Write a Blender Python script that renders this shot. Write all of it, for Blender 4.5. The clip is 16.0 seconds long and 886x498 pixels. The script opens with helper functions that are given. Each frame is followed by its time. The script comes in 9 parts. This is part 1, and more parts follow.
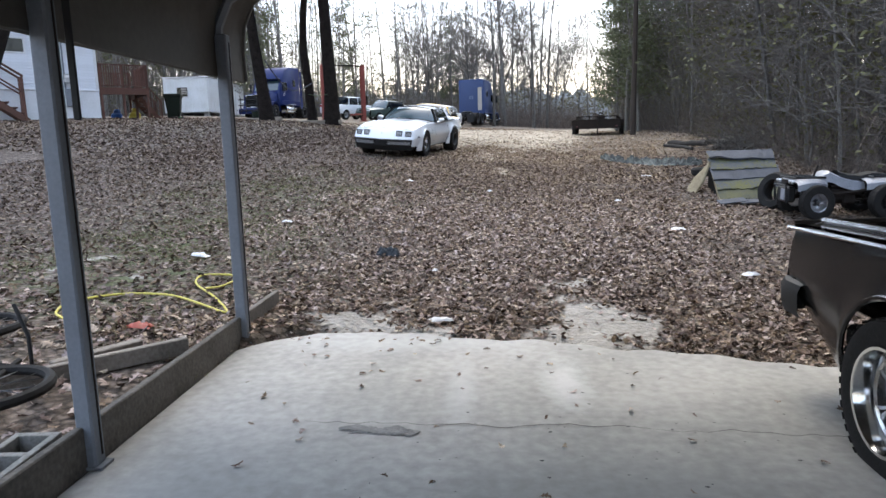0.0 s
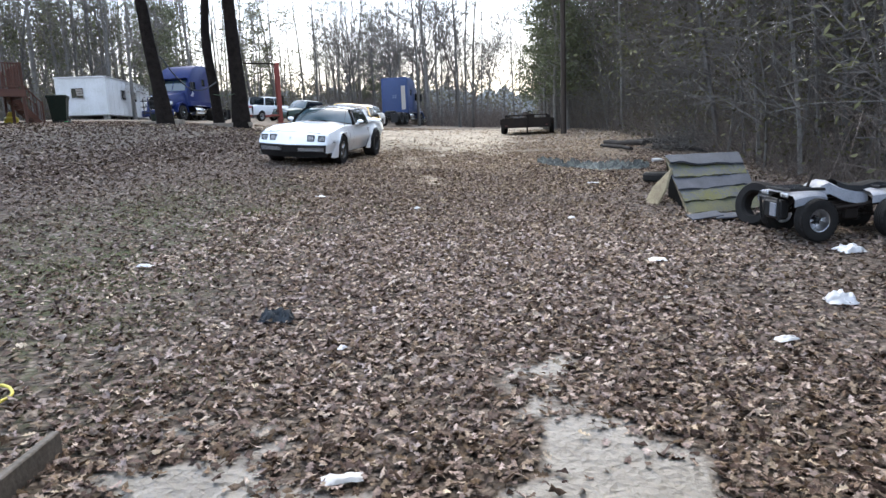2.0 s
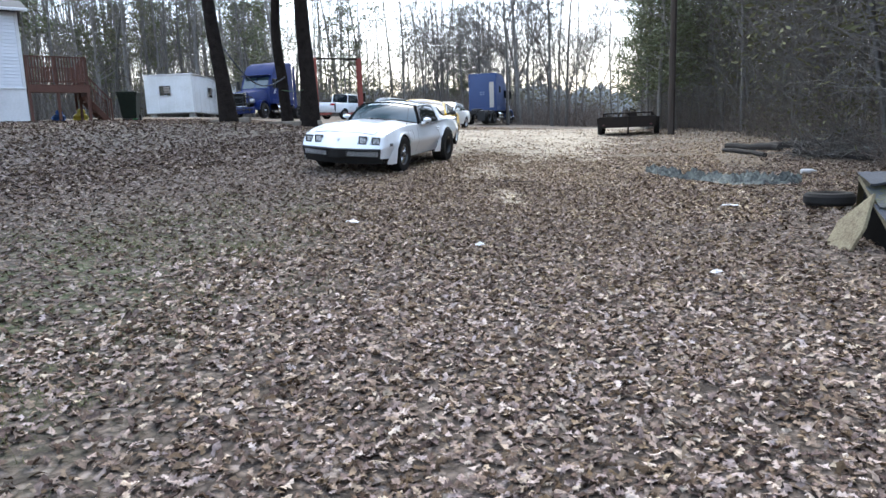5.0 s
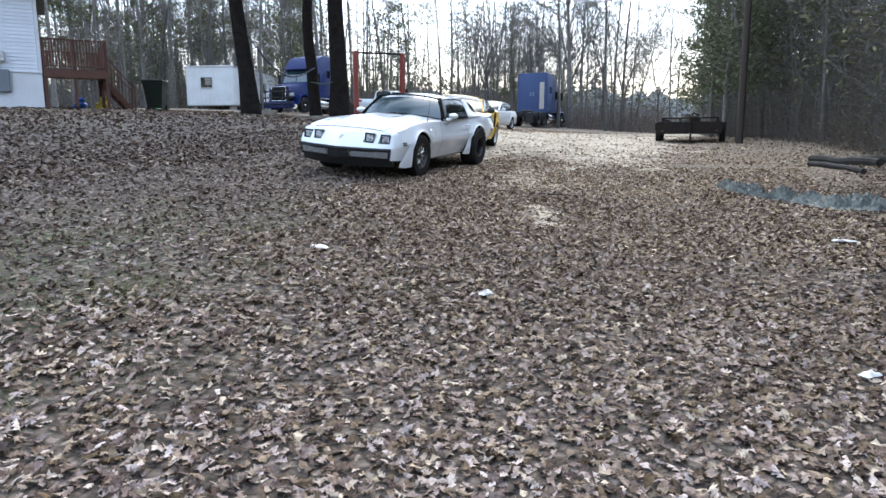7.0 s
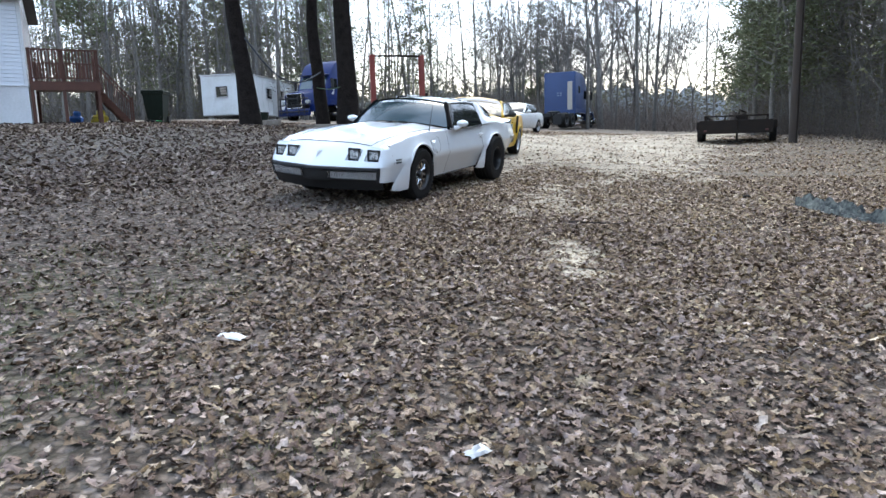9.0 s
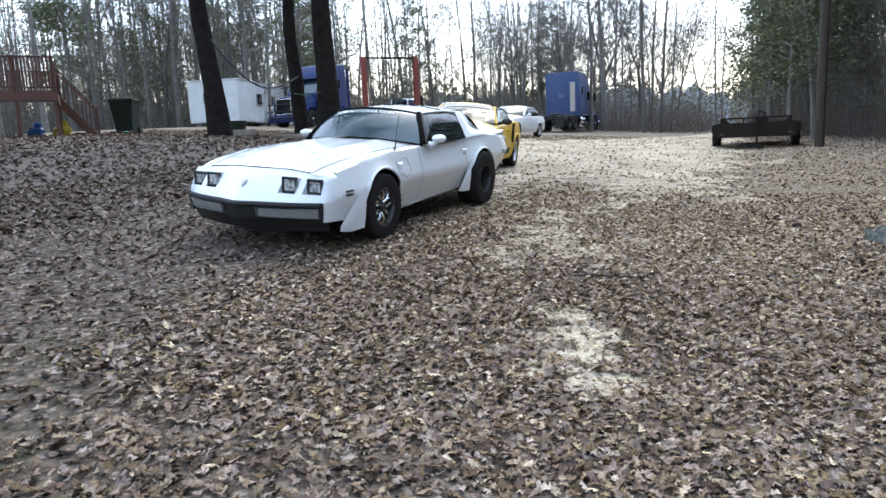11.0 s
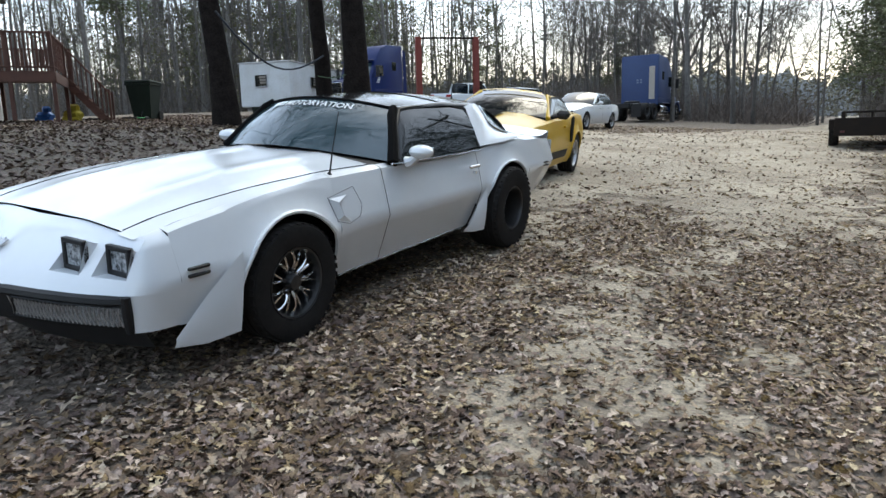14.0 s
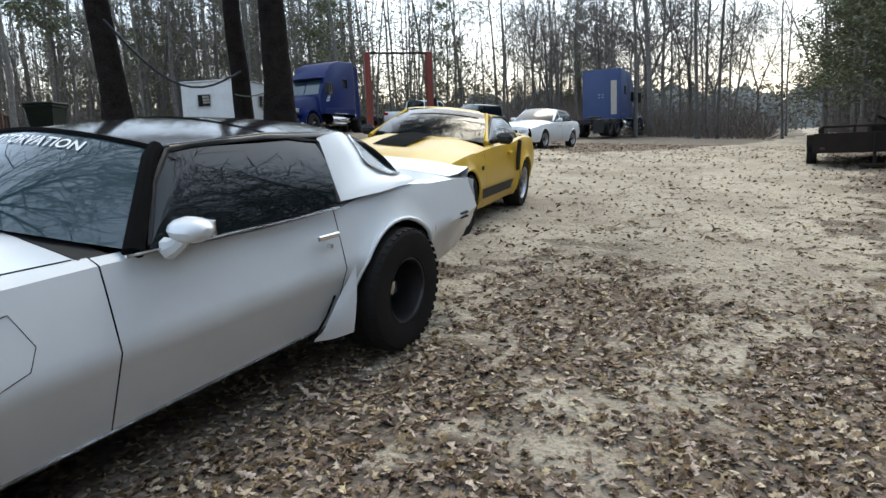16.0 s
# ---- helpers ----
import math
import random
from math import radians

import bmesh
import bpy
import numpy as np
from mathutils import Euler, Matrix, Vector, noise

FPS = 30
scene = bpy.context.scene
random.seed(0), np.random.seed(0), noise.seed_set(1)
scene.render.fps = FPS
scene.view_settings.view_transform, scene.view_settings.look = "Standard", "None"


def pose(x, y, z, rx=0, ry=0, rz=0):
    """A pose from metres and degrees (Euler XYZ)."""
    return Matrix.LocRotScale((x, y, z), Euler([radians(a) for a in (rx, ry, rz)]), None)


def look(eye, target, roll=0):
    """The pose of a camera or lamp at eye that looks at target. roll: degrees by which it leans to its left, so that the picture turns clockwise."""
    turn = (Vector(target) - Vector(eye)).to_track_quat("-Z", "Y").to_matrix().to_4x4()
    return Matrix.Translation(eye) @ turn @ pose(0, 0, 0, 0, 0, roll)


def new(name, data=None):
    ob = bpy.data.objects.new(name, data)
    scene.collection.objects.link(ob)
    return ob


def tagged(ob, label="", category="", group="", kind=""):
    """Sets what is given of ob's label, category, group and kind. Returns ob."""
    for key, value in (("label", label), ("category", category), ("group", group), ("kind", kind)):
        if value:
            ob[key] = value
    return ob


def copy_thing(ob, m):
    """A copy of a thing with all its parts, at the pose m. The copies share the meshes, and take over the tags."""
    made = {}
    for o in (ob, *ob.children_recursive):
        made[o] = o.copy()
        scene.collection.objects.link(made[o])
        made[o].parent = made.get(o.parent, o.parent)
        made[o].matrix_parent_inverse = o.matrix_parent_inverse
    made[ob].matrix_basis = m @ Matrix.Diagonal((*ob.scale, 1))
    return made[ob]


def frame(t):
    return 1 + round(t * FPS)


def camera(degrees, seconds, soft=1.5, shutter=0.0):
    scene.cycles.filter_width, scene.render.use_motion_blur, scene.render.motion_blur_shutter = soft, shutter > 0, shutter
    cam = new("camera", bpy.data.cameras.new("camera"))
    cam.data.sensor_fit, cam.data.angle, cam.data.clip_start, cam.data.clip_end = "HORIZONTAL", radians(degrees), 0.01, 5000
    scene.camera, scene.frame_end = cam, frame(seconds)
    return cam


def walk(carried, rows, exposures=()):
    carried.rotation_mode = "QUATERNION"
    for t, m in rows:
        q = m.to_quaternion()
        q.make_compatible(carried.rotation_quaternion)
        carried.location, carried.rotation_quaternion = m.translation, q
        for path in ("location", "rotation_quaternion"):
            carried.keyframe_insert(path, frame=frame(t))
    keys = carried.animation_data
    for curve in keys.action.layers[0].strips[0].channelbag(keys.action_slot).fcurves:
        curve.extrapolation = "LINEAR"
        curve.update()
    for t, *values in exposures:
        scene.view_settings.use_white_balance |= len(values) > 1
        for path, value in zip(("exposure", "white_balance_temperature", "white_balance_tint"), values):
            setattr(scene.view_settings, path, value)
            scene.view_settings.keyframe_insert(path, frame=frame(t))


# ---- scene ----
cam = camera(67.0, 16.0)
SKY_STRENGTH = 0.09
CLOUD_STRENGTH = 0.42
PATH = [
    (0, (1.683, -0.159, 1.308), (1.157, 1.744, 0.99), -1.5),
    (0.5, (1.524, 0.354, 1.334), (1.181, 2.307, 1.078), -0.7),
    (1, (1.462, 0.934, 1.35), (1.119, 2.88, 1.038), -1.3),
    (1.5, (1.365, 1.459, 1.357), (0.932, 3.39, 1.068), 1.0),
    (2, (1.264, 1.95, 1.426), (0.945, 3.897, 1.098), -2.4),
    (2.5, (1.208, 2.532, 1.46), (0.718, 4.442, 1.129), -0.1),
    (3, (1.072, 2.98, 1.494), (0.687, 4.918, 1.183), -2.6),
    (3.5, (1.047, 3.523, 1.499), (0.493, 5.415, 1.159), -2.4),
    (4, (0.935, 4.035, 1.503), (0.532, 5.963, 1.153), -1.9),
    (4.5, (0.928, 4.541, 1.461), (0.475, 6.472, 1.203), -0.2),
    (4.7, (0.942, 4.765, 1.5), (0.388, 6.661, 1.187), -1.9),
    (6.8, (0.683, 7.243, 1.436), (0.061, 9.113, 1.099), -2.3),
    (7, (0.66, 7.451, 1.469), (-0.047, 9.295, 1.153), -0.2),
    (7.5, (0.505, 7.888, 1.564), (-0.146, 9.754, 1.259), -1.1),
    (8, (0.42, 8.524, 1.563), (-0.386, 10.326, 1.239), -1.8),
    (8.5, (0.238, 9.065, 1.579), (-0.534, 10.88, 1.251), -1.2),
    (9, (0.16, 9.621, 1.614), (-0.63, 11.433, 1.308), -1.6),
    (9.5, (0.079, 10.17, 1.64), (-0.711, 11.971, 1.278), -1.5),
    (10, (-0.077, 10.635, 1.731), (-0.776, 12.492, 1.483), -1.4),
    (10.2, (-0.108, 10.85, 1.748), (-0.905, 12.667, 1.494), -0.7),
    (12.3, (-0.796, 13.139, 1.91), (-1.561, 14.95, 1.54), -4.4),
    (12.5, (-0.861, 13.422, 1.909), (-1.647, 15.22, 1.525), -3.6),
    (13, (-0.961, 13.933, 1.966), (-1.844, 15.705, 1.676), 0.1),
    (13.5, (-1.063, 14.435, 2.005), (-1.83, 16.256, 1.701), -3.9),
    (14, (-1.106, 14.983, 2.039), (-2.088, 16.692, 1.703), -1.5),
    (14.5, (-1.244, 15.575, 2.107), (-1.887, 17.416, 1.666), -2.3),
    (15, (-1.31, 16.089, 2.123), (-2.206, 17.839, 1.754), -1.7),
    (15.5, (-1.428, 16.588, 2.192), (-2.273, 18.377, 1.898), -2.8),
    (16, (-1.584, 17.185, 2.178), (-2.488, 18.945, 1.887), -2.4),
]
walk(cam, [(t, look(eye, target, roll)) for t, eye, target, roll in PATH], [(0, 1.92, 6450, 5), (3.5, 2.09, 6250, 4), (9, 1.95, 6050, 1), (10.5, 1.98, 6100, 1), (12.6, 1.68, 6150, 0), (14.5, 1.4, 6550, -1), (16, 1.4, 6600, -1)])
# ---- light ----
world = bpy.data.worlds.new("sky")
scene.world = world
world.use_nodes = True
wn = world.node_tree
sky = wn.nodes.new("ShaderNodeTexSky")
sky.sky_type = "NISHITA"
sky.sun_disc = False
SUN_EL, SUN_AZ = 55.0, -10.0
sky.sun_elevation = radians(SUN_EL)
sky.sun_rotation = radians(SUN_AZ)
sky.altitude, sky.air_density, sky.dust_density, sky.ozone_density = 100, 1.0, 3.0, 1.0
wn.nodes["Background"].inputs["Strength"].default_value = SKY_STRENGTH
# evening warmth low over the horizon
way = wn.nodes.new("ShaderNodeTexCoord")
split = wn.nodes.new("ShaderNodeSeparateXYZ")
wn.links.new(way.outputs["Generated"], split.inputs[0])
low = wn.nodes.new("ShaderNodeMapRange")
low.interpolation_type = "SMOOTHSTEP"
low.inputs[1].default_value, low.inputs[2].default_value = 0.02, 0.24
wn.links.new(split.outputs[2], low.inputs[0])
tint = wn.nodes.new("ShaderNodeMix")
tint.data_type = "RGBA"
tint.inputs[6].default_value, tint.inputs[7].default_value = (1.05, 0.86, 0.66, 1), (1, 1, 1, 1)
wn.links.new(low.outputs[0], tint.inputs[0])
glow = wn.nodes.new("ShaderNodeMix")
glow.data_type, glow.blend_type = "RGBA", "MULTIPLY"
glow.inputs[0].default_value = 1.0
wn.links.new(sky.outputs[0], glow.inputs[6])
wn.links.new(tint.outputs[2], glow.inputs[7])
wn.links.new(glow.outputs[2], wn.nodes["Background"].inputs["Color"])
# an even veil of high cloud over the whole sky
cloud = wn.nodes.new("ShaderNodeBackground")
cloud.inputs["Strength"].default_value = CLOUD_STRENGTH
veil = wn.nodes.new("ShaderNodeMix")
veil.data_type, veil.blend_type = "RGBA", "MULTIPLY"
veil.inputs[0].default_value = 1.0
veil.inputs[6].default_value = (0.86, 0.95, 1.22, 1)
wn.links.new(tint.outputs[2], veil.inputs[7])
wn.links.new(veil.outputs[2], cloud.inputs["Color"])
both = wn.nodes.new("ShaderNodeAddShader")
wn.links.new(wn.nodes["Background"].outputs[0], both.inputs[0])
wn.links.new(cloud.outputs[0], both.inputs[1])
wn.links.new(both.outputs[0], wn.nodes["World Output"].inputs["Surface"])
sun = new("sun", bpy.data.lights.new("sun", "SUN"))
sun.data.energy, sun.data.angle, sun.data.color = 0.5, radians(25), (1.0, 0.9, 0.78)
sun.matrix_world = look((0, 0, 30), Vector((0, 0, 30)) - Vector((math.sin(radians(SUN_AZ)) * math.cos(radians(SUN_EL)), math.cos(radians(SUN_AZ)) * math.cos(radians(SUN_EL)), math.sin(radians(SUN_EL)))))


# ---- materials ----
def material(name, color, rough=0.6, metal=0.0, second=None, scale=6.0, fine=60.0, bump=0.0, island=0.0, spec=0.5, coat=0.0, amount=0.5, objrand=0.0):
    m = bpy.data.materials.new(name)
    m.use_nodes = True
    t = m.node_tree
    b = t.nodes["Principled BSDF"]
    second = second or tuple(c * 0.72 for c in color)
    co = t.nodes.new("ShaderNodeTexCoord")
    n1, n2 = t.nodes.new("ShaderNodeTexNoise"), t.nodes.new("ShaderNodeTexNoise")
    n1.inputs["Scale"].default_value, n2.inputs["Scale"].default_value = scale, fine
    n1.inputs["Detail"].default_value, n2.inputs["Detail"].default_value = 4, 3
    for n in (n1, n2):
        t.links.new(co.outputs["Object"], n.inputs["Vector"])
    add = t.nodes.new("ShaderNodeMath")
    add.operation = "MULTIPLY_ADD"
    add.inputs[1].default_value = 0.5
    t.links.new(n2.outputs["Fac"], add.inputs[0])
    half = t.nodes.new("ShaderNodeMath")
    half.operation = "MULTIPLY"
    half.inputs[1].default_value = 0.5
    t.links.new(n1.outputs["Fac"], half.inputs[0])
    t.links.new(half.outputs[0], add.inputs[2])
    ramp = t.nodes.new("ShaderNodeMapRange")
    ramp.inputs[1].default_value, ramp.inputs[2].default_value = 0.5 - 0.12 / max(amount, 0.05), 0.5 + 0.12 / max(amount, 0.05)
    t.links.new(add.outputs[0], ramp.inputs[0])
    mix = t.nodes.new("ShaderNodeMix")
    mix.data_type = "RGBA"
    mix.inputs[6].default_value, mix.inputs[7].default_value = (*color, 1), (*second, 1)
    t.links.new(ramp.outputs[0], mix.inputs[0])
    out = mix.outputs[2]
    if island or objrand:
        hs = t.nodes.new("ShaderNodeHueSaturation")
        if island:
            src = t.nodes.new("ShaderNodeNewGeometry").outputs["Random Per Island"]
        else:
            src = t.nodes.new("ShaderNodeObjectInfo").outputs["Random"]
        amp = island or objrand
        mr = t.nodes.new("ShaderNodeMapRange")
        mr.inputs[3].default_value, mr.inputs[4].default_value = 1 - amp, 1 + amp
        t.links.new(src, mr.inputs[0])
        t.links.new(mr.outputs[0], hs.inputs["Value"])
        t.links.new(out, hs.inputs["Color"])
        out = hs.outputs[0]
    t.links.new(out, b.inputs["Base Color"])
    b.inputs["Roughness"].default_value, b.inputs["Metallic"].default_value = rough, metal
    b.inputs["Specular IOR Level"].default_value = spec
    if coat:
        b.inputs["Coat Weight"].default_value, b.inputs["Coat Roughness"].default_value = coat, 0.06
    if bump:
        bp = t.nodes.new("ShaderNodeBump")
        bp.inputs["Strength"].default_value, bp.inputs["Distance"].default_value = min(1.0, bump), 0.02
        t.links.new(add.outputs[0], bp.inputs["Height"])
        t.links.new(bp.outputs[0], b.inputs["Normal"])
    return m


def glass_material(name, tint, rough=0.03, ior=1.5, spec=0.42):
    """Dark tinted car glass: glossy film over a dark body."""
    m = material(name, tint, rough=rough, spec=spec, scale=3, fine=30, amount=0.2)
    m.node_tree.nodes["Principled BSDF"].inputs["IOR"].default_value = ior
    return m


# ---- geometry helpers ----
class Geo:
    """A bag of vertices and faces that becomes one mesh."""

    def __init__(self):
        self.v, self.f = [], []

    def add(self, vs, fs, m=None):
        o = len(self.v)
        self.v += [tuple(m @ Vector(p)) for p in vs] if m else [tuple(p) for p in vs]
        self.f += [tuple(i + o for i in f) for f in fs]
        return self

    def grid(self, rows, closed=False, m=None, flip=False):
        n = len(rows[0])
        fs = []
        for i in range(len(rows) - 1):
            for j in range(n if closed else n - 1):
                k = (j + 1) % n
                q = (i * n + j, i * n + k, (i + 1) * n + k, (i + 1) * n + j)
                fs.append(q[::-1] if flip else q)
        return self.add([p for r in rows for p in r], fs, m)

    def box(self, c, s, b=0.0, m=None):
        """A box with centre c, size s and chamfered edges b."""
        hx, hy, hz = (q / 2 for q in s)
        b = min(b, hx * 0.9, hy * 0.9, hz * 0.9)
        if b <= 0:
            vs = [(c[0] + sx * hx, c[1] + sy * hy, c[2] + sz * hz) for sz in (-1, 1) for sx, sy in ((-1, -1), (1, -1), (1, 1), (-1, 1))]
            return self.add(vs, [(3, 2, 1, 0), (4, 5, 6, 7), (0, 1, 5, 4), (1, 2, 6, 5), (2, 3, 7, 6), (3, 0, 4, 7)], m)
        rows = []
        for z, k in ((-hz, b), (-hz + b, 0), (hz - b, 0), (hz, b)):
            x, y = hx - k, hy - k
            rows.append([(c[0] + p, c[1] + q, c[2] + z) for p, q in ((-x + b - k, -y), (x - b + k, -y), (x, -y + b - k), (x, y - b + k), (x - b + k, y), (-x + b - k, y), (-x, y - b + k), (-x, -y + b - k))])
        self.grid(rows, True, m)
        o = len(self.v)
        self.f += [tuple(range(o - 32, o - 24))[::-1], tuple(range(o - 8, o))]
        return self

    def tube(self, pts, radii, n=8, caps=True, m=None):
        pts = [Vector(p) for p in pts]
        if not hasattr(radii, "__len__"):
            radii = [radii] * len(pts)
        rows, side = [], None
        for i, p in enumerate(pts):
            d = (pts[min(i + 1, len(pts) - 1)] - pts[max(i - 1, 0)]).normalized()
            if side is None:
                side = d.cross(Vector((0, 0, 1)) if abs(d.z) < 0.9 else Vector((1, 0, 0))).normalized()
            side = (side - d * side.dot(d)).normalized()
            up = side.cross(d)
            rows.append([p + (side * math.cos(2 * math.pi * k / n) + up * math.sin(2 * math.pi * k / n)) * radii[i] for k in range(n)])
        self.grid(rows, True, m)
        if caps:
            o = len(self.v)
            L = len(pts) * n
            self.f += [tuple(range(o - L, o - L + n))[::-1], tuple(range(o - n, o))]
        return self

    def cyl(self, a, b, r, n=12, r2=None, m=None):
        return self.tube([a, b], [r, r if r2 is None else r2], n, True, m)

    def lathe(self, prof, n=32, m=None):
        """Turn (radius, x) pairs round the x axis."""
        rows = [[(x, r * math.cos(2 * math.pi * k / n), r * math.sin(2 * math.pi * k / n)) for k in range(n)] for r, x in prof]
        return self.grid(rows, True, m)

    def slab(self, outline, depth, m=None):
        """Outline of (x, y) points pushed up in z by depth."""
        n = len(outline)
        vs = [(x, y, 0) for x, y in outline] + [(x, y, depth) for x, y in outline]
        return self.add(vs, [tuple(range(n))[::-1], tuple(range(n, 2 * n))] + [(i, (i + 1) % n, n + (i + 1) % n, n + i) for i in range(n)], m)

    def mesh(self, name, mat, smooth=35):
        me = bpy.data.meshes.new(name)
        me.from_pydata(self.v, [], self.f)
        me.materials.append(mat)
        if smooth:
            me.shade_smooth()
            me.set_sharp_from_angle(angle=radians(smooth))
        me.validate()
        return me


def part(name, geo, mat, parent=None, label="", smooth=35):
    me = geo if isinstance(geo, bpy.types.Mesh) else geo.mesh(name, mat, smooth)
    ob = new(name, me)
    ob.parent = parent
    return tagged(ob, label)


def thing(name, label, category, m=None, group="", kind=""):
    ob = new(name)
    ob.empty_display_size = 0.2
    if m is not None:
        ob.matrix_basis = m
    return tagged(ob, label, category, group, kind)


def lerp(a, b, t):
    return a + (b - a) * t


def table(xs, ys):
    return lambda x: float(np.interp(x, xs, ys))


# ---- ground ----
BASE_Y = [-60, 4, 6, 7.5, 9, 12, 18, 20, 22, 24, 27, 30, 36, 42, 54, 75, 140, 300]
BASE_Z = [-0.06, -0.05, -0.03, 0.01, 0.1, 0.27, 0.57, 0.67, 0.79, 0.92, 1.0, 1.13, 1.42, 1.6, 1.75, 2.2, 3.3, 5.0]
CROSS_X = [-90, -30, -20, -13, -5, -2.5, 0, 5, 40]
CROSS_Y = [4, 18, 26, 42, 80]
CROSS = [[2.2, 1.95, 1.7, 1.15, 0.42, 0.23, 0, -0.06, 0.3],
         [2.2, 2.0, 1.75, 1.2, 0.44, 0.24, 0, -0.05, 0.5],
         [2.2, 1.9, 1.7, 1.36, 0.35, 0.16, 0, -0.05, 0.6],
         [2.4, 2.0, 1.36, 0.75, 0.24, 0.12, 0, 0.0, 0.8],
         [2.7, 2.3, 1.8, 1.0, 0.3, 0.1, 0, 0.0, 0.8]]
PORT_O, PORT_A = Vector((-0.8, 3.76, 0)), radians(11.0)
PORT = pose(PORT_O.x, PORT_O.y, -0.03, 0, 0, 11.0)   # carport frame: y outward along its axis, x to its right


def slab_end(x):
    """Where the slab's broken front edge lies, along the carport's axis."""
    return np.interp(x, [-0.05, 0.3, 0.64, 1.96, 2.76, 3.51, 5.8], [-0.12, 0.2, 0.33, 0.06, -0.17, -0.42, -1.0])




def heights(x, y):
    """Height of the ground at arrays of x and y."""
    x, y = np.asarray(x, float), np.asarray(y, float)
    b = np.interp(y, BASE_Y, BASE_Z)
    rows = np.array([np.interp(x, CROSS_X, r) for r in CROSS])
    k = np.clip(np.interp(y, CROSS_Y, range(5)), 0, 3.9999)
    i = k.astype(int)
    c = np.take_along_axis(rows, i[None], 0)[0] * (1 - (k - i)) + np.take_along_axis(rows, i[None] + 1, 0)[0] * (k - i)
    bumps = 0.018 * np.sin(x * 1.7 + 0.6 * np.sin(y * 0.9)) * np.sin(y * 1.3 + 0.4) + 0.008 * np.sin(x * 5.1 + y * 2.3) * np.sin(y * 4.3 - x)
    h = b + c + bumps
    dx, dy = x - PORT_O.x, y - PORT_O.y
    px, py = dx * math.cos(PORT_A) + dy * math.sin(PORT_A), -dx * math.sin(PORT_A) + dy * math.cos(PORT_A)
    inside = np.clip((px + 0.1) / 0.08, 0, 1) * np.clip((slab_end(px) + 0.1 - py) / 0.12, 0, 1) * np.clip((5.9 - px) / 0.2, 0, 1)
    return h * (1 - inside) - 0.12 * inside


def height(x, y):
    return float(heights(np.array([x]), np.array([y]))[0])


def stand(x, y, turn=0.0, lift=0.0, reach=0.0):
    """Pose on the ground; with reach, tilted to the slope over that distance."""
    z = height(x, y)
    if not reach:
        return pose(x, y, z + lift, 0, 0, turn)
    a, b = (height(x + reach, y) - height(x - reach, y)) / (2 * reach), (height(x, y + reach) - height(x, y - reach)) / (2 * reach)
    zm = (height(x + reach, y) + height(x - reach, y) + height(x, y + reach) + height(x, y - reach)) / 4
    n = Vector((-a, -b, 1)).normalized()
    return Matrix.Translation((x, y, zm + lift)) @ Vector((0, 0, 1)).rotation_difference(n).to_matrix().to_4x4() @ pose(0, 0, 0, 0, 0, turn)


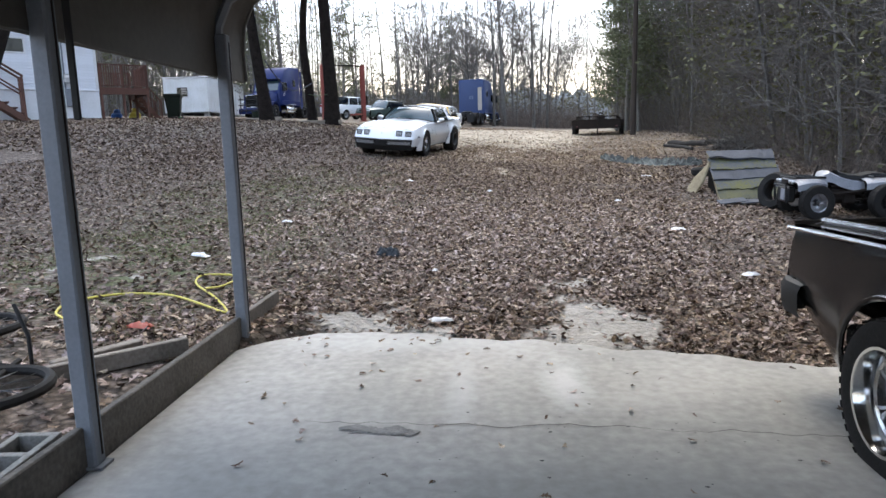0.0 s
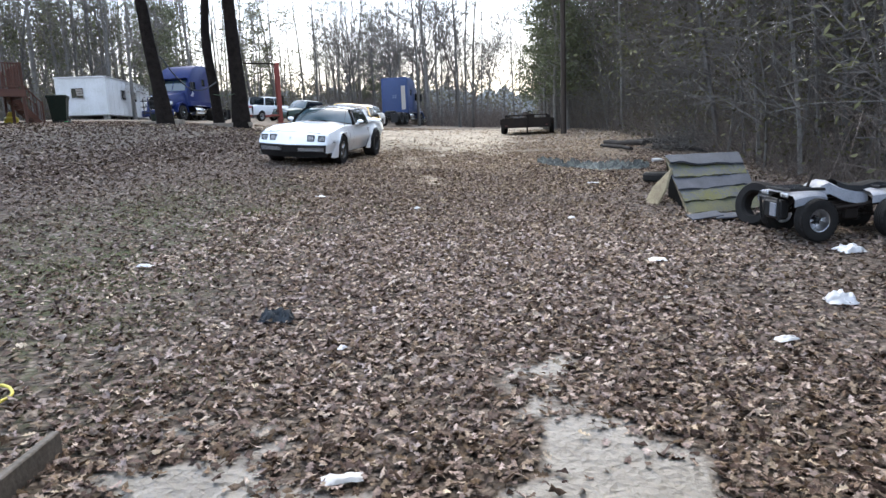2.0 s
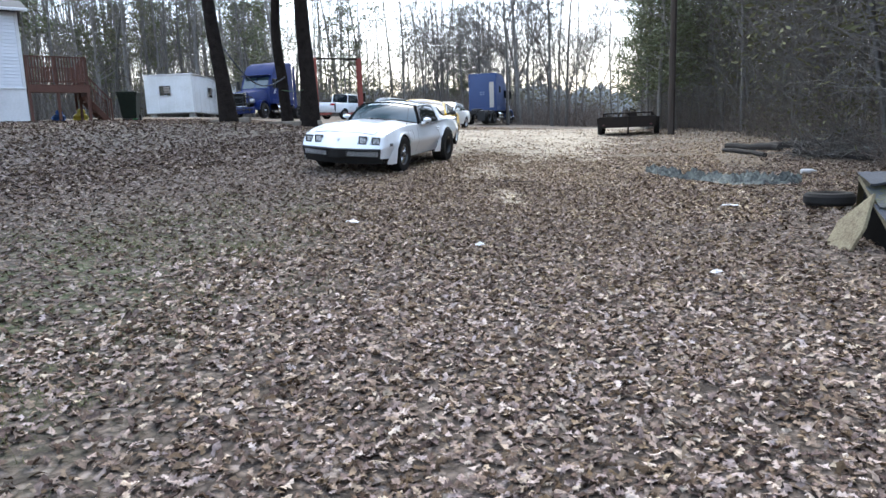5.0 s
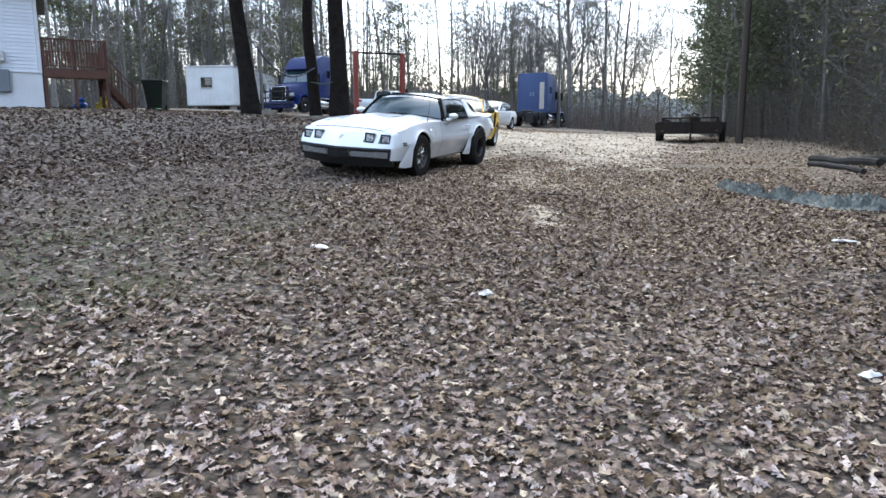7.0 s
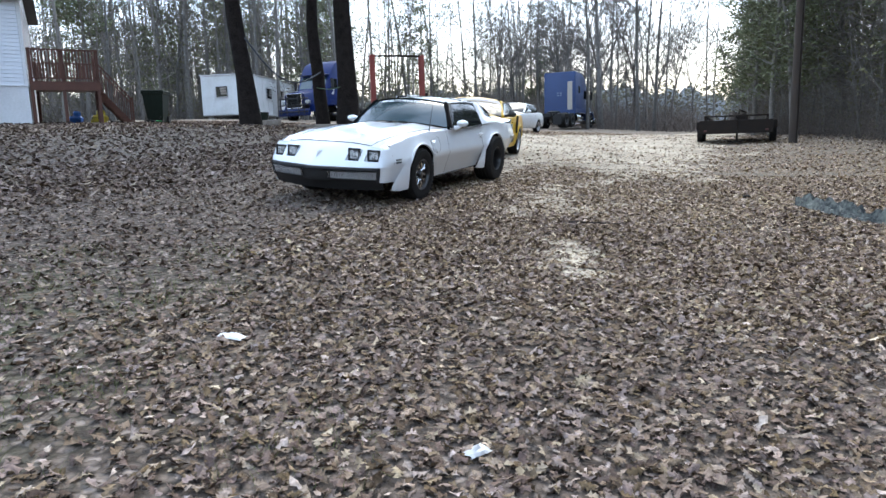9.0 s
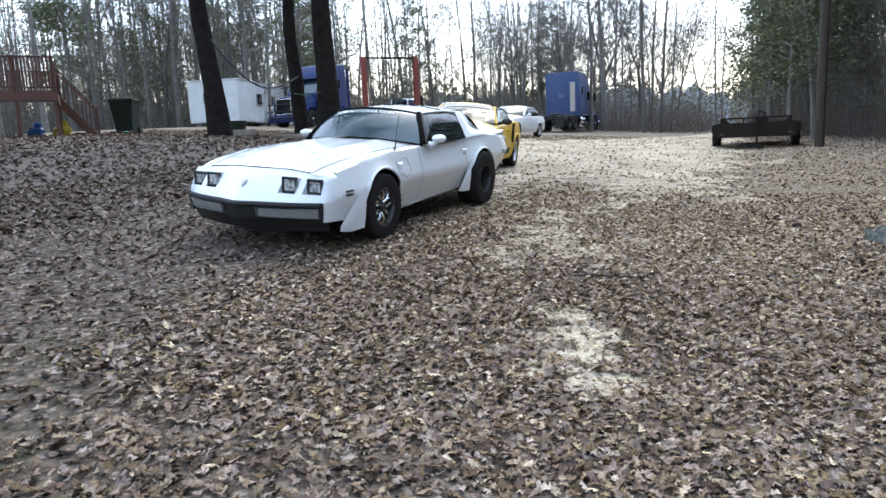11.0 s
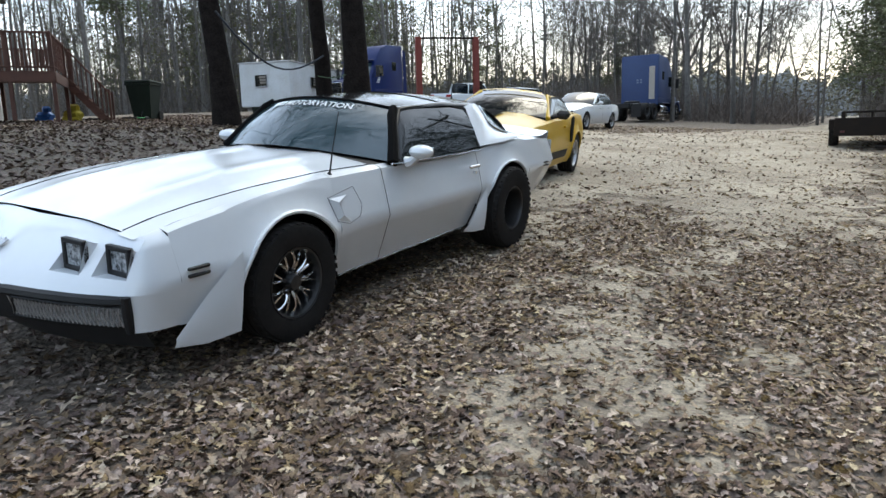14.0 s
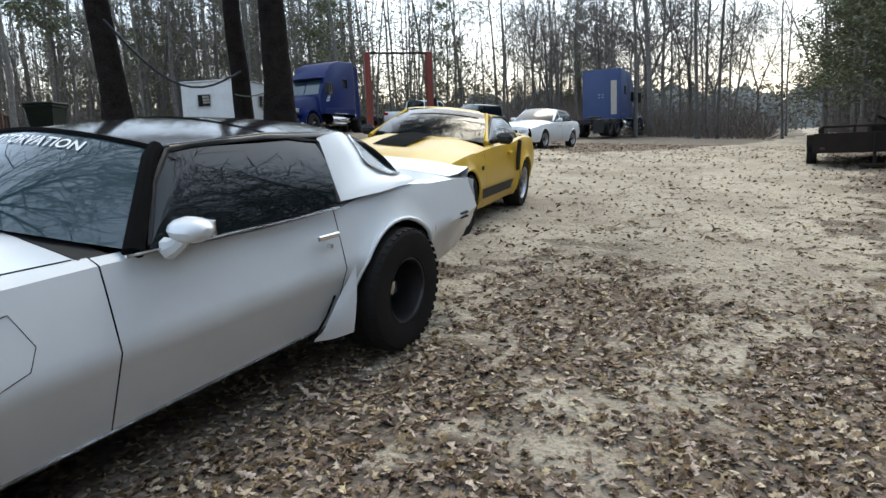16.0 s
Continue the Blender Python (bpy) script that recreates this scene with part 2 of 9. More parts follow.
def ground_material():
    m = bpy.data.materials.new("leafy_soil")
    m.use_nodes = True
    t = m.node_tree
    b = t.nodes["Principled BSDF"]
    co = t.nodes.new("ShaderNodeTexCoord")

    def noise_tex(scale, detail=4, rough=0.6):
        n = t.nodes.new("ShaderNodeTexNoise")
        n.inputs["Scale"].default_value, n.inputs["Detail"].default_value, n.inputs["Roughness"].default_value = scale, detail, rough
        t.links.new(co.outputs["Object"], n.inputs["Vector"])
        return n.outputs["Fac"]

    def mixc(f, a, c):
        x = t.nodes.new("ShaderNodeMix")
        x.data_type = "RGBA"
        for s, v in ((0, f), (6, a), (7, c)):
            if hasattr(v, "links"):
                t.links.new(v, x.inputs[s])
            else:
                x.inputs[s].default_value = v
        return x.outputs[2]

    def ramp(f, lo, hi):
        r = t.nodes.new("ShaderNodeMapRange")
        r.inputs[1].default_value, r.inputs[2].default_value = lo, hi
        t.links.new(f, r.inputs[0])
        return r.outputs[0]

    vor = t.nodes.new("ShaderNodeTexVoronoi")
    vor.inputs["Scale"].default_value, vor.inputs["Randomness"].default_value = 19.0, 1.0
    warp = t.nodes.new("ShaderNodeVectorMath")
    warp.operation = "MULTIPLY_ADD"
    nz = t.nodes.new("ShaderNodeTexNoise")
    nz.inputs["Scale"].default_value = 18
    t.links.new(co.outputs["Object"], nz.inputs["Vector"])
    t.links.new(nz.outputs["Color"], warp.inputs[0])
    warp.inputs[1].default_value = (0.06, 0.06, 0.06)
    t.links.new(co.outputs["Object"], warp.inputs[2])
    t.links.new(warp.outputs[0], vor.inputs["Vector"])
    sep = t.nodes.new("ShaderNodeSeparateColor")
    t.links.new(vor.outputs["Color"], sep.inputs[0])
    litter = mixc(sep.outputs[0], (0.085, 0.066, 0.052, 1), (0.185, 0.147, 0.119, 1))
    litter = mixc(ramp(sep.outputs[1], 0.84, 0.9), litter, (0.27, 0.22, 0.185, 1))
    # shade in the gaps between leaves, painted dark round each cell
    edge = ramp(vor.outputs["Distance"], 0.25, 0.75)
    axes = t.nodes.new("ShaderNodeSeparateXYZ")
    t.links.new(co.outputs["Object"], axes.inputs[0])
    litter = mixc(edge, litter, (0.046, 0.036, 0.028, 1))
    half = t.nodes.new("ShaderNodeMath")
    half.operation = "MULTIPLY"
    half.inputs[1].default_value = 0.42
    t.links.new(ramp(axes.outputs["Y"], 15.0, 22.0), half.inputs[0])
    litter = mixc(half.outputs[0], litter, (0.235, 0.196, 0.146, 1))      # thin litter over sandy soil up the drive
    dirt = mixc(ramp(noise_tex(1.3, 7, 0.7), 0.3, 0.7), (0.52, 0.455, 0.347, 1), (0.36, 0.312, 0.237, 1))
    dirt = mixc(ramp(noise_tex(0.55, 5, 0.65), 0.44, 0.66), dirt, (0.27, 0.228, 0.17, 1))
    dirt = mixc(ramp(noise_tex(4.2, 5, 0.7), 0.52, 0.7), dirt, (0.25, 0.208, 0.155, 1))
    dirt = mixc(ramp(noise_tex(55, 3), 0.48, 0.74), dirt, (0.15, 0.125, 0.102, 1))
    dirt = mixc(ramp(noise_tex(14, 5, 0.75), 0.55, 0.72), dirt, (0.165, 0.135, 0.11, 1))
    dusted = mixc(ramp(noise_tex(3.0, 6, 0.7), 0.35, 0.65), (0.36, 0.338, 0.305, 1), (0.25, 0.232, 0.207, 1))
    dirt = mixc(ramp(axes.outputs["Y"], 5.5, 10.0), dusted, dirt)      # cement dust spread from the slab
    att = t.nodes.new("ShaderNodeAttribute")
    att.attribute_name = "bare"
    add = t.nodes.new("ShaderNodeMath")
    add.operation = "MULTIPLY_ADD"
    add.inputs[1].default_value = 0.9
    t.links.new(noise_tex(4.5, 6, 0.7), add.inputs[0])
    t.links.new(att.outputs["Fac"], add.inputs[2])
    f = ramp(add.outputs[0], 0.7, 1.05)
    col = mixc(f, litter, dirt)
    att2 = t.nodes.new("ShaderNodeAttribute")
    att2.attribute_name = "moss"
    g2 = t.nodes.new("ShaderNodeMath")
    g2.operation = "MULTIPLY"
    t.links.new(ramp(noise_tex(7, 5), 0.45, 0.6), g2.inputs[0])
    t.links.new(att2.outputs["Fac"], g2.inputs[1])
    col = mixc(g2.outputs[0], col, (0.07, 0.084, 0.036, 1))
    t.links.new(col, b.inputs["Base Color"])
    b.inputs["Roughness"].default_value = 0.95
    b.inputs["Specular IOR Level"].default_value = 0.25
    bp = t.nodes.new("ShaderNodeBump")
    bp.inputs["Strength"].default_value, bp.inputs["Distance"].default_value = 0.8, 0.03
    mixh = t.nodes.new("ShaderNodeMath")
    mixh.operation = "MULTIPLY_ADD"
    mixh.inputs[1].default_value = 0.5
    t.links.new(noise_tex(45, 4), mixh.inputs[0])
    t.links.new(vor.outputs["Distance"], mixh.inputs[2])
    t.links.new(mixh.outputs[0], bp.inputs["Height"])
    t.links.new(bp.outputs[0], b.inputs["Normal"])
    return m


NOISE_GRID = np.random.default_rng(77).random((256, 256))


def patch_noise(x, y, scale):
    """Smooth value noise in 0..1."""
    x, y = x / scale + 500.3, y / scale + 500.7
    i, j = np.floor(x).astype(int), np.floor(y).astype(int)
    u, v = x - i, y - j
    u, v = u * u * (3 - 2 * u), v * v * (3 - 2 * v)
    g = lambda a, b: NOISE_GRID[a % 256, b % 256]
    return (g(i, j) * (1 - u) + g(i + 1, j) * u) * (1 - v) + (g(i, j + 1) * (1 - u) + g(i + 1, j + 1) * u) * v


def worn_track(x, y, pts, w):
    """A soft worn strip along a bent line."""
    best = np.full(np.shape(x), 9.0)
    for (ax, ay), (bx, by) in zip(pts, pts[1:]):
        dx, dy = bx - ax, by - ay
        k = np.clip(((x - ax) * dx + (y - ay) * dy) / (dx * dx + dy * dy), 0, 1)
        best = np.minimum(best, np.hypot(x - ax - k * dx, y - ay - k * dy))
    return np.exp(-(best / w) ** 2)


TRACK_LEFT = ((-1.0, 15.3), (-1.4, 16.1), (-1.75, 16.8), (-2.05, 18.2), (-2.25, 20), (-2.1, 21.6), (-2.0, 23.8))
TRACK_RIGHT = ((-2.2, 23.6), (-1.2, 23.1), (-0.5, 22.85), (0.5, 22.8), (1.7, 22.5), (3.0, 21.8))


def bareness(x, y):
    """How bare of leaves the drive is: two worn lanes that widen into a sandy turning place."""
    x, y = np.asarray(x, float), np.asarray(y, float)
    mid = np.interp(y, [4, 8, 12, 18, 22, 25, 34, 50, 75], [1.9, 0.9, -0.4, -1.9, -2.4, -3.1, -3.4, -2.0, 1.5])
    wide = np.interp(y, [4, 10, 16, 20, 22.5, 26, 34, 42, 50, 75], [0.5, 1.0, 1.3, 1.5, 2.3, 2.8, 3.5, 3.0, 1.8, 1.6])
    strength = np.interp(y, [3.5, 4.5, 7, 12, 15, 18, 19.5, 21.5, 24, 30, 60], [0.4, 0.22, 0.12, 0.15, 0.17, 0.22, 0.27, 0.42, 0.64, 0.82, 0.9])
    d = np.abs(x - mid) / wide
    lane = np.exp(-(np.maximum(0, d - 0.55) / 0.45) ** 2)
    hump = 1 - 0.35 * np.exp(-((x - mid) / 0.5) ** 2) * np.interp(y, [12, 20, 40], [1, 1, 0.2])
    left = 0.85 * np.exp(-(((x + 9) / 3.5) ** 2 + ((y - 33) / 5) ** 2)) + 0.9 * np.exp(-(((x + 14) / 5) ** 2 + ((y - 38) / 5) ** 2)) + 0.5 * np.exp(-(((x + 18) / 2.6) ** 2 + ((y - 30.5) / 1.2) ** 2))
    patch = 0.35 * np.exp(-(((x + 3.5) / 1.6) ** 2 + ((y - 4.6) / 1.6) ** 2)) + 0.5 * np.exp(-(((x - 0.1) / 0.8) ** 2 + ((y - 4.35) / 0.28) ** 2)) + 0.3 * np.exp(-(((x + 0.6) / 0.9) ** 2 + ((y - 5.1) / 0.7) ** 2)) + 0.5 * np.exp(-(((x - 1.42) / 0.42) ** 2 + ((y - 4.6) / 0.8) ** 2)) + 0.16 * np.exp(-(((x - 1.2) / 0.5) ** 2 + ((y - 6.0) / 0.6) ** 2)) + 0.1 * np.exp(-(((x - 0.1) / 0.5) ** 2 + ((y - 11.5) / 0.8) ** 2))
    patch = patch + 0.26 * worn_track(x, y, TRACK_LEFT, 0.42) + 0.25 * worn_track(x, y, TRACK_RIGHT, 0.42) + 0.33 * np.exp(-(((x + 1.3) / 0.42) ** 2 + ((y - 15.85) / 0.55) ** 2)) + 0.22 * np.exp(-(((x + 0.05) / 0.25) ** 2 + ((y - 17.4) / 0.6) ** 2)) + 0.5 * np.exp(-(((x - 0.4) / 0.7) ** 2 + ((y - 29.7) / 1.0) ** 2))
    drift = 0.34 * np.exp(-(((x + 1.35) / 0.55) ** 2 + ((y - 21.2) / 1.2) ** 2))      # leaves blown beside the lane
    b = np.clip(lane * strength * hump + left + patch - drift, 0, 1)
    n = 0.3 * patch_noise(x, y * 0.7, 0.7) + 0.35 * patch_noise(x + 7, y, 0.27) + 0.35 * patch_noise(x, y + 3, 0.12)
    q = np.clip((b + (n - 0.5) * 1.25 * np.clip(b * 4, 0, 1) - 0.22) / 0.5, 0, 1)
    return q * q * (3 - 2 * q)


def make_ground():
    def spaced(a, b, step):
        return list(np.arange(a, b, step))
    xs = [-900, -400, -200] + spaced(-120, -40, 8) + spaced(-40, -12, 1.0) + spaced(-12, 9, 0.14) + spaced(9, 40, 1.2) + [42, 60, 90, 140, 250, 500, 900]
    ys = [-600, -200, -80, -40] + spaced(-20, -2, 1.5) + spaced(-2, 30, 0.16) + spaced(30, 60, 0.6) + spaced(60, 140, 4) + [140, 180, 250, 350, 500, 800, 1500]
    X, Y = np.meshgrid(xs, ys)
    Z = heights(X.ravel(), Y.ravel())
    n = len(xs)
    me = bpy.data.meshes.new("ground")
    idx = np.arange(len(ys) * n).reshape(len(ys), n)
    q = np.stack([idx[:-1, :-1], idx[:-1, 1:], idx[1:, 1:], idx[1:, :-1]], -1).reshape(-1, 4)
    me.from_pydata(np.stack([X.ravel(), Y.ravel(), Z], 1).tolist(), [], q.tolist())
    bare = me.attributes.new("bare", "FLOAT", "POINT")
    bare.data.foreach_set("value", bareness(X.ravel(), Y.ravel()).astype(np.float32))
    moss = me.attributes.new("moss", "FLOAT", "POINT")
    mx = 0.9 * np.exp(-(((X + 3.2) / 1.3) ** 2 + ((Y - 6.5) / 2.6) ** 2)) + 0.7 * np.exp(-(((X + 4.2) / 1.5) ** 2 + ((Y - 10.5) / 2.5) ** 2)) + 0.5 * np.exp(-(((X + 2.2) / 1.2) ** 2 + ((Y - 4.5) / 1.0) ** 2))
    moss.data.foreach_set("value", np.clip(mx, 0, 1).ravel().astype(np.float32))
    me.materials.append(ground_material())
    me.shade_smooth()
    tagged(new("ground", me), "sloping yard of leaf litter and sandy dirt", "ground", kind="structure")


make_ground()

# ---- vehicles ----
PAINT_WHITE = material("white_car_paint", (0.68, 0.705, 0.72), 0.2, second=(0.62, 0.645, 0.665), scale=2, fine=9, coat=0.5, amount=0.3)
PAINT_BLACK = material("black_gloss_paint", (0.012, 0.012, 0.014), 0.1, second=(0.018, 0.018, 0.018), scale=4, fine=50, spec=0.16)
PAINT_YELLOW = material("yellow_car_paint", (0.60, 0.38, 0.025), 0.35, second=(0.53, 0.33, 0.025), scale=2, fine=20, coat=0.12, amount=0.3, spec=0.35)
PAINT_BLUE = material("deep_blue_truck_paint", (0.003, 0.013, 0.085), 0.35, second=(0.0025, 0.009, 0.06), scale=1.5, fine=20, coat=0.05, spec=0.2)
PAINT_FADED_BLUE = material("faded_blue_truck_paint", (0.007, 0.03, 0.115), 0.5, second=(0.006, 0.021, 0.08), scale=1.5, fine=12)
BLACK_TRIM = material("black_rubber_trim", (0.011, 0.011, 0.012), 0.55, spec=0.25, second=(0.02, 0.02, 0.02), scale=9, fine=80, bump=0.1)
DARK_GAP = material("dark_inner_shell", (0.006, 0.006, 0.006), 0.9, spec=0.05)
RUBBER = material("tyre_rubber", (0.0095, 0.009, 0.009), 0.8, second=(0.02, 0.0185, 0.017), spec=0.18, scale=7, fine=60, bump=0.15)
CHROME = material("chrome", (0.72, 0.72, 0.72), 0.12, 1.0, second=(0.5, 0.5, 0.5), scale=12, fine=90)
ALUMINIUM = material("dull_aluminium", (0.55, 0.55, 0.56), 0.35, 1.0, second=(0.35, 0.35, 0.36), scale=8, fine=70)
RIM_BLACK = material("black_wheel_paint", (0.01, 0.01, 0.011), 0.3, second=(0.03, 0.03, 0.03), scale=12, fine=80)
GLASS_DARK = glass_material("tinted_glass", (0.006, 0.009, 0.01), 0.02, 1.5, 0.36)
GLASS_TINT = glass_material("plain_tinted_glass", (0.01, 0.012, 0.013), 0.03, 1.45, 0.25)
GLASS_SCREEN = glass_material("windscreen_glass", (0.032, 0.055, 0.063), 0.03, 1.75, 0.45)
LENS = material("headlight_lens", (0.6, 0.63, 0.66), 0.06, 0.5, second=(0.1, 0.11, 0.12), scale=22, fine=60, bump=0.5, amount=1.3, spec=0.9)
MESH_GREY = material("grey_grille_mesh", (0.33, 0.34, 0.35), 0.5, 0.3, second=(0.1, 0.1, 0.1), scale=120, fine=160, bump=0.6, amount=1.5)
RED_LENS = material("red_lens", (0.35, 0.02, 0.02), 0.2)
STICKER = material("white_sticker", (0.8, 0.8, 0.8), 0.5)


def wheel(parent, x, y, z, r, width, rim_r, outward, spokes=7, dish=0.03, style="spoke", n=40):
    """Wheel part (rim) with its tyre and hub; x is the outer face, outward +1 or -1."""
    s = outward
    m = pose(x, y, z) @ Matrix.Diagonal((-s, 1, 1, 1))      # local +x points into the car
    rim = Geo()
    prof = [(rim_r * 1.02, 0.012), (rim_r * 1.0, 0.0), (rim_r * 0.95, 0.004), (rim_r * 0.92, 0.02), (rim_r * 0.9, dish + 0.02), (rim_r * 0.87, dish + 0.09), (rim_r * 0.86, width - 0.02), (rim_r, width)]
    rim.lathe(prof, n, m)
    rim.lathe([(rim_r * 0.9, dish + 0.11), (0.001, dish + 0.1)], n, m)
    hub = part("wheel", rim, ALUMINIUM if style == "alloy" else RIM_BLACK, parent)
    ty = Geo()
    tp = [(rim_r * 1.0, 0.012), (rim_r * 1.04, 0.0), (lerp(rim_r, r, 0.5), -0.012), (lerp(rim_r, r, 0.85), -0.004), (r * 0.975, 0.012), (r * 0.992, 0.03)]
    for k in range(4):
        a, b = lerp(0.03, width - 0.03, k / 4), lerp(0.03, width - 0.03, (k + 1) / 4)
        tp += [(r, a + 0.004), (r, b - 0.01), (r - 0.009, b - 0.007), (r - 0.009, b - 0.002)]
    tp += [(r * 0.975, width - 0.012), (lerp(rim_r, r, 0.5), width + 0.012), (rim_r, width)]
    ty.lathe(tp, n, m)
    for k in range(n):          # shoulder tread blocks
        a = 2 * math.pi * (k + 0.5) / n
        ty.box((0, 0, 0), (0.035, 2 * math.pi * r / n * 0.6, 0.006), 0.002, m @ pose(0.012, r * 0.978 * math.cos(a), r * 0.978 * math.sin(a), math.degrees(a) - 90))
    part("tyre", ty, RUBBER, hub)
    sp = Geo()
    if style in ("spoke", "alloy"):
        for k in range(spokes):
            for off in (-0.11, 0.11):
                a = 2 * math.pi * k / spokes
                pts = []
                for q in range(6):
                    rr = lerp(rim_r * 0.24, rim_r * 0.9, q / 5)
                    an = a + off * (0.5 + 1.2 * (q / 5) ** 2)
                    pts.append((dish + 0.05 - 0.035 * math.sin(q / 5 * 2.6), rr * math.cos(an), rr * math.sin(an)))
                sp.tube(pts, [0.012, 0.011, 0.009, 0.008, 0.008, 0.011], 6, True, m)
        part("spokes", sp, CHROME if style == "spoke" else ALUMINIUM, hub)
    else:
        for k in range(8):
            a = 2 * math.pi * k / 8
            sp = Geo()
            sp.cyl((dish + 0.085, rim_r * 0.62 * math.cos(a), rim_r * 0.62 * math.sin(a)), (dish + 0.12, rim_r * 0.62 * math.cos(a), rim_r * 0.62 * math.sin(a)), rim_r * 0.12, 8, m=m)
            part("rim_hole", sp, DARK_GAP, hub)
    cap = Geo()
    cap.lathe([(0.001, dish - 0.005), (rim_r * 0.2, dish), (rim_r * 0.25, dish + 0.02), (rim_r * 0.28, dish + 0.1)], 20, m)
    for k in range(5):
        a = 2 * math.pi * k / 5 + 0.3
        cap.cyl((dish + 0.02, rim_r * 0.34 * math.cos(a), rim_r * 0.34 * math.sin(a)), (dish + 0.1, rim_r * 0.34 * math.cos(a), rim_r * 0.34 * math.sin(a)), 0.011, 6, m=m)
    part("hub_cap", cap, CHROME if style == "steel" else RIM_BLACK, hub)
    return hub


def arch_bottom(u, sill, wheels):
    """Lower edge of the body side: the sill, lifted over the wheels."""
    z = sill
    for c, zc, r in wheels:
        d = r * r - (u - c) ** 2
        if d > 0:
            z = max(z, zc + math.sqrt(d))
    return z


def body_side(P, u, j, nj=12):
    """Point j of the flank at station u: bottom (0) to shoulder (nj)."""
    zt, hw = P["zt"](u), P["hw"](u)
    zb = min(arch_bottom(u, P["sill"](u), P["arches"]), zt - 0.1)
    z0 = P["sill"](u)
    f = j / nj
    z = lerp(zb, zt, f)
    zn = (z - z0) / max(0.05, zt - z0)
    tuck, lean, mid = P["tuck"] * P["tuck_on"](u) if "tuck_on" in P else P["tuck"], P["lean"], P["mid"]
    v = hw - (tuck * (1 - zn / mid) ** P.get("crease", 2) if zn < mid else lean * ((zn - mid) / (1 - mid)) ** P.get("lean_pow", 1.7))
    flare = 0.0
    for c, zc, r in P["arches"]:
        d = math.hypot(u - c, z - zc) - r
        if d < 0.13:
            flare = max(flare, P["flare"] * (1 - max(0, d) / 0.13) ** 2)
    if j == nj:
        v -= P["round"] * 0.55
    if j == nj - 1:
        z = lerp(z, zt, 0.62)
        v -= P["round"] * 0.12
    return v + flare, z


def top_row(P, u, n=9):
    """Points from the shoulder to the middle over hood, cowl or deck."""
    v0, z0 = body_side(P, u, 12)
    zc = P["zc"](u)
    out = []
    for k in range(1, n + 1):
        f = k / n
        v = v0 * (1 - f)
        crease = P["bulge"] * math.exp(-(((v - P["ridge"]) / 0.09) ** 2))
        out.append((v, lerp(z0, zc, 1 - (1 - f) ** 2.2) + crease * P["hood_on"](u)))
    return out


def skin_z(P, u, v):
    """Height of hood or deck at station u and half-width v."""
    half = [(body_side(P, u, 12))] + top_row(P, u)
    return float(np.interp(v, [p[0] for p in half][::-1], [p[1] for p in half][::-1]))


def stations(a, b, arches, step=0.12):
    s = set(np.round(np.arange(a, b, step), 3)) | {a, b}
    for c, zc, r in arches:
        for k in range(-12, 13):
            u = c + (r + 0.002) * math.sin(k / 12 * math.pi / 2)
            if a < u < b:
                s.add(round(u, 4))
    return sorted(s)


def flank(P, a, b, side, j0=0, j1=12):
    rows = []
    for u in stations(a, b, P["arches"]):
        rows.append([(side * body_side(P, u, j)[0], u, body_side(P, u, j)[1]) for j in range(j0, j1 + 1)])
    return Geo().grid(rows, flip=side < 0)


def lid(P, a, b, v_max=None, step=0.1):
    """Hood or deck skin between stations, whole width or inside v_max."""
    rows = []
    for u in stations(a, b, [], step):
        half = [(body_side(P, u, 12))] + top_row(P, u)
        if v_max:
            vm = v_max(u)
            vs = [p[0] for p in half][::-1]
            zs = [p[1] for p in half][::-1]
            half = [(vm * (1 - k / 9), float(np.interp(vm * (1 - k / 9), vs, zs))) for k in range(10)]
        rows.append([(v, u, z) for v, z in half] + [(-v, u, z) for v, z in half[-2::-1]])
    return Geo().grid(rows)


def rim_strip(P, a, b, side, v_in):
    """Fender top between the shoulder and the hood line."""
    rows = []
    for u in stations(a, b, [], 0.1):
        half = [(body_side(P, u, 12))] + top_row(P, u)
        vs, zs = [p[0] for p in half][::-1], [p[1] for p in half][::-1]
        v0, vm = half[0][0], v_in(u)
        rows.append([(side * lerp(v0, vm, k / 3), u, float(np.interp(lerp(v0, vm, k / 3), vs, zs))) for k in range(4)])
    return Geo().grid(rows, flip=side < 0)


def ruled(low, high, n=6, bulge=(0, 0, 0), flip=False):
    """Sheet between two edges (lists of points), swelling by bulge in the middle."""
    low, high, bl = [Vector(p) for p in low], [Vector(p) for p in high], Vector(bulge)
    rows = []
    for i in range(n + 1):
        f = i / n
        rows.append([lerp(a, b, f) + bl * (4 * f * (1 - f)) for a, b in zip(low, high)])
    return Geo().grid(rows, flip=flip)


def curve3(a, b, c, n=10):
    """Quadratic bow from a to c that passes b in the middle."""
    a, b, c = Vector(a), Vector(b), Vector(c)
    q = 2 * b - (a + c) / 2
    return [(1 - t) ** 2 * a + 2 * t * (1 - t) * q + t * t * c for t in [k / n for k in range(n + 1)]]


def under_shell(P, a, b, car, top=None):
    """Dark inner body that closes wheel houses and panel gaps."""
    g = Geo()
    rows = []
    for u in np.arange(a, b + 0.01, 0.15):
        hw, zt = P["hw"](u) - 0.26, P["zt"](u) - 0.05
        z0 = P["sill"](u) + 0.03
        rows.append([(-hw, u, z0), (hw, u, z0), (hw, u, zt), (-hw, u, zt)])
    g.grid(rows, True)
    o = len(g.v)
    g.f += [(o - 4, o - 3, o - 2, o - 1), (3, 2, 1, 0)]
    return part("underbody", g, DARK_GAP, car, smooth=0)


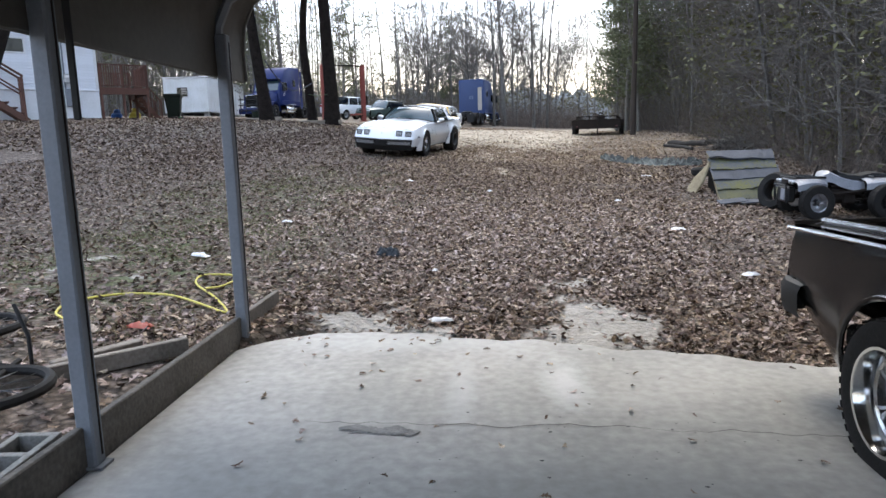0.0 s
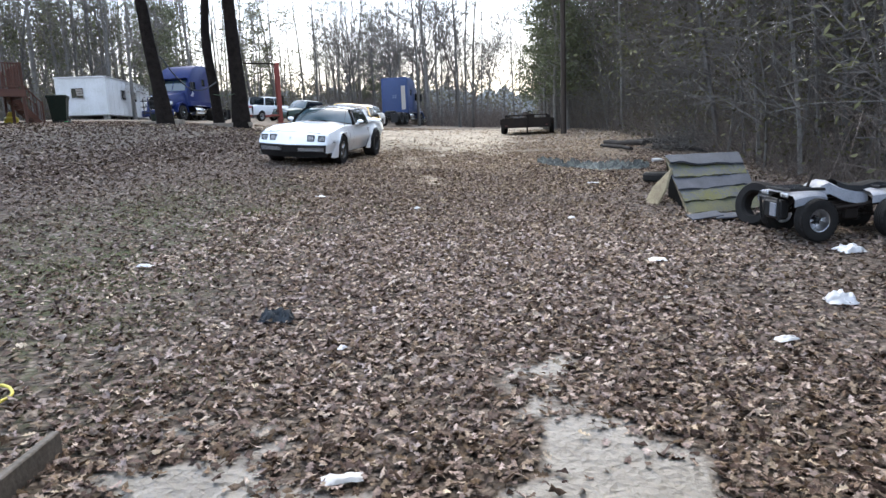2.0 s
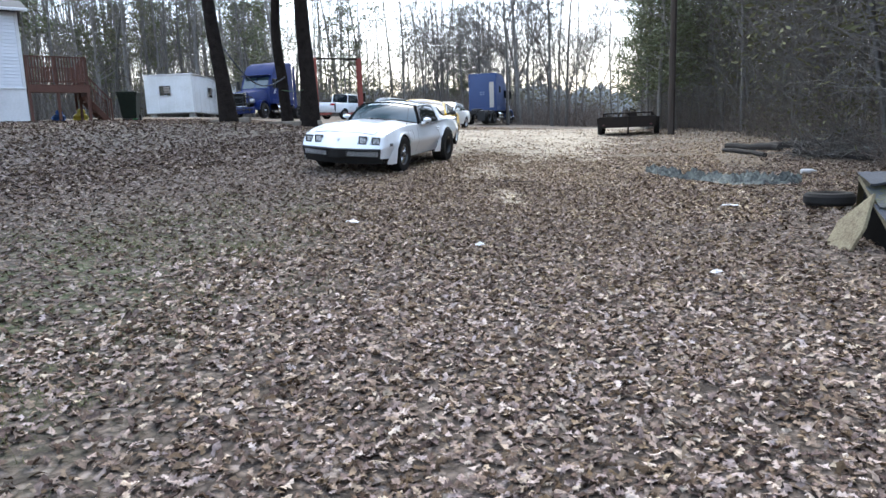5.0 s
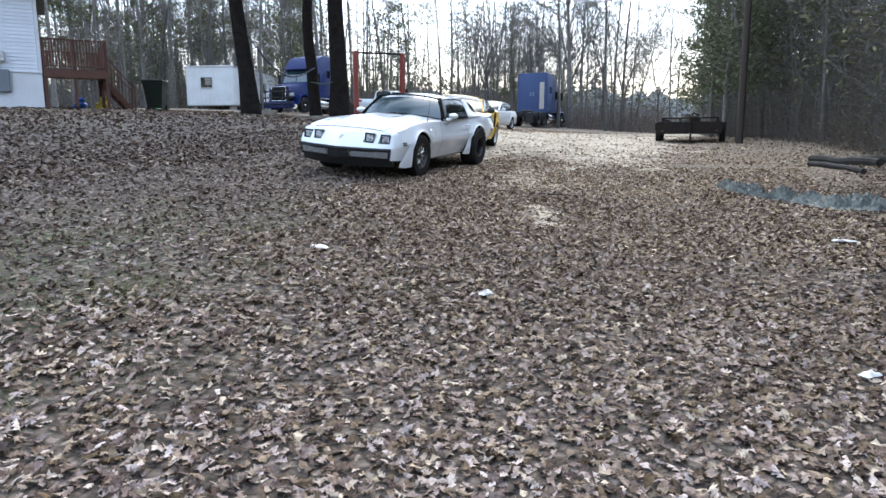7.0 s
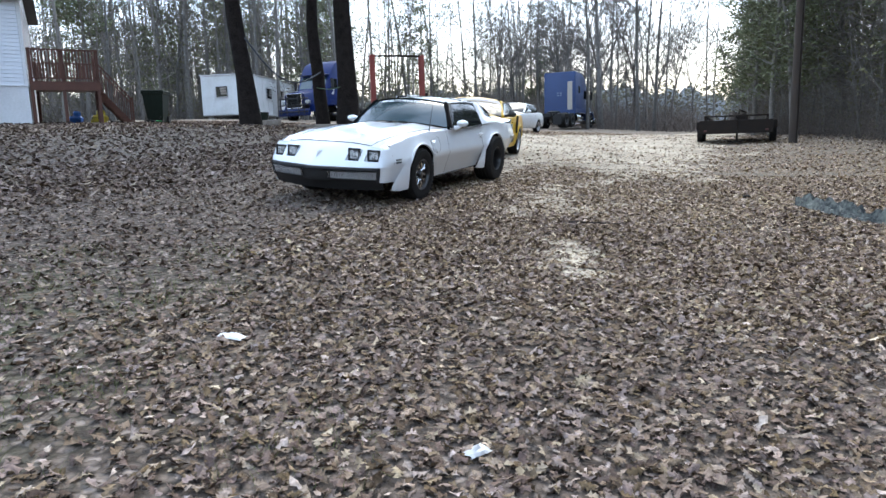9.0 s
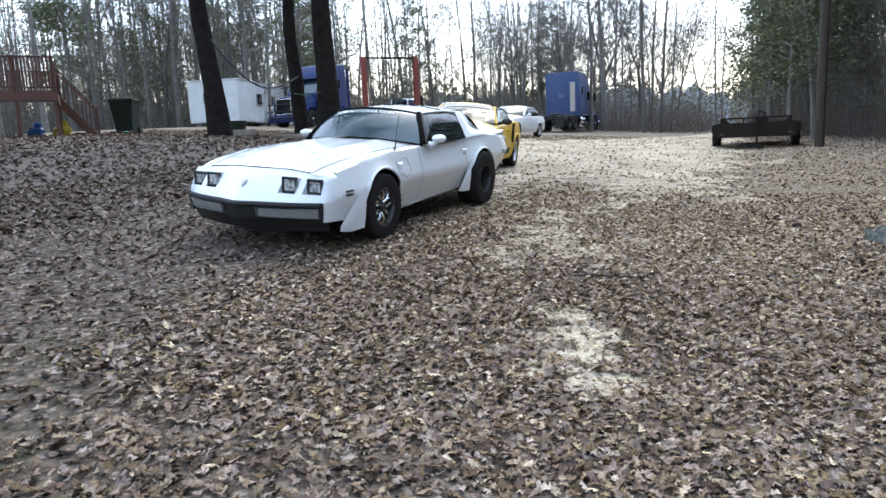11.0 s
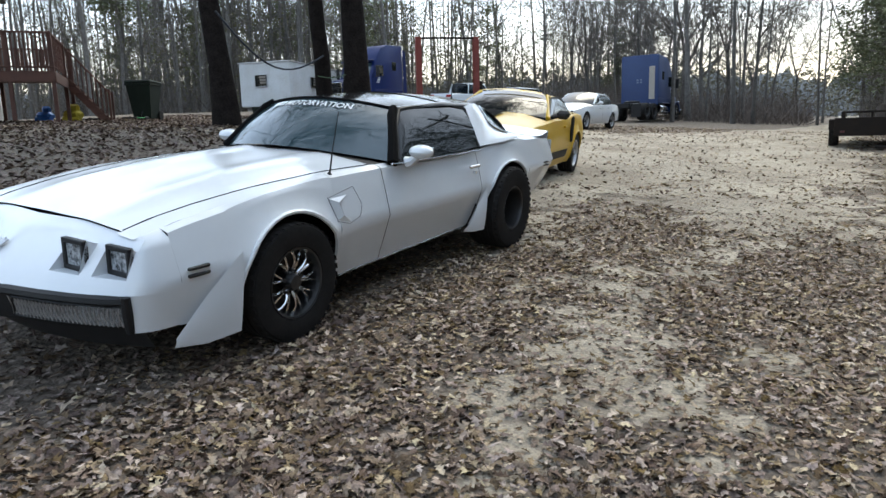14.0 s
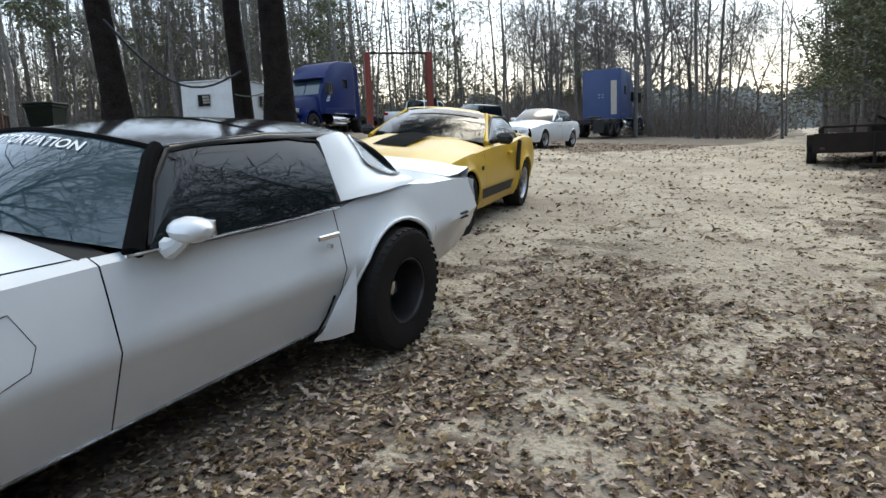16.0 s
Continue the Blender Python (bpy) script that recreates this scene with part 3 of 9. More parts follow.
def arch_lip(P, car, idx, side, mat):
    c, zc, r = P["arches"][idx]
    pts = []
    for k in range(19):
        a = radians(lerp(-8, 188, k / 18))
        u, z = c + r * math.cos(a), zc + r * math.sin(a)
        z = max(z, P["sill"](u))
        zt, z0 = P["zt"](u), P["sill"](u)
        zn = (z - z0) / (zt - z0)
        v = P["hw"](u) - (P["tuck"] * (P["tuck_on"](u) if "tuck_on" in P else 1) * (1 - zn / P["mid"]) ** P.get("crease", 2) if zn < P["mid"] else P["lean"] * ((zn - P["mid"]) / (1 - P["mid"])) ** 1.7) + P["flare"]
        pts.append((side * (v - 0.006), u, z))
    return part("wheel_arch", Geo().tube(pts, 0.013, 6), mat, car)


# --- white coupe ---
def white_coupe():
    car = thing("sports_coupe", "white late-seventies coupe, black roof and pointed nose, parked on leaves", "car",
                pose(-4.60, 17.66, 0) @ pose(0, 0, 0))
    cx, cy, turn = -4.60, 17.66, -1.3
    a, b = height(cx - 0.85, cy), height(cx + 0.85, cy)
    c = (height(cx - 0.85, cy + 2.75) + height(cx + 0.85, cy + 2.75)) / 2
    lean, nose = math.degrees(math.atan2(b - a, 1.7)), math.degrees(math.atan2(c - (a + b) / 2, 2.75))
    car.matrix_basis = pose(cx, cy, (a + b) / 2) @ pose(0, 0, 0, nose, -lean, turn)
    R1, R2 = 0.345, 0.37
    P = dict(
        zt=table([-0.8, -0.55, -0.3, 0, 0.5, 1.0, 1.8, 2.35, 2.6, 2.85, 3.2, 3.6, 3.95], [0.71, 0.785, 0.825, 0.865, 0.905, 0.915, 0.91, 0.925, 0.955, 0.975, 0.965, 0.95, 0.925]),
        hw=table([-0.9, -0.72, -0.6, -0.45, -0.3, 0, 0.5, 1.2, 2.0, 2.45, 2.75, 3.2, 3.6, 3.95], [0.80, 0.862, 0.89, 0.906, 0.912, 0.915, 0.895, 0.885, 0.885, 0.895, 0.915, 0.905, 0.885, 0.83]),
        sill=table([-0.9, -0.45, 0.4, 2.3, 3.2, 3.6, 3.95], [0.33, 0.30, 0.25, 0.29, 0.36, 0.41, 0.48]),
        zc=table([-0.8, -0.3, 0.2, 0.8, 1.05, 2.9, 3.3, 3.6, 3.95], [0.755, 0.86, 0.925, 0.965, 0.97, 1.0, 1.0, 0.985, 0.96]),
        hood_on=table([-0.8, -0.4, 0.9, 1.0, 1.1], [0.0, 1.0, 1.0, 0.3, 0]),
        arches=[(0.12, R1 + 0.005, 0.40), (2.80, R2 + 0.01, 0.415)], tuck=0.105, lean=0.085, mid=0.5, crease=1.0, lean_pow=1.05, tuck_on=table([-0.9, -0.35, 0.5], [0.3, 0.4, 1.0]), flare=0.022, round=0.09, bulge=0.022, ridge=0.36)
    hood_line = lambda u: float(np.interp(u, [-0.8, 0.3, 1.0], [0.60, 0.70, 0.74]))
    under_shell(P, -0.6, 3.85, car)
    for s in (1, -1):
        part("fender", flank(P, -0.60, 1.02, s), PAINT_WHITE, car)
        part("fender_top", rim_strip(P, -0.72, 1.02, s, lambda u: hood_line(u) + 0.004), PAINT_WHITE, car)
        d = part("door", flank(P, 1.027, 2.30, s), PAINT_WHITE, car)
        h = Geo().box((s * 0.886, 2.17, 0.80), (0.02, 0.16, 0.028), 0.006)
        h.cyl((s * 0.87, 2.18, 0.75), (s * 0.897, 2.18, 0.75), 0.012, 10)
        part("door_handle", h, CHROME, d, "chrome door handle")
        part("belt_moulding", Geo().tube([(s * 0.845, u, P["zt"](u) + 0.002) for u in (1.1, 1.5, 1.9, 2.3)], 0.007, 6), CHROME, d)
        part("quarter_panel", flank(P, 2.307, 3.95, s), PAINT_WHITE, car)
        part("sill_trim", Geo().tube([(s * (P["hw"](u) - 0.107), u, P["sill"](u) - 0.004) for u in np.linspace(0.42, 2.3, 8)], 0.009, 6), CHROME, car)
        arch_lip(P, car, 0, s, PAINT_WHITE)
        arch_lip(P, car, 1, s, PAINT_WHITE)
        # spats before the wheels
        sp = ruled([(s * 0.872, -0.655, 0.215), (s * 0.9, -0.49, 0.19), (s * 0.925, -0.30, 0.20)], [(s * 0.878, -0.645, 0.26), (s * 0.909, -0.48, 0.44), (s * 0.934, -0.272, 0.62)], 6, (s * 0.008, 0, 0), s > 0)
        part("front_spat", sp, PAINT_WHITE, car)
        sp = ruled([(s * 0.84, 2.06, 0.27), (s * 0.875, 2.2, 0.25), (s * 0.905, 2.335, 0.25)], [(s * 0.862, 2.16, 0.33), (s * 0.888, 2.25, 0.48), (s * 0.917, 2.345, 0.62)], 6, (s * 0.012, 0, 0), s > 0)
        part("rear_spat", sp, PAINT_WHITE, car)
        part("spat_seam", Geo().tube([(s * 0.868, 2.03, 0.27), (s * 0.888, 2.14, 0.40), (s * 0.893, 2.2, 0.49)], 0.006, 5), DARK_GAP, car)
        # side vent: a raised scoop in a seamed panel
        skin = lambda u, z: body_side(P, u, 12 * (z - arch_bottom(u, P["sill"](u), P["arches"])) / (P["zt"](u) - arch_bottom(u, P["sill"](u), P["arches"])))[0]
        out = [(0.50, 0.63), (0.455, 0.775), (0.70, 0.815), (0.755, 0.70), (0.72, 0.63), (0.61, 0.60)]
        vent = part("side_vent", Geo().tube([(s * (skin(p, q) + 0.001), p, q) for p, q in out + out[:1]], 0.0013, 5), DARK_GAP, car)
        ring = [(0.62, 0.608), (0.505, 0.637), (0.462, 0.768), (0.62, 0.794)]
        fold = [(0.63, 0.628), (0.548, 0.662), (0.53, 0.742), (0.62, 0.772)]
        rise = (0.003, 0.02, 0.02, 0.003)
        g = Geo().add([(s * (skin(p, q) + 0.002), p, q) for p, q in ring] + [(s * (skin(p, q) + h), p, q) for (p, q), h in zip(fold, rise)], [(i, i + 1, i + 5, i + 4)[::s] for i in range(3)])
        part("vent_scoop", g, PAINT_WHITE, vent, smooth=0)
        # black quad paints the shadow of a slot behind the raised lip
        (p0, q0), (p1, q1) = fold[1], fold[2]
        g = Geo().add([(s * (skin(p0, q0) + 0.019), p0, q0), (s * (skin(p1, q1) + 0.019), p1, q1), (s * (skin(p1, q1) + 0.0025), p1 + 0.02, q1 + 0.002), (s * (skin(p0, q0) + 0.0025), p0 + 0.02, q0)], [(0, 1, 2, 3), (3, 2, 1, 0)])
        part("slot_shade", g, DARK_GAP, vent, smooth=0)
        for k in range(2):
            part("marker_light", Geo().box((s * (P["hw"](-0.5) - 0.001), -0.51, 0.585 - 0.035 * k), (0.02, 0.12, 0.016), 0.004), BLACK_TRIM, car)
            part("rear_marker", Geo().box((s * (P["hw"](3.65) - 0.01), 3.66, 0.70 - 0.03 * k), (0.03, 0.12, 0.014), 0.004), BLACK_TRIM, car)
        # mirror
        mg = Geo()
        rows = []
        for k in range(9):
            t = k / 8
            rr = 0.062 * math.sqrt(max(0.02, 1 - (2 * t - 1.0) ** 2)) + 0.012
            rows.append([(s * (0.945 + 0.085 * (t - 0.5) * 2), 1.30 + 0.075 * math.cos(q) * rr / 0.07, 0.99 + 0.047 * math.sin(q) * rr / 0.07) for q in [2 * math.pi * i / 12 for i in range(12)]])
        mg.grid(rows, True, flip=s < 0)
        mg.f += [tuple(range(12))[::-1], tuple(range(len(mg.v) - 12, len(mg.v)))]
        mg.tube([(s * 0.84, 1.28, 0.91), (s * 0.88, 1.285, 0.925), (s * 0.92, 1.29, 0.96)], [0.045, 0.032, 0.03], 8)
        mir = part("side_mirror", mg, PAINT_WHITE, car)
        part("mirror_glass", Geo().box((s * 0.945, 1.368, 0.99), (0.11, 0.008, 0.062), 0.003), CHROME, mir)
    part("cowl", lid(P, 0.985, 1.1), BLACK_TRIM, car)
    hood = part("hood", lid(P, -0.695, 0.98, hood_line), PAINT_WHITE, car)
    for s in (1, -1):
        part("hood_seam", Geo().tube([(s * hood_line(u), u, skin_z(P, u, hood_line(u)) + 0.001) for u in np.linspace(-0.69, 0.97, 14)], 0.0035, 5), DARK_GAP, hood)
    part("hood_seam", Geo().tube([(v, -0.70, skin_z(P, -0.695, abs(v)) + 0.001) for v in np.linspace(-0.6, 0.6, 17)], 0.004, 5), DARK_GAP, hood)
    part("deck_lid", lid(P, 2.92, 3.93), PAINT_WHITE, car)
    # ducktail spoiler
    rows = []
    for v in np.linspace(-0.77, 0.77, 15):
        bow = 0.07 * (1 - (v / 0.8) ** 2)
        at = [skin_z(P, u, abs(v)) for u in (3.62, 3.76, 3.9)]
        rows.append([(v, 3.62, at[0] + 0.002), (v, 3.76, at[1] + 0.016), (v, 3.87 + bow, at[2] + 0.05), (v, 3.915 + bow, at[2] + 0.06), (v, 3.92 + bow, at[2] + 0.045), (v * 0.985, 3.89 + bow, at[2] - 0.06)])
    part("spoiler", Geo().grid(rows, flip=True), PAINT_WHITE, car, smooth=50)
    tail = ruled(curve3((-0.74, 3.92, 0.48), (0, 3.97, 0.45), (0.74, 3.92, 0.48)), curve3((-0.80, 3.945, 0.90), (0, 4.0, 0.945), (0.80, 3.945, 0.90)), 8, (0, 0.05, 0))
    part("rear_bumper", tail, PAINT_WHITE, car)
    part("tail_lamp", Geo().box((0, 4.03, 0.76), (1.3, 0.04, 0.12), 0.01), RED_LENS, car)
    # nose: white face above, black bumper below
    vs = [-0.79, -0.775, -0.605, -0.575, -0.54, -0.37, -0.32, -0.2, -0.1, 0.0, 0.1, 0.2, 0.32, 0.37, 0.54, 0.575, 0.605, 0.775, 0.79]
    plan = lambda v: -0.735 - 0.24 * (1 - (abs(v) / 0.9) ** 1.8) - 0.05 * math.exp(-(v / 0.12) ** 2) + 0.055 * (max(0, abs(v) - 0.74) / 0.1) ** 2
    ztop = lambda v: skin_z(P, -0.70, abs(v)) - 0.003

    def face(v, f):
        """Nose skin: f 0 at the hood edge, 1 at the black strip."""
        top = -0.70 - 0.03 * (1 - min(1, abs(v) / 0.3))
        u = lerp(top, plan(v) - 0.04, f ** 0.85)
        z = lerp(ztop(v), 0.50 + 0.0 * v, f) + 0.015 * math.sin(f * math.pi)
        return Vector((v, u, z))
    fl = [0, 0.12, 0.26, 0.76, 0.9, 1.0]
    g = Geo()
    g.add([face(v, f) for v in vs for f in fl], [])
    nf = len(fl)
    holes = ((1, 2), (4, 5), (13, 14), (16, 17))
    for i in range(len(vs) - 1):
        for j in range(nf - 1):
            if (i, i + 1) in holes and j == 2:
                continue
            g.f.append((i * nf + j, i * nf + j + 1, (i + 1) * nf + j + 1, (i + 1) * nf + j))
    FRONT = -0.60      # station where the fender takes over
    edge = [body_side(P, FRONT, j) for j in range(13)]

    def round_corner(p, z, t):
        """From point p on the face round to the fender at height z."""
        q = Vector((float(np.interp(z, [e[1] for e in edge], [e[0] for e in edge])), FRONT, z))
        c = Vector((q.x - 0.008, p.y + 0.03, (p.z + z) / 2))
        return (1 - t) ** 2 * p + 2 * t * (1 - t) * c + t * t * q
    for s in (1, -1):
        base = len(g.v)
        for k in range(9):
            for f in fl:
                p = face(0.79, f) if f else Vector((body_side(P, -0.70, 12)[0] - 0.004, -0.70, P["zt"](-0.70)))
                r = round_corner(p, lerp(edge[12][1], 0.50, f), k / 8)
                g.v.append((s * r.x, r.y, r.z))
        for k in range(8):
            for j in range(nf - 1):
                q = (base + k * nf + j, base + k * nf + j + 1, base + (k + 1) * nf + j + 1, base + (k + 1) * nf + j)
                g.f.append(q if s > 0 else q[::-1])
    nose = part("nose_cover", g, PAINT_WHITE, car, smooth=75)
    # lower nose sides and the bumper's upturned ends
    for s in (1, -1):
        rows = []
        for z in (0.503, 0.45, 0.40, 0.35, 0.315):
            p = Vector((0.79 - 0.1 * (0.503 - z), plan(0.79) - 0.04 + 0.1 * (0.503 - z), z))
            rows.append([(s * r.x, r.y, r.z) for r in [round_corner(p, z, k / 8) for k in range(9)]])
        part("nose_corner", Geo().grid(rows, flip=s < 0), PAINT_WHITE, nose, smooth=60)
        part("bumper_end", Geo().tube([(s * 0.79, plan(0.79) - 0.048, 0.50), (s * 0.782, plan(0.79) - 0.04, 0.41), (s * 0.77, plan(0.79) - 0.025, 0.32)], [0.022, 0.024, 0.02], 8), BLACK_TRIM, car)
    for i, j in holes:      # sunken headlights
        v0, v1 = vs[i], vs[j]
        A, B, C, D = face(v0, fl[2]), face(v1, fl[2]), face(v1, fl[3]), face(v0, fl[3])
        front = (C.y + D.y) / 2 + 0.07      # the lamp stands upright in its sunken bucket
        zt, zb = A.z + 0.012, D.z - 0.004
        bx = Geo()
        inner = [Vector((v0, front, zt)), Vector((v1, front, zt)), Vector((v1, front, zb)), Vector((v0, front, zb))]
        bx.add([A, B, C, D] + inner, [(0, 1, 5, 4), (1, 2, 6, 5), (2, 3, 7, 6), (3, 0, 4, 7)])
        bk = part("headlight_bucket", bx, PAINT_WHITE, nose, smooth=0)
        w, h = v1 - v0, zt - zb
        fr = Geo()
        for px, pz, sx, sz in ((0, h / 2 - 0.012, w, 0.024), (0, -h / 2 + 0.012, w, 0.024), (w / 2 - 0.012, 0, 0.024, h - 0.04), (-w / 2 + 0.012, 0, 0.024, h - 0.04)):
            fr.box(((v0 + v1) / 2 + px, front - 0.006, (zt + zb) / 2 + pz), (sx, 0.03, sz), 0.004)
        part("headlight_bezel", fr, BLACK_TRIM, bk)
        part("headlight", Geo().box(((v0 + v1) / 2, front, (zt + zb) / 2), (w - 0.02, 0.022, h - 0.02), 0.01), LENS, bk, "rectangular glass headlight")
    em = Geo().slab([(0, -0.05), (0.032, 0.035), (0.012, 0.02), (0, 0.045), (-0.012, 0.02), (-0.032, 0.035)], 0.008, Matrix.Translation(face(0, 0.52) + Vector((0, -0.004, 0))) @ pose(0, 0, 0, 42, 0, 0))
    part("nose_badge", em, ALUMINIUM, nose)
    # black bumper strip and lower grilles
    rows = []
    for v in [k * 0.0805 for k in range(-10, 11)]:
        u = plan(v) - 0.045
        z1, z0 = 0.505, 0.315
        rows.append([(v, u + 0.03, z1), (v, u - 0.025, z1 - 0.012), (v, u - 0.03, z1 - 0.035), (v, u + 0.005, z1 - 0.05), (v * 0.985, u + 0.02, lerp(z1, z0, 0.6)), (v * 0.97, u + 0.035, z0 + 0.02), (v * 0.965, u + 0.05, z0), (v * 0.96, u + 0.3, z0 - 0.01)])
    bump = part("front_bumper", Geo().grid(rows, flip=False), BLACK_TRIM, car, "black grille panel and bumper strip")
    for s in (1, -1):
        gr = Geo()
        for k in range(11):
            for j in range(2):
                pass
        lowp, highp = [], []
        for k in range(9):
            v = lerp(0.21, 0.80, k / 8)
            u = plan(v) - 0.045
            highp.append((s * v, u - 0.002, 0.445))
            lowp.append((s * v * 0.985, u + 0.012, 0.352))
        part("grille_mesh", ruled(lowp, highp, 3, flip=s < 0), MESH_GREY, bump, "grey wire mesh grille insert")
        bars = Geo()
        for k in range(28):
            v = lerp(0.215, 0.79, k / 27)
            u = plan(v) - 0.05
            bars.cyl((s * v, u - 0.004, 0.445), (s * (v - 0.03), u + 0.014, 0.352), 0.0022, 4)
            bars.cyl((s * (v - 0.03), u - 0.004, 0.445), (s * v, u + 0.014, 0.352), 0.0022, 4)
        part("grille_wire", bars, ALUMINIUM, bump)
        part("grille_frame", Geo().tube([highp[0], highp[4], highp[8], lowp[8], lowp[4], lowp[0], highp[0]], 0.009, 6), BLACK_TRIM, bump)
    part("air_dam", ruled(curve3((-0.80, -0.70, 0.22), (0, -0.86, 0.20), (0.80, -0.70, 0.22)), curve3((-0.81, -0.76, 0.33), (0, -0.96, 0.32), (0.81, -0.76, 0.33)), 3), BLACK_TRIM, car)
    # glasshouse
    zb = 0.915
    base = curve3((-0.80, 1.15, zb + 0.01), (0, 0.93, 0.994), (0.80, 1.15, zb + 0.01), 12)
    head = curve3((-0.575, 1.45, 1.265), (0, 1.36, 1.32), (0.575, 1.45, 1.265), 12)
    ws = part("windscreen", ruled(base, head, 8, (0, -0.02, 0.02)), GLASS_SCREEN, car, "windscreen reflecting bare branches")
    def on_screen(t, f, out=0.006):
        """Point of the windscreen: t across from the passenger side, f up, a little proud."""
        i = min(t * 12, 11.999)
        p, q = lerp(head[int(i)], head[int(i) + 1], i % 1), lerp(base[int(i)], base[int(i) + 1], i % 1)
        return lerp(q, p, f) + Vector((0, -0.02, 0.02)) * (4 * f * (1 - f)) + Vector((0, -0.7, 0.7)) * out
    fnt = bpy.data.curves.new("banner", "FONT")
    fnt.body, fnt.size, fnt.resolution_u, fnt.offset = "MOTORVATION", 1.0, 2, 0.02
    tmp = bpy.data.objects.new("banner", fnt)
    scene.collection.objects.link(tmp)
    me = bpy.data.meshes.new_from_object(tmp.evaluated_get(bpy.context.evaluated_depsgraph_get()))
    wide, tall = max(v.co.x for v in me.vertices), max(v.co.y for v in me.vertices)
    for v in me.vertices:
        v.co = on_screen(0.255 + 0.52 * v.co.x / wide, 0.80 + 0.115 * v.co.y / tall)
    me.materials.clear()
    me.materials.append(STICKER)
    bpy.data.objects.remove(tmp)
    bpy.data.curves.remove(fnt)
    part("banner_lettering", me, STICKER, ws, "white lettered banner")
    for k in range(3):      # plain bars for the banner's first letters
        t0 = 0.14 + 0.035 * k
        part("sticker_letter", Geo().add([on_screen(t0, 0.80), on_screen(t0 + 0.024, 0.80), on_screen(t0 + 0.026, 0.915), on_screen(t0 + 0.004, 0.915)], [(0, 1, 2, 3)]), STICKER, ws, smooth=0)
    rail_l = [Vector(p) for p in ((0.575, 1.45, 1.265), (0.60, 1.85, 1.296), (0.605, 2.3, 1.30), (0.59, 2.68, 1.278))]
    roofrows = []
    for k in range(9):
        t = k / 8
        i = t * 3
        e = lerp(rail_l[min(2, int(i))], rail_l[min(2, int(i)) + 1], i - min(2, int(i)))
        yc = lerp(1.36, 2.68, t)
        zc = 1.322 + 0.04 * math.sin(math.pi * 0.9 * t)
        roofrows.append(curve3((-e.x, e.y, e.z), (0, yc, zc), (e.x, e.y, e.z), 12))
    part("roof", Geo().grid(roofrows), PAINT_BLACK, car, "glossy black roof panels")
    part("roof_split", Geo().tube(curve3((-0.603, 2.075, 1.299), (0, 2.02, 1.362), (0.603, 2.075, 1.299)), 0.005, 5), DARK_GAP, car)
    part("windscreen_trim", Geo().tube(head, 0.014, 6), DARK_GAP, car)
    for s in (1, -1):
        belt = [Vector((s * 0.835, lerp(1.17, 2.32, k / 10), lerp(zb, 0.945, (k / 10) ** 2))) for k in range(11)]
        top = []
        for k in range(11):
            t = k / 10
            y = lerp(1.22, 2.40, t) + 0.03 * math.sin(math.pi * t)
            f = min(1, t / 0.22)
            zz = lerp(0.93, 1.262, 1 - (1 - f) ** 1.6) if t < 0.22 else lerp(1.262, 1.278, math.sin((t - 0.22) / 0.78 * math.pi)) - 0.02 * max(0, t - 0.8) * 5
            xx = lerp(0.82, 0.625, (zz - 0.93) / 0.335)
            top.append(Vector((s * xx, y, zz)))
        part("side_window", ruled(belt, top, 6, (s * 0.018, 0, 0), s < 0), GLASS_DARK, car, "dark tinted side window")
        part("window_trim", Geo().tube(top + [belt[-1]], 0.013, 6), BLACK_TRIM, car)
        part("pillar", Geo().tube([(s * 0.815, 1.15, zb), (s * 0.73, 1.26, 1.06), (s * 0.62, 1.40, 1.23), (s * 0.59, 1.46, 1.27)], [0.04, 0.036, 0.032, 0.028], 8), DARK_GAP, car)
        # sail panel
        inner = [Vector(p) for p in ((s * 0.585, 2.68, 1.278), (s * 0.60, 2.74, 1.247), (s * 0.64, 2.86, 1.155), (s * 0.69, 2.98, 1.06), (s * 0.72, 3.07, 1.010))]
        outer = [Vector(p) for p in ((s * 0.625, 2.41, 1.262), (s * 0.74, 2.36, 1.10), (s * 0.82, 2.33, 0.945), (s * 0.855, 2.7, 0.962), (s * 0.83, 3.07, 0.978))]
        part("sail_panel", ruled(outer, inner, 6, (s * 0.02, 0, 0.012), s < 0), PAINT_WHITE, car)

        def sail(i, f):
            j = min(int(i), 3)
            return lerp(lerp(outer[j], outer[j + 1], i - j), lerp(inner[j], inner[j + 1], i - j), f) + Vector((s * 0.02, 0, 0.012)) * (4 * f * (1 - f)) + Vector((s * 0.006, 0, 0.006))
        way_in = [lerp(0.7, 3.6, k / 10) for k in range(11)]
        edge = [sail(i, 1 - 0.4 * float(np.interp(i, [0.7, 2.4, 3.2, 3.6], [0, 0.8, 1.0, 0.6]))) for i in way_in]
        part("corner_glass", ruled(edge, [sail(i, 1.0) for i in way_in], 4, flip=s < 0), GLASS_SCREEN, car, "wrap-round corner of the rear window")
        part("corner_trim", Geo().tube(edge, 0.006, 6), CHROME, car)
        part("roof_rail", ruled([(s * 0.628, 1.5, 1.258), (s * 0.64, 2.0, 1.277), (s * 0.628, 2.46, 1.264)], [(s * 0.585, 1.5, 1.278), (s * 0.60, 2.1, 1.306), (s * 0.59, 2.68, 1.28)], 3, (s * 0.008, 0, 0.006), s < 0), PAINT_BLACK, car)
    part("rear_window", ruled(curve3((-0.72, 3.07, 1.013), (0, 3.17, 1.020), (0.72, 3.07, 1.013), 10), curve3((-0.585, 2.68, 1.28), (0, 2.68, 1.335), (0.585, 2.68, 1.28), 10), 8, (0, 0.03, 0.03)), GLASS_DARK, car)
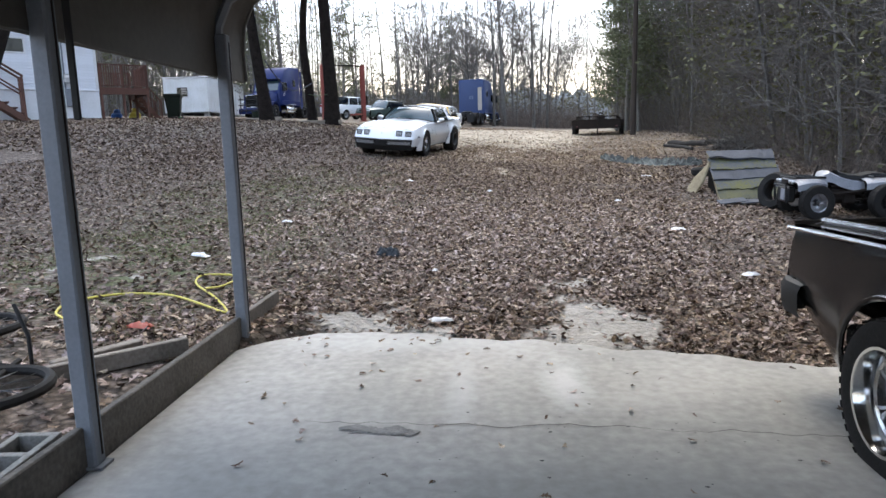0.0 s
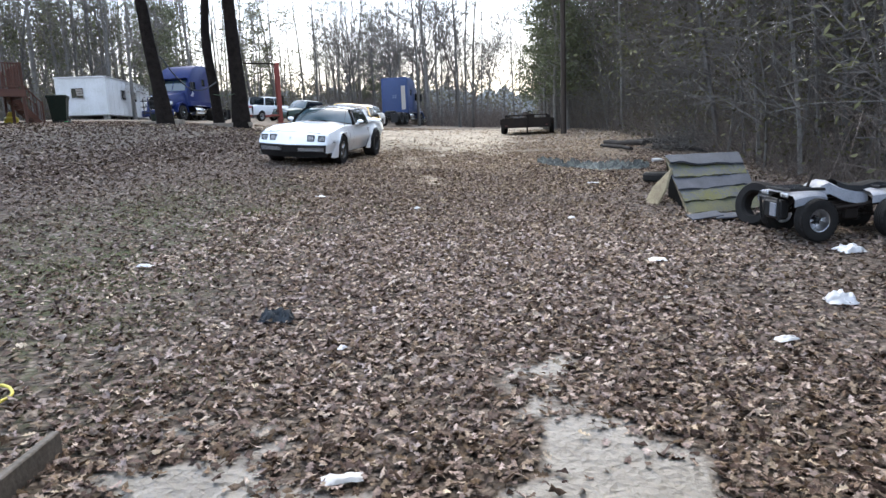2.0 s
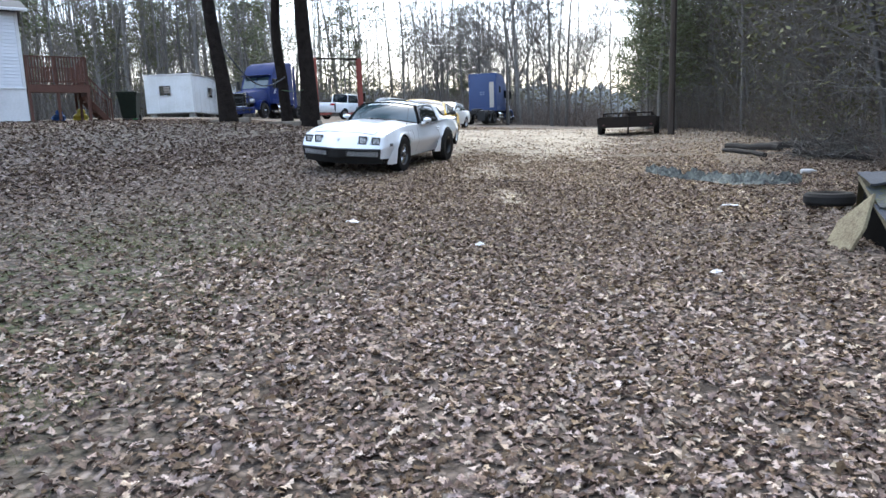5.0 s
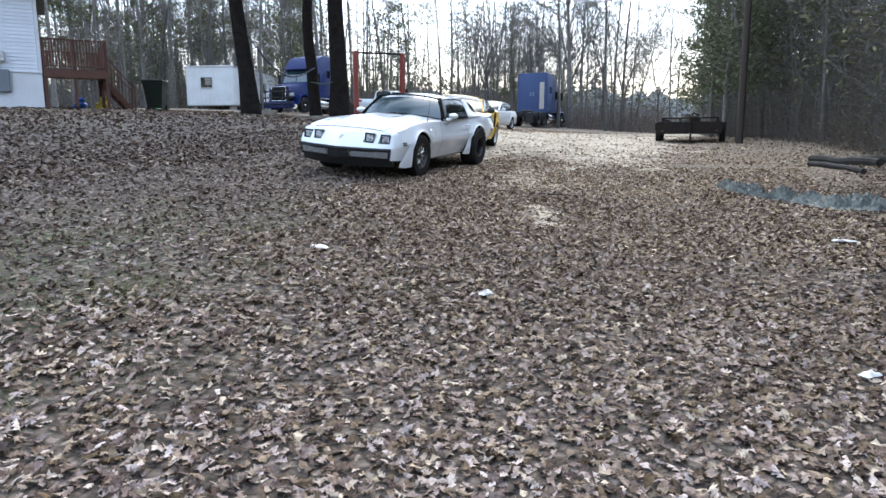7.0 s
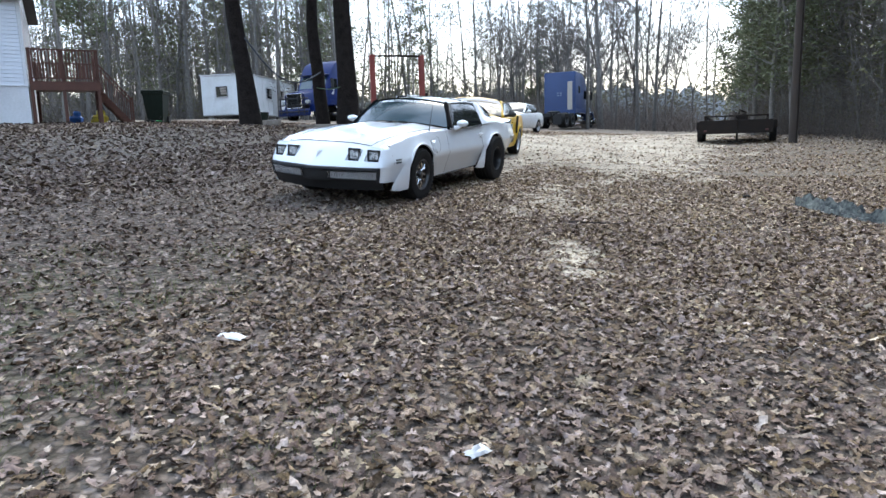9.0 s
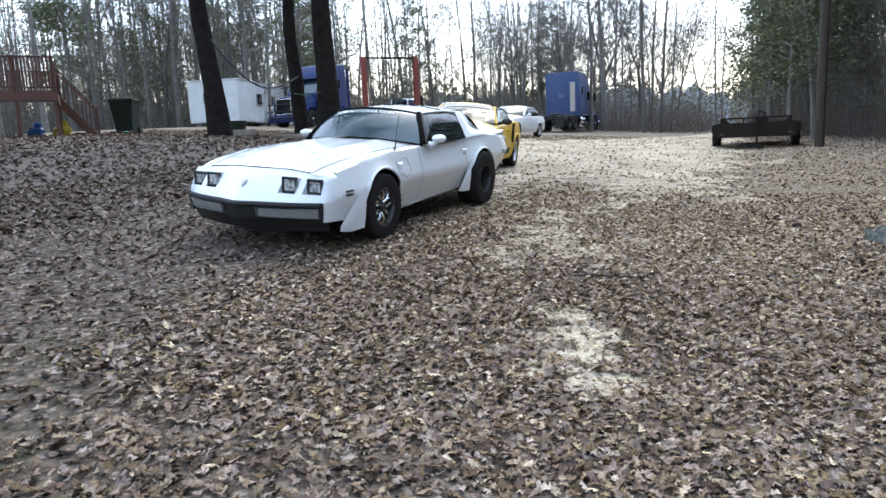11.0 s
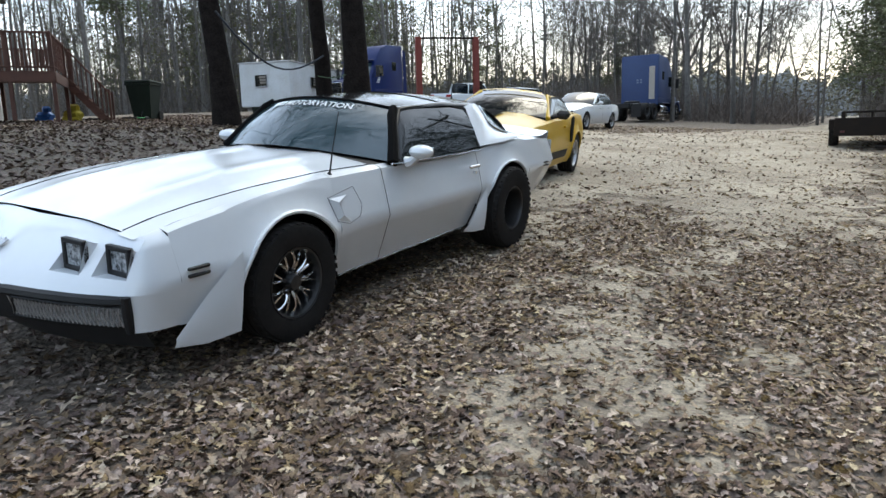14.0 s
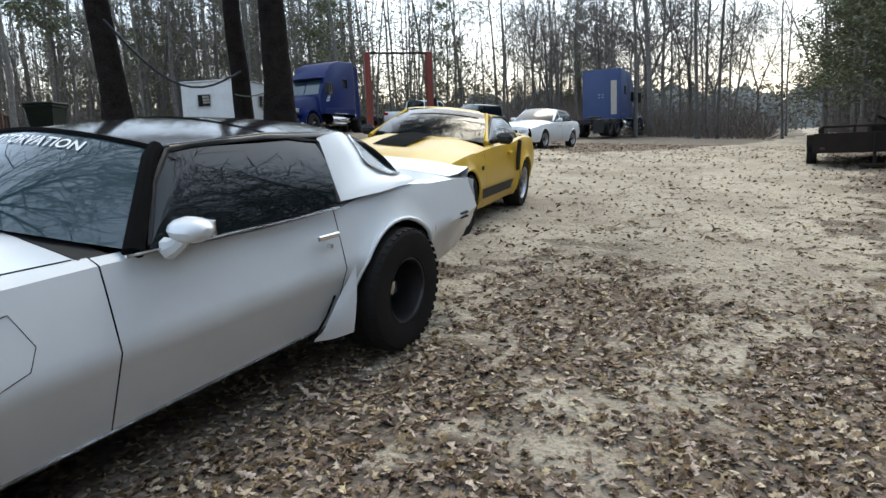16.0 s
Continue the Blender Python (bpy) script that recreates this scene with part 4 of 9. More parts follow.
    ant = Geo().tube([(0.77, 0.56, 0.885), (0.775, 0.59, 1.06), (0.78, 0.64, 1.27)], [0.006, 0.004, 0.003], 6)
    ant.lathe([(0.02, 0), (0.016, 0.02), (0.006, 0.035)], 10, pose(0.77, 0.56, 0.88, 0, -90, 0))
    part("antenna", ant, BLACK_TRIM, car)
    for s in (1, -1):
        wheel(car, s * 0.915, 0.148, R1, R1, 0.235, 0.205, s, 9, 0.015, "spoke")
        wheel(car, s * 0.955, 2.908, R2, R2, 0.31, 0.195, s, 7, 0.10, "steel")
    for s in (1, -1):
        part("exhaust", Geo().cyl((s * 0.5, 3.0, 0.33), (s * 0.5, 3.95, 0.36), 0.035, 10), BLACK_TRIM, car)
    for o in car.children_recursive:      # body runs a little longer than its drawing
        if o.name.split(".")[0] not in ("wheel", "tyre", "spokes", "hub_cap", "rim_hole"):
            for v in o.data.vertices:
                v.co.y += 0.03 * (v.co.y + 0.8)
    return car


white_coupe()

# --- plainer cars ---
def common_car(name, label, m, P, L, roof, paint, glass, wheels, axle, wheel_kw, cat="car", hood_stripe=None, two_door=True, lights=True):
    """A closed car: front end at u = -L[0], tail at L[1]; roof = (base, top, back, tail) stations, roof height and half-widths."""
    car = thing(name, label, cat, m)
    a, b = -L[0], L[1]
    under_shell(P, a + 0.12, b - 0.12, car)
    d0, d1 = roof["door"]
    for s in (1, -1):
        part("fender", flank(P, a, d0 - 0.004, s), paint, car)
        d = part("door", flank(P, d0, d1, s), paint, car)
        part("door_handle", Geo().box((s * (P["hw"](d1 - 0.2) - 0.02), d1 - 0.2, P["zt"](d1) - 0.14), (0.05, 0.17, 0.035), 0.01), paint, d)
        if not two_door:
            d2 = roof["door2"]
            e = part("door", flank(P, d1 + 0.008, d2, s), paint, car)
            part("door_handle", Geo().box((s * (P["hw"](d2 - 0.2) - 0.02), d2 - 0.25, P["zt"](d2) - 0.14), (0.05, 0.17, 0.035), 0.01), paint, e)
            d1 = d2
        part("quarter_panel", flank(P, d1 + 0.004, b, s), paint, car)
        arch_lip(P, car, 0, s, paint)
        arch_lip(P, car, 1, s, paint)
        d1 = roof["door"][1]
    part("hood", lid(P, a, roof["base"] + 0.1), paint, car)
    part("boot_lid", lid(P, roof["tail"] - 0.1, b), paint, car)
    # nose and tail caps
    for u, out, nm in ((a, -1, "front_bumper"), (b, 1, "rear_bumper")):
        pts_lo, pts_hi = [], []
        for k in range(13):
            f = k / 12 * 2 - 1
            hw = P["hw"](u)
            v = f * (hw - 0.01)
            bow = 0.13 * (1 - f * f) + 0.01
            pts_lo.append((v * 0.97, u + out * bow * 0.85, P["sill"](u)))
            pts_hi.append((f * body_side(P, u, 12)[0], u + out * bow * 0.25, skin_z(P, u, abs(f) * body_side(P, u, 12)[0])))
        nose = part(nm, ruled(pts_lo, pts_hi, 6, (0, out * 0.11, 0), out > 0), paint, car)
        if out < 0 and lights:
            gp = Geo().box((0, u - 0.175, P["sill"](u) + 0.13), (P["hw"](u) * 0.95, 0.05, 0.12), 0.02)
            part("lower_grille", gp, DARK_GAP, nose)
            part("grille", Geo().box((0, u - 0.17, P["zt"](u) - 0.12), (P["hw"](u) * 0.8, 0.05, 0.09), 0.02), DARK_GAP, nose)
            for s in (1, -1):
                part("headlight", Geo().box((0, 0, 0), (0.34, 0.1, 0.12), 0.03, pose(s * (P["hw"](u) - 0.24), u - 0.085, P["zt"](u) - 0.12, 0, 0, s * 22)), LENS, nose)
        if out > 0:
            for s in (1, -1):
                part("tail_lamp", Geo().box((s * (P["hw"](u) - 0.25), u + 0.1, P["zt"](u) - 0.14), (0.34, 0.1, 0.15), 0.02), RED_LENS, nose)
    # glasshouse
    B, T, K, E, zr = roof["base"], roof["top"], roof["back"], roof["tail"], roof["z"]
    vb, vt = roof["vb"], roof["vt"]
    zb, ze = skin_z(P, B, 0), skin_z(P, E, 0)
    zs = P["zt"](T)
    base = curve3((-vb, B + 0.22, zs + 0.01), (0, B, zb + 0.005), (vb, B + 0.22, zs + 0.01), 10)
    head = curve3((-vt, T + 0.06, zr - 0.045), (0, T, zr), (vt, T + 0.06, zr - 0.045), 10)
    part("windscreen", ruled(base, head, 6, (0, -0.02, 0.025)), glass, car)
    rows = []
    for k in range(7):
        t = k / 6
        y = lerp(T, K, t)
        rows.append(curve3((-vt, y + 0.06 * (1 - t), zr - 0.045 - 0.03 * t), (0, y, zr + 0.03 * math.sin(math.pi * t) - 0.02 * t), (vt, y + 0.06 * (1 - t), zr - 0.045 - 0.03 * t), 10))
    part("roof", Geo().grid(rows), paint, car)
    back_hi = curve3((-vt, K, zr - 0.075), (0, K, zr - 0.02), (vt, K, zr - 0.075), 10)
    back_lo = curve3((-vb * 0.86, E - 0.12, zs + 0.06), (0, E, ze + 0.005), (vb * 0.86, E - 0.12, zs + 0.06), 10)
    part("rear_window", ruled(back_lo, back_hi, 6, (0, 0.02, 0.03), True), GLASS_DARK, car)
    for s in (1, -1):
        w1 = roof["win_end"]
        n = 10
        belt = [Vector((s * (vb + 0.02), lerp(B + 0.26, w1 + 0.12, k / n), zs + 0.012 * k / n)) for k in range(n + 1)]
        top = []
        for k in range(n + 1):
            t = k / n
            y = lerp(B + 0.34, w1, t)
            f = min(1, max(0, (y - B - 0.26) / (T - B - 0.2)))
            z = lerp(zs + 0.03, zr - 0.07, f)
            if y > K:
                z -= 0.35 * (y - K)
            top.append(Vector((s * lerp(vb + 0.02, vt + 0.03, (z - zs) / (zr - zs)), y, z)))
        part("side_window", ruled(belt, top, 5, (s * 0.02, 0, 0), s < 0), GLASS_DARK, car)
        part("window_trim", Geo().tube(top + [belt[-1]], 0.016, 6), paint if roof.get("frame") else BLACK_TRIM, car)
        part("pillar", Geo().tube([base[-1 if s > 0 else 0], head[-1 if s > 0 else 0]], [0.035, 0.03], 8), paint, car)
        part("roof_rail", Geo().tube([(s * (vt + 0.012), lerp(T, K, k / 4) + 0.05, zr - 0.06 - 0.03 * k / 4) for k in range(5)], 0.03, 8), paint, car)
        o = [belt[-1] + Vector((0, -0.03, 0)), lerp(belt[-1], top[-1], 0.6), top[-1], Vector((s * (vt + 0.02), K, zr - 0.07))]
        i = [Vector((s * vb * 0.97, E, zs + 0.015)), Vector((s * vb * 0.86, E - 0.12, zs + 0.06)), lerp(Vector(back_lo[-1 if s > 0 else 0]), Vector(back_hi[-1 if s > 0 else 0]), 0.55), Vector((s * vt, K, zr - 0.075))]
        part("rear_pillar", ruled(o, i, 5, (s * 0.015, 0, 0.01), s < 0), paint, car)
        if roof.get("mid"):
            part("window_split", Geo().tube([(s * (vb + 0.035), roof["mid"], zs), (s * (vt + 0.05), roof["mid"] - 0.05, zr - 0.07)], 0.022, 6), paint if roof.get("frame") else BLACK_TRIM, car)
        mg = Geo().box((0, 0, 0), (0.2, 0.11, 0.13), 0.045, pose(s * (vb + 0.17), B + 0.48, zs + 0.07, 0, 0, 0)).cyl((s * vb, B + 0.46, zs + 0.02), (s * (vb + 0.1), B + 0.48, zs + 0.05), 0.03, 8)
        part("side_mirror", mg, BLACK_TRIM if roof.get("dark_mirror") else paint, car)
        for u in axle:
            R, w, rr = wheels
            wheel(car, s * (P["hw"](u) - 0.005), u, R, R, w, rr, s, **wheel_kw)
    return car


def seat_car(x, y, turn, wb, half):
    """Pose with the middle of the front axle at x, y and the wheels on the ground."""
    d = Vector((-math.sin(radians(turn)), math.cos(radians(turn))))
    r = Vector((d.y, -d.x))
    h = [height(x + d.x * wb * i + r.x * half * s, y + d.y * wb * i + r.y * half * s) for i in (0, 1) for s in (-1, 1)]
    nose = math.degrees(math.atan2((h[2] + h[3] - h[0] - h[1]) / 2, wb))
    lean = math.degrees(math.atan2((h[1] + h[3] - h[0] - h[2]) / 2, 2 * half))
    return pose(x, y, (h[0] + h[1]) / 2) @ pose(0, 0, 0, 0, 0, turn) @ pose(0, 0, 0, nose, -lean, 0)


def yellow_coupe():
    R = 0.335
    P = dict(
        zt=table([-0.95, -0.6, 0, 0.6, 1.2, 2.1, 2.6, 3.2, 3.55], [0.70, 0.78, 0.86, 0.90, 0.93, 0.95, 0.99, 0.98, 0.94]),
        hw=table([-0.95, -0.7, 0, 0.6, 1.8, 2.6, 3.2, 3.55], [0.76, 0.86, 0.92, 0.90, 0.90, 0.93, 0.90, 0.84]),
        sill=table([-0.95, -0.4, 0.4, 2.2, 3.0, 3.55], [0.22, 0.20, 0.20, 0.22, 0.30, 0.34]),
        zc=table([-0.95, -0.3, 0.5, 1.0, 2.9, 3.3, 3.55], [0.76, 0.90, 0.99, 1.02, 1.05, 1.04, 1.0]),
        hood_on=table([-0.9, -0.4, 0.8, 1.0], [0, 1, 1, 0]), arches=[(0.0, R, 0.385), (2.57, R, 0.385)], tuck=0.06, lean=0.07, mid=0.45, flare=0.03, round=0.09, bulge=0.02, ridge=0.42)
    roof = dict(base=0.80, top=1.62, back=2.25, tail=3.0, z=1.32, vb=0.77, vt=0.56, win_end=2.42, door=(0.72, 2.02), mid=2.02, dark_mirror=True)
    car = common_car("muscle_coupe", "yellow two-door coupe with black hood scoop and side stripe", seat_car(-5.57, 23.66, 7.1, 2.57, 0.85), P, (0.95, 3.55), roof, PAINT_YELLOW, GLASS_TINT, (R, 0.24, 0.225), (0.0, 2.57), dict(spokes=5, dish=0.02, style="alloy"))
    rows = []
    for u in np.linspace(-0.12, 0.7, 10):
        rows.append([(v, u, skin_z(P, u, abs(v)) + 0.008 + (0.035 * math.sin(min(1, (u + 0.1) / 0.3) * math.pi / 2) * (1 - abs(v) / 0.24) ** 0.4 if u > -0.1 else 0)) for v in np.linspace(-0.2, 0.2, 9)])
    part("hood_scoop", Geo().grid(rows), DARK_GAP, car, "matt black hood scoop")
    for s in (1, -1):
        stripe = ruled([(s * (body_side(P, u, 3)[0] + 0.004), u, 0.33) for u in np.linspace(0.62, 1.9, 6)], [(s * (body_side(P, u, 5)[0] + 0.004), u, 0.45) for u in np.linspace(0.55, 2.0, 6)], 3, flip=s < 0)
        part("side_stripe", stripe, BLACK_TRIM, car)
        part("side_scoop", Geo().box((s * 0.925, 2.13, 0.76), (0.05, 0.08, 0.42), 0.02, None), BLACK_TRIM, car, "black scoop behind the door")
        part("fender_badge", Geo().box((s * 0.905, 0.52, 0.70), (0.012, 0.07, 0.05), 0.004), BLACK_TRIM, car)
    part("screen_visor_strip", ruled(curve3((-0.5, 1.545, 1.30), (0, 1.49, 1.335), (0.5, 1.545, 1.30), 8), curve3((-0.5, 1.6, 1.315), (0, 1.55, 1.35), (0.5, 1.6, 1.315), 8), 1), PAINT_YELLOW, car)
    return car


def white_sedan():
    R = 0.325
    P = dict(
        zt=table([-0.9, -0.5, 0, 1.0, 2.2, 2.9, 3.4, 3.75], [0.70, 0.78, 0.86, 0.93, 0.96, 0.99, 0.99, 0.93]),
        hw=table([-0.9, -0.6, 0, 1.4, 2.8, 3.4, 3.75], [0.76, 0.86, 0.90, 0.90, 0.90, 0.87, 0.8]),
        sill=table([-0.9, 0.4, 2.4, 3.75], [0.24, 0.22, 0.24, 0.34]),
        zc=table([-0.9, -0.2, 0.5, 1.0, 3.2, 3.75], [0.76, 0.90, 0.98, 1.02, 1.07, 1.0]),
        hood_on=table([-0.9, 4], [0, 0]), arches=[(0.0, R, 0.37), (2.75, R, 0.37)], tuck=0.06, lean=0.07, mid=0.45, flare=0.015, round=0.09, bulge=0, ridge=0.4)
    roof = dict(base=0.75, top=1.55, back=2.5, tail=3.15, z=1.42, vb=0.76, vt=0.58, win_end=2.75, door=(0.62, 1.62), door2=2.6, mid=1.66, frame=True)
    common_car("sedan", "white four-door sedan parked beside a blue truck", seat_car(-9.95, 39.9, -4, 2.75, 0.8), P, (0.9, 3.75), roof, PAINT_WHITE, GLASS_DARK, (R, 0.21, 0.215), (0.0, 2.75), dict(spokes=6, dish=0.02, style="alloy", n=24), two_door=False)


def far_suv():
    R = 0.36
    P = dict(
        zt=table([-0.9, 0, 1.0, 3.6], [0.95, 1.02, 1.06, 1.08]), hw=table([-0.9, -0.5, 0, 3.2, 3.6], [0.8, 0.9, 0.92, 0.92, 0.86]),
        sill=table([-0.9, 3.6], [0.36, 0.38]), zc=table([-0.9, 0.6, 3.6], [1.02, 1.12, 1.2]), hood_on=table([0, 1], [0, 0]),
        arches=[(0.0, R, 0.41), (2.75, R, 0.41)], tuck=0.06, lean=0.06, mid=0.45, flare=0.02, round=0.08, bulge=0, ridge=0.4)
    roof = dict(base=0.7, top=1.35, back=3.25, tail=3.58, z=1.72, vb=0.8, vt=0.66, win_end=3.2, door=(0.62, 1.62), door2=2.5, mid=1.66)
    common_car("utility_wagon", "dark green wagon parked in the back yard", seat_car(-18.9, 52.8, -20, 2.75, 0.8), P, (0.9, 3.6), roof, material("dark_green_paint", (0.035, 0.06, 0.05), 0.35, coat=0.3), GLASS_SCREEN, (R, 0.22, 0.22), (0.0, 2.75), dict(spokes=6, style="alloy", n=20), two_door=False)


def white_pickup():
    R = 0.40
    P = dict(
        zt=table([-0.95, 0, 1.2, 4.6], [1.10, 1.18, 1.22, 1.24]), hw=table([-0.95, -0.6, 0, 4.6], [0.9, 0.98, 1.0, 0.98]),
        sill=table([-0.95, 4.6], [0.48, 0.52]), zc=table([-0.95, 0.6, 1.2, 4.6], [1.18, 1.27, 1.3, 1.24]), hood_on=table([0, 1], [0, 0]),
        arches=[(0.0, R, 0.46), (3.6, R, 0.46)], tuck=0.05, lean=0.04, mid=0.45, flare=0.02, round=0.08, bulge=0, ridge=0.4)
    roof = dict(base=0.85, top=1.45, back=2.95, tail=3.12, z=1.90, vb=0.84, vt=0.70, win_end=2.95, door=(0.85, 1.85), door2=2.9, mid=1.9, frame=True)
    common_car("pickup_truck", "white crew-cab pickup truck with red tail lamps", seat_car(-20.8, 56.1, 164, 3.6, 0.85), P, (0.95, 4.6), roof, PAINT_WHITE, GLASS_DARK, (R, 0.25, 0.24), (0.0, 3.6), dict(spokes=6, style="alloy", n=20), cat="pickup truck", two_door=False)


yellow_coupe()
white_sedan()
far_suv()
white_pickup()


# --- highway tractors ---
LOGO_GREY = material("dull_blue_grey_logo", (0.16, 0.19, 0.26), 0.6)


def tractor(name, label, m, paint, full=True):
    """A sleeper-cab tractor: front axle at y = 0, frame running back to y = 6.4."""
    t = thing(name, label, "truck", m)
    W = 1.2
    fr = part("chassis_frame", Geo().box((-0.43, 3.0, 0.85), (0.09, 7.6, 0.28), 0.01).box((0.43, 3.0, 0.85), (0.09, 7.6, 0.28), 0.01).box((0, 6.75, 0.85), (0.95, 0.1, 0.25), 0.01).box((0, 4.6, 0.85), (0.9, 0.12, 0.22), 0.01), BLACK_TRIM, t)
    part("fifth_wheel", Geo().lathe([(0.001, 0), (0.48, 0), (0.48, 0.08), (0.3, 0.14)], 20, pose(0, 5.1, 1.05, 0, -90, 0)), BLACK_TRIM, fr)
    # hood
    rows = []
    for k in range(8):
        f = k / 7
        y = lerp(-1.15, 0.75, f)
        hw, zt = lerp(0.78, 1.02, f), lerp(1.72, 2.05, f)
        rows.append([(-hw, y, 0.95), (-hw, y, zt - 0.22), (-hw + 0.08, y, zt - 0.07), (-hw * 0.55, y, zt), (0, y, zt + 0.05), (hw * 0.55, y, zt), (hw - 0.08, y, zt - 0.07), (hw, y, zt - 0.22), (hw, y, 0.95)])
    g = Geo().grid(rows)
    g.f.append(tuple(range(9)))
    hood = part("hood", g, paint, t)
    gr = Geo()
    for k in range(9):
        gr.box((0, -1.19, 0.88 + k * 0.085), (1.0, 0.04, 0.035), 0.01)
    part("grille", Geo().box((0, -1.165, 1.22), (1.08, 0.03, 0.86), 0.03), DARK_GAP, hood)
    part("grille_bars", gr, BLACK_TRIM, hood)
    part("grille_surround", Geo().tube([(-0.55, -1.19, 0.78), (-0.55, -1.19, 1.66), (0.55, -1.19, 1.66), (0.55, -1.19, 0.78), (-0.55, -1.19, 0.78)], 0.035, 8), CHROME, hood)
    part("bumper", Geo().box((0, -1.22, 0.5), (2.4, 0.22, 0.42), 0.06), paint if full else CHROME, t)
    for s in (1, -1):
        part("headlight", Geo().box((s * 0.9, -1.02, 1.15), (0.34, 0.2, 0.24), 0.04), LENS, hood)
        fd = []
        for k in range(13):
            a = radians(lerp(0, 180, k / 12))
            fd.append([(s * x, 0.68 * math.cos(a), 0.55 + 0.68 * math.sin(a)) for x in (0.72, 1.2, 1.24, 1.2)])
            fd[-1][3] = (s * 1.22, 0.62 * math.cos(a), 0.55 + 0.60 * math.sin(a))
        part("front_fender", Geo().grid(fd, flip=s < 0), paint, t)
        tk = part("fuel_tank", Geo().lathe([(0.001, 0), (0.31, 0.0), (0.33, 0.03), (0.33, 1.45), (0.31, 1.48), (0.001, 1.48)], 20, pose(s * 0.88, 1.75, 0.72, 0, 0, 90)), CHROME, t, "polished metal fuel tank")
        part("tank_step", Geo().box((s * 1.1, 2.4, 1.07), (0.35, 1.2, 0.04), 0.01).box((s * 1.16, 2.4, 0.52), (0.2, 1.0, 0.03), 0.01), ALUMINIUM, tk)
        ml = Geo().box((s * 1.48, 0.95, 2.35), (0.2, 0.12, 0.62), 0.04).tube([(s * 1.2, 1.05, 2.65), (s * 1.45, 0.97, 2.62)], 0.02, 6).tube([(s * 1.2, 1.05, 2.05), (s * 1.45, 0.97, 2.08)], 0.02, 6)
        part("side_mirror", ml, BLACK_TRIM, t)
        part("mud_flap", Geo().box((s * 0.85, 6.72, 0.55), (0.6, 0.02, 0.75), 0.004), BLACK_TRIM, t)
        part("exhaust_stack", Geo().tube([(s * 0.95, 3.95, 0.9), (s * 0.95, 3.95, 3.6), (s * 0.97, 4.02, 3.95)], 0.075, 10), CHROME, t) if full else None
        for y in (4.45, 5.75):
            wheel(t, s * 1.22, y, 0.51, 0.51, 0.56, 0.285, s, dish=0.14, style="steel", n=28)
        wheel(t, s * 1.22, 0.0, 0.51, 0.51, 0.3, 0.285, s, dish=-0.05, style="steel", n=28)
    # cab and sleeper
    prof = [(0.72, 0.95), (0.72, 2.02), (1.18, 2.95), (1.32, 3.25), (1.7, 3.72), (2.3, 3.95), (3.78, 4.02), (3.85, 3.9), (3.85, 0.95)]
    rows = []
    for v, k in ((-W, 0.10), (-W + 0.03, 0.03), (-W + 0.12, 0), (W - 0.12, 0), (W - 0.03, 0.03), (W, 0.10)):
        rows.append([(v, lerp(y, 2.4, k * 0.6), lerp(z, 2.4, k * 0.55)) for y, z in prof])
    g = Geo().grid(rows, flip=True)
    n = len(prof)
    g.f += [tuple(range(n)), tuple(range(5 * n, 6 * n))[::-1]]
    cab = part("cab", g, paint, t, smooth=40)
    part("windscreen", Geo().add([(-1.02, 0.735, 2.10), (1.02, 0.735, 2.10), (0.98, 1.105, 2.86), (-0.98, 1.105, 2.86)], [(0, 1, 2, 3)]), GLASS_SCREEN, cab)
    part("screen_divider", Geo().cyl((0, 0.73, 2.1), (0, 1.1, 2.86), 0.025, 6), paint, cab)
    part("sun_visor", Geo().box((0, 0.98, 2.98), (2.15, 0.4, 0.05), 0.02, None), paint, cab)
    for s in (1, -1):
        part("door_window", Geo().box((s * 1.195, 1.5, 2.42), (0.03, 0.72, 0.62), 0.06), GLASS_DARK, cab)
        part("bunk_window", Geo().box((s * 1.195, 2.95, 2.75), (0.03, 0.42, 0.5), 0.06), GLASS_DARK, cab)
        part("fairing", ruled([(s * 1.21, 3.85, 0.8), (s * 1.21, 4.25, 0.8)], [(s * 1.21, 3.85, 3.8), (s * 1.21, 4.15, 3.7)], 2), paint, cab) if full else None
        part("side_skirt", Geo().box((s * 1.19, 2.4, 1.22), (0.04, 2.8, 0.3), 0.02), paint, cab)
        dec = Geo()
        for k in range(4):
            dec.box((s * 1.212, 1.3 + 0.05 * k, 1.75 + 0.085 * k), (0.008, 0.3 - 0.04 * k, 0.03))
        part("door_lettering", dec, STICKER, cab, "white lines of door lettering")
    if not full:
        part("rear_panel", Geo().box((-0.8, 3.87, 2.3), (0.36, 0.05, 2.0), 0.02), material("bare_panel", (0.42, 0.38, 0.33), 0.7, bump=0.2), cab, "unpainted patch on the cab back")
        # four plain plates stand for the logo on the cab back
        for k in range(2):
            for j in range(2):
                part("logo_mark", Geo().box((-0.1 + 0.22 * k, 3.86, 2.35 + 0.16 * j), (0.12, 0.03, 0.08), 0.01), LOGO_GREY, cab)
    if full:
        gd = Geo()
        for z in (0.55, 0.95, 1.35):
            gd.tube([(-1.15, -1.3, z), (-0.9, -1.42, z), (0.9, -1.42, z), (1.15, -1.3, z)], 0.035, 8)
        for x in (-0.9, -0.45, 0.45, 0.9):
            gd.tube([(x, -1.4, 0.4), (x, -1.43, 1.5)], 0.035, 8)
        part("grille_guard", gd, BLACK_TRIM, t, "black tubular grille guard")
    deck = part("rear_deck", Geo().box((0, 4.25, 1.03), (1.6, 0.7, 0.05), 0.01), ALUMINIUM, t)
    return t


def truck_pose(x, y, turn):
    return pose(x, y, height(x, y), 0, 0, turn)


